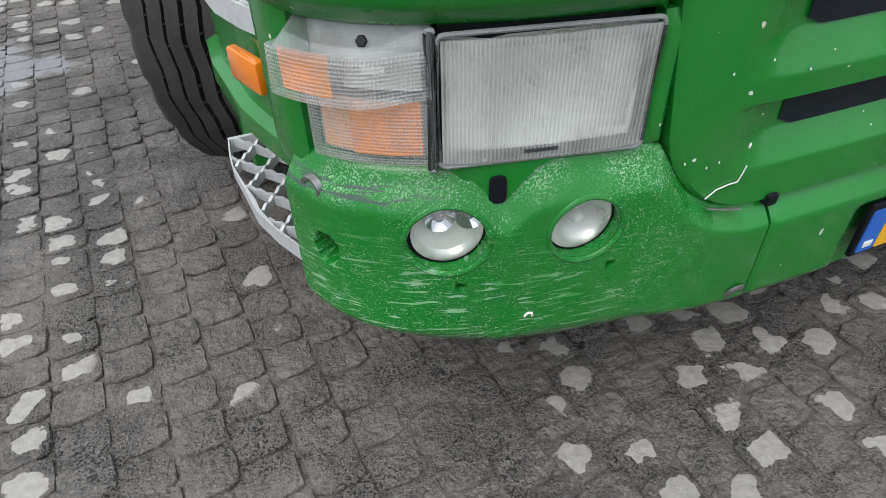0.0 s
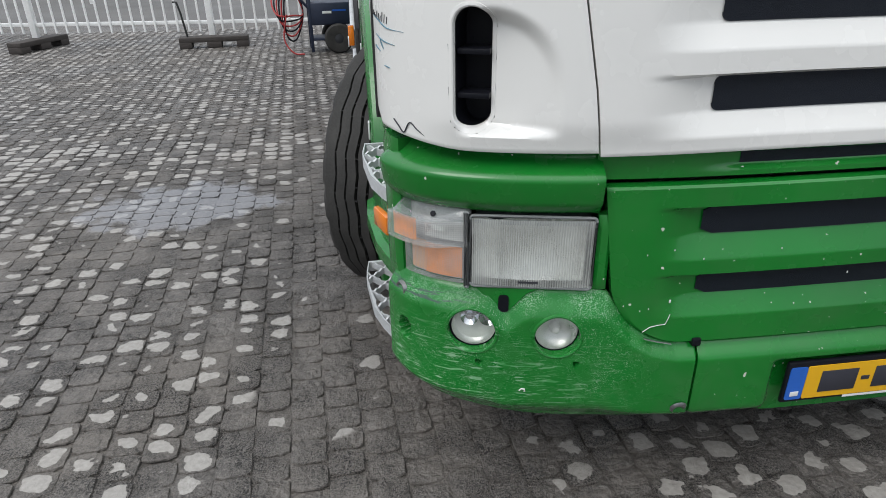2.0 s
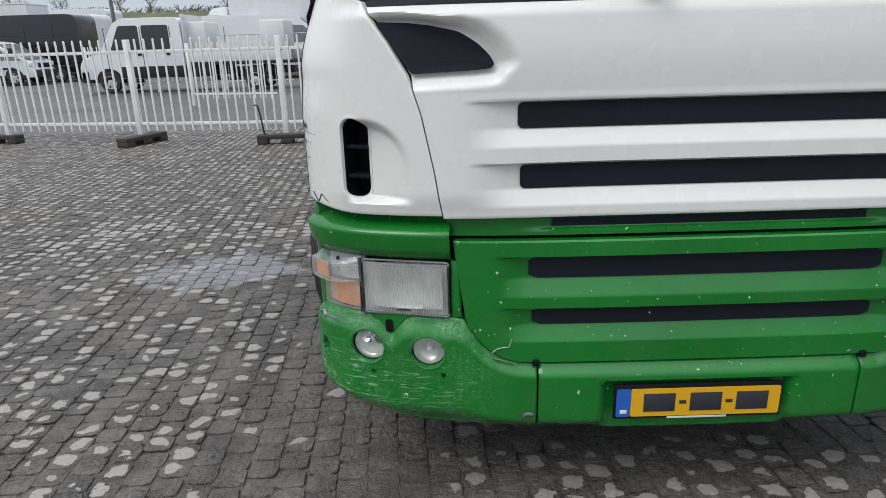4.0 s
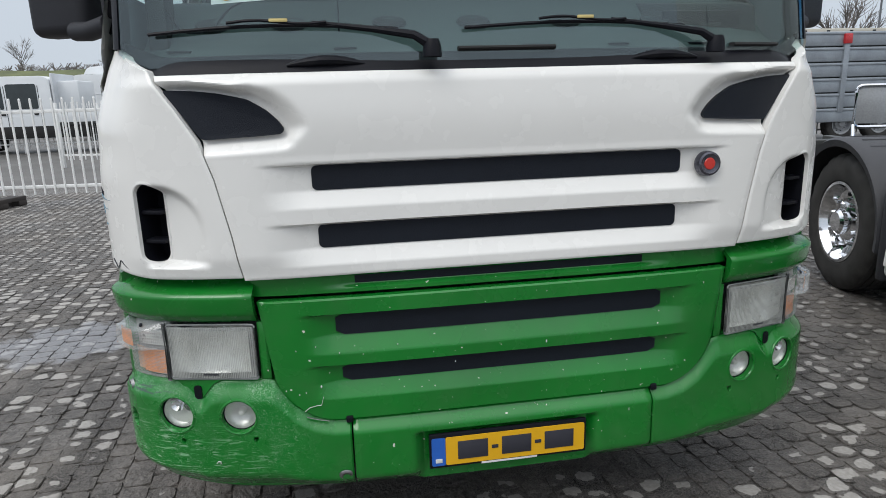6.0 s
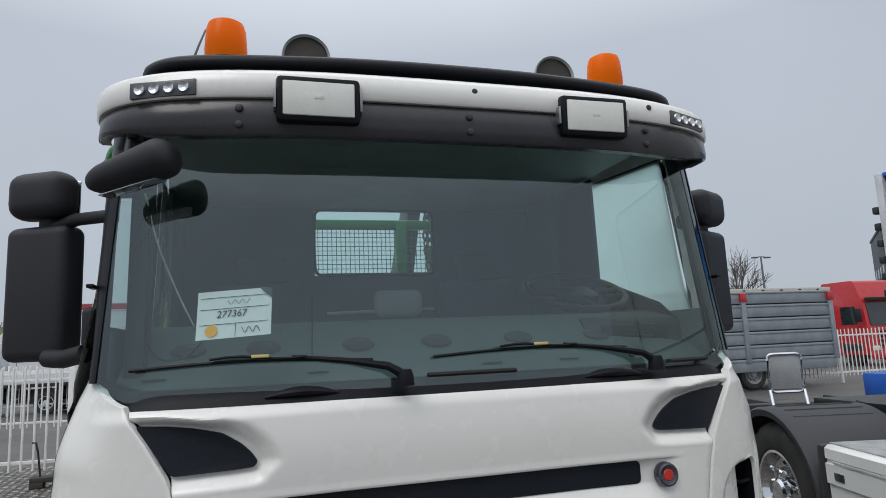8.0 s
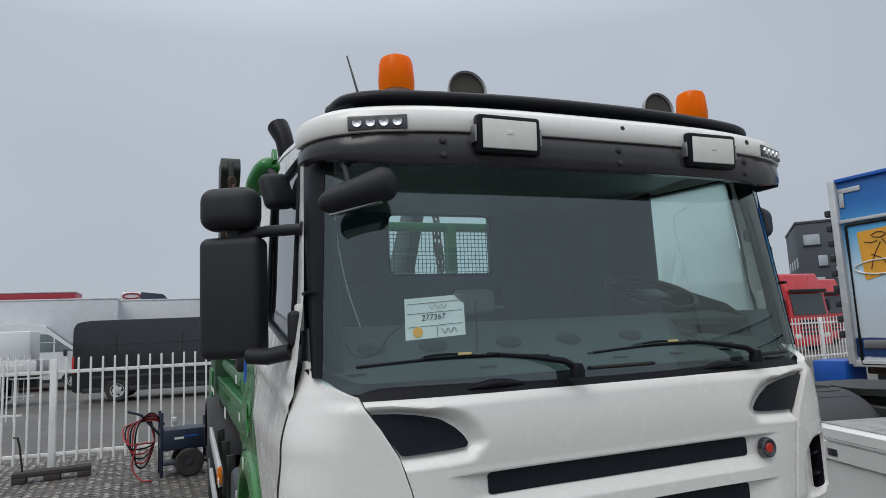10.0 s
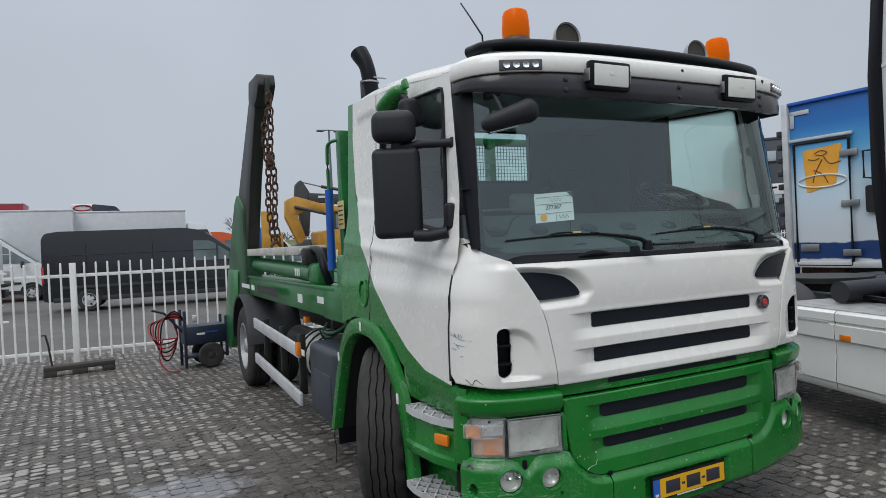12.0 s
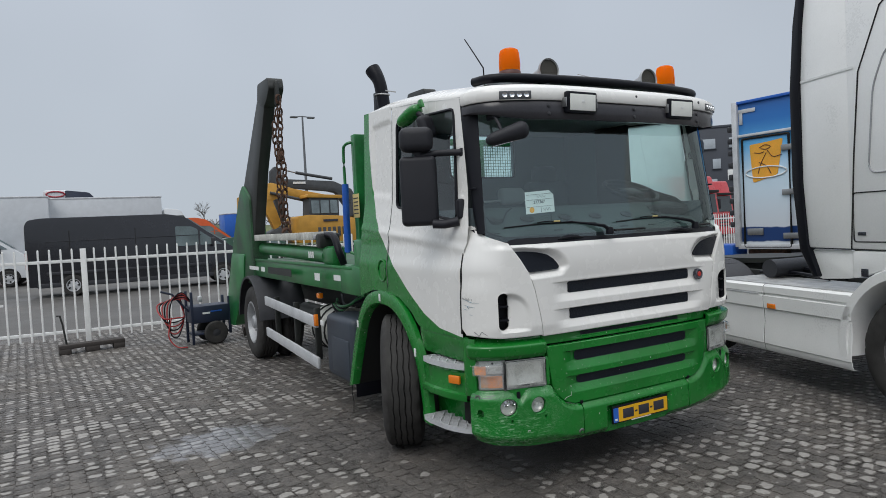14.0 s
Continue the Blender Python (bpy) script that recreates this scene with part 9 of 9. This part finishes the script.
# ---------- paving blocks, the nearest ones as pieces of their own ----------
def paver_mat():
    m, n, l, b = nodes_of("worn_concrete_block")
    co = n.new("ShaderNodeTexCoord")
    geo = n.new("ShaderNodeNewGeometry")
    inf = n.new("ShaderNodeObjectInfo")
    def tex(s, d=4, vec=None):
        t = n.new("ShaderNodeTexNoise")
        t.inputs["Scale"].default_value, t.inputs["Detail"].default_value = s, d
        l.new(geo.outputs["Position"], t.inputs["Vector"])
        return t.outputs["Fac"]
    def rng(v, a, c, lo=0.0, hi=1.0):
        r = n.new("ShaderNodeMapRange")
        for k, q in zip(("From Min", "From Max", "To Min", "To Max"), (a, c, lo, hi)):
            r.inputs[k].default_value = q
        l.new(v, r.inputs["Value"])
        return r.outputs[0]
    def mth(op, a, c):
        q = n.new("ShaderNodeMath")
        q.operation = op
        for k, v in enumerate((a, c)):
            if isinstance(v, (int, float)):
                q.inputs[k].default_value = v
            else:
                l.new(v, q.inputs[k])
        return q.outputs[0]
    def mix(f, a, c):
        q = n.new("ShaderNodeMix")
        q.data_type = "RGBA"
        for k, v in ((0, f), (6, a), (7, c)):
            if isinstance(v, tuple):
                q.inputs[k].default_value = (*v, 1)
            else:
                l.new(v, q.inputs[k])
        return q.outputs[2]
    at = n.new("ShaderNodeAttribute")
    at.attribute_name = "wear"
    rnd = mth("FRACT", mth("ADD", mth("ADD", geo.outputs["Random Per Island"], mth("MULTIPLY", inf.outputs["Random"], 7.13)), 0.0), 0.0)
    base = mix(rng(mth("ADD", mth("MULTIPLY", tex(28), 0.45), mth("MULTIPLY", tex(130, 4), 0.55)), 0.36, 0.64), (0.044, 0.040, 0.037), (0.210, 0.191, 0.173))
    base = mix(mth("MULTIPLY", rnd, 0.5), base, (0.070, 0.062, 0.056))
    base = mix(rng(tex(0.8, 3), 0.4, 0.62, 0.0, 0.55), base, (0.165, 0.145, 0.124))
    sp0 = n.new("ShaderNodeSeparateXYZ")
    l.new(geo.outputs["Position"], sp0.inputs[0])
    # bare pale centres where the dirt has worn off: few along the wheel track, whole stones farther back
    track = rng(mth("ABSOLUTE", mth("ADD", sp0.outputs["X"], 1.2), 0.0), 0.30, 0.75)
    back = rng(sp0.outputs["Y"], 2.7, 3.6)
    track = mth("MAXIMUM", track, rng(sp0.outputs["Y"], 1.7, 2.8))
    zone = rng(mth("ADD", mth("ADD", tex(0.55, 3), rng(track, 0.0, 1.0, -0.14, 0.09)), mth("MULTIPLY", back, 0.06)), 0.42, 0.60)
    front = mth("MULTIPLY", rng(sp0.outputs["X"], -0.95, -0.70), rng(sp0.outputs["Y"], 0.45, 0.15))
    zone = mth("MINIMUM", mth("ADD", zone, mth("MULTIPLY", front, 0.85)), 1.0)
    keep = rng(mth("ADD", mth("ADD", rnd, mth("MULTIPLY", zone, 0.55)), mth("MULTIPLY", front, 0.12)), 0.975, 0.99)
    shape = mth("ADD", mth("MULTIPLY", mth("SUBTRACT", tex(9, 2), 0.5), 2.0), mth("MULTIPLY", mth("SUBTRACT", tex(38, 3), 0.5), 0.5))
    edge = rng(mth("ADD", mth("ADD", at.outputs["Fac"], mth("ADD", mth("MULTIPLY", back, 0.22), mth("MULTIPLY", front, 0.06))), shape), 0.67, 0.70)
    bare = mth("MULTIPLY", edge, keep)
    pale = mix(rng(tex(55), 0.3, 0.7), (0.25, 0.232, 0.21), (0.39, 0.37, 0.34))
    pale = mix(mth("MULTIPLY", rnd, 0.45), pale, (0.25, 0.235, 0.215))
    # grit: pale grains and dark pits between them
    loose = rng(tex(5.0, 4), 0.42, 0.60, 0.25, 1.0)
    grit = mth("MULTIPLY", rng(tex(380, 2), 0.575, 0.62), loose)
    base = mix(mth("MULTIPLY", grit, 0.85), base, (0.34, 0.32, 0.295))
    base = mix(mth("MULTIPLY", rng(tex(170, 3), 0.50, 0.40, 0.0, 0.95), loose), base, (0.010, 0.009, 0.008))
    crack = n.new("ShaderNodeTexVoronoi")
    crack.feature = "DISTANCE_TO_EDGE"
    crack.inputs["Scale"].default_value = 13
    warp = n.new("ShaderNodeTexNoise")
    warp.inputs["Scale"].default_value, warp.inputs["Detail"].default_value = 22, 4
    l.new(geo.outputs["Position"], warp.inputs["Vector"])
    wv = n.new("ShaderNodeVectorMath")
    wv.operation = "MULTIPLY_ADD"
    wv.inputs[1].default_value = (0.09, 0.09, 0.0)
    l.new(warp.outputs["Color"], wv.inputs[0])
    l.new(geo.outputs["Position"], wv.inputs[2])
    l.new(wv.outputs[0], crack.inputs["Vector"])
    line = mth("MULTIPLY", rng(crack.outputs["Distance"], 0.055, 0.018), rng(tex(4.0, 3), 0.43, 0.57))
    base = mix(mth("MULTIPLY", line, 0.25), base, (0.012, 0.010, 0.009))
    base = mix(bare, base, pale)
    # wet film: broad damp patches and one puddle with an uneven edge
    sep = n.new("ShaderNodeSeparateXYZ")
    l.new(geo.outputs["Position"], sep.inputs[0])
    dx = mth("MULTIPLY", mth("ADD", sep.outputs["X"], 2.36), 1.9)
    dy = mth("MULTIPLY", mth("SUBTRACT", sep.outputs["Y"], 2.55), 2.6)
    dist = mth("SQRT", mth("ADD", mth("MULTIPLY", dx, dx), mth("MULTIPLY", dy, dy)), 0.0)
    pud = rng(mth("ADD", dist, mth("MULTIPLY", mth("SUBTRACT", tex(5, 4), 0.5), 1.6)), 1.05, 0.85)
    # the sky's pale sheen on the puddle, mixed into the base colour
    base = mix(mth("MULTIPLY", pud, 0.45), base, (0.22, 0.222, 0.24))
    l.new(base, b.inputs["Base Color"])
    damp = rng(tex(1.3, 4), 0.40, 0.62, 0.66, 0.38)
    damp = mth("SUBTRACT", damp, mth("MULTIPLY", rng(tex(240, 2), 0.50, 0.62), 0.14))
    rough = mth("ADD", mth("MULTIPLY", damp, mth("SUBTRACT", 1.0, pud)), mth("MULTIPLY", pud, 0.10))
    l.new(rough, b.inputs["Roughness"])
    bp = n.new("ShaderNodeBump")
    bp.inputs["Distance"].default_value = 0.018
    l.new(mth("MULTIPLY", rng(pud, 0.0, 1.0, 1.0, 0.06), rng(bare, 0.0, 1.0, 1.0, 0.3)), bp.inputs["Strength"])
    height = mth("ADD", mth("MULTIPLY", tex(40, 5), 1.0), mth("MULTIPLY", mth("MULTIPLY", tex(220, 3), loose), 0.6))
    height = mth("ADD", mth("ADD", height, mth("MULTIPLY", grit, 0.12)), mth("MULTIPLY", bare, 0.10))
    l.new(mth("SUBTRACT", height, mth("MULTIPLY", line, 0.10)), bp.inputs["Height"])
    l.new(bp.outputs[0], b.inputs["Normal"])
    return m


M["paver"] = paver_mat()
bpy.data.objects["paving_bed"].data.materials[0] = M["paver"]
PW, PL = 0.113, 0.105


def block_shape(rs, fine):
    """One block about its middle: uneven outline, worn edges. Rings from the rim inward, with their wear value."""
    n = 14 if fine else 8
    out = []
    w, h = PW * 0.5 - 0.0008, PL * 0.5 - 0.0008
    for k in range(n):
        t = 2 * math.pi * (k + 0.5) / n
        c, s = math.cos(t), math.sin(t)
        q = (abs(c) ** 7 + abs(s) ** 7) ** (-1 / 7)
        out.append((w * c * q * rs.uniform(0.94, 1.02), h * s * q * rs.uniform(0.94, 1.02)))
    tilt = (rs.uniform(-0.03, 0.03), rs.uniform(-0.03, 0.03), rs.uniform(-0.0025, 0.0025))
    rings = []
    for f, z, wear in ((1.0, -0.007, 0.0), (0.965, -0.0012, 0.1), (0.80, 0.0, 0.45)) if fine else ((1.0, -0.010, 0.0), (0.93, -0.0005, 0.12)):
        rings.append([(x * f, y * f, z + tilt[0] * x + tilt[1] * y + tilt[2], wear) for x, y in out])
    return rings, (0, 0, 0.001 + tilt[2], 1.0)


def build_blocks(places, rs):
    vs, fs, wr = [], [], []
    for px, py, a in places:
        rings, mid = block_shape(rs, px > -4.0 and px < 2.2 and -1.0 < py < 4.0)
        ca, sa = math.cos(a), math.sin(a)
        b0 = len(vs)
        for r in rings:
            for x, y, z, w in r:
                vs.append((px + ca * x - sa * y, py + sa * x + ca * y, z))
                wr.append(w)
        vs.append((px, py, mid[2]))
        wr.append(mid[3])
        n = len(rings[0])
        for k in range(len(rings) - 1):
            for j in range(n):
                q = (j + 1) % n
                fs.append((b0 + k * n + j, b0 + k * n + q, b0 + (k + 1) * n + q, b0 + (k + 1) * n + j))
        k = len(rings) - 1
        for j in range(n):
            fs.append((b0 + k * n + j, b0 + k * n + (j + 1) % n, b0 + len(rings) * n))
    me = bpy.data.meshes.new("paving_block")
    me.from_pydata(vs, [], fs)
    at = me.attributes.new("wear", "FLOAT", "POINT")
    at.data.foreach_set("value", wr)
    me.polygons.foreach_set("use_smooth", [True] * len(me.polygons))
    me.set_sharp_from_angle(angle=radians(55))
    me.materials.append(M["paver"])
    return me


rs = random.Random(7)
TURN_P = radians(4)
near, rest = [], []
for i in range(-150, 150):
    for j in range(-80, 140):
        u, v = i * PW, j * PL + (0.5 * PL if i % 2 else 0) + 0.012 * math.sin(i * 1.7)
        x = math.cos(TURN_P) * u - math.sin(TURN_P) * v + rs.uniform(-0.004, 0.004)
        y = math.sin(TURN_P) * u + math.cos(TURN_P) * v + rs.uniform(-0.004, 0.004)
        a = TURN_P + rs.uniform(-0.03, 0.03)
        if -2.75 < x < -0.75 and 0.10 < y < 1.75:
            near.append((x, y, a))
        elif -13.0 < x < 9.0 and -5.2 < y < 10.9:
            if 0.4 < y < 6.5 and -0.6 < x < 0.6:
                continue
            rest.append((x, y, a))
near.sort(key=lambda p: math.hypot(p[0] + 1.75, p[1] - 0.75))
rest += near[295:]
near = near[:295]
paving = thing("paving", "worn grey concrete block paving with dirty joints", "paving", kind="structure")
kinds = [build_blocks([(0, 0, 0)], rs) for _ in range(14)]
for k, (x, y, a) in enumerate(near):
    o = new("block", kinds[k % 14])
    o.parent = paving
    o.matrix_basis = Matrix.Translation((x, y, 0)) @ Matrix.Rotation(a + math.pi * (k % 2), 4, "Z")
field = new("block_field", build_blocks(rest, rs))
field.parent = paving
field["kind"] = "stuff"
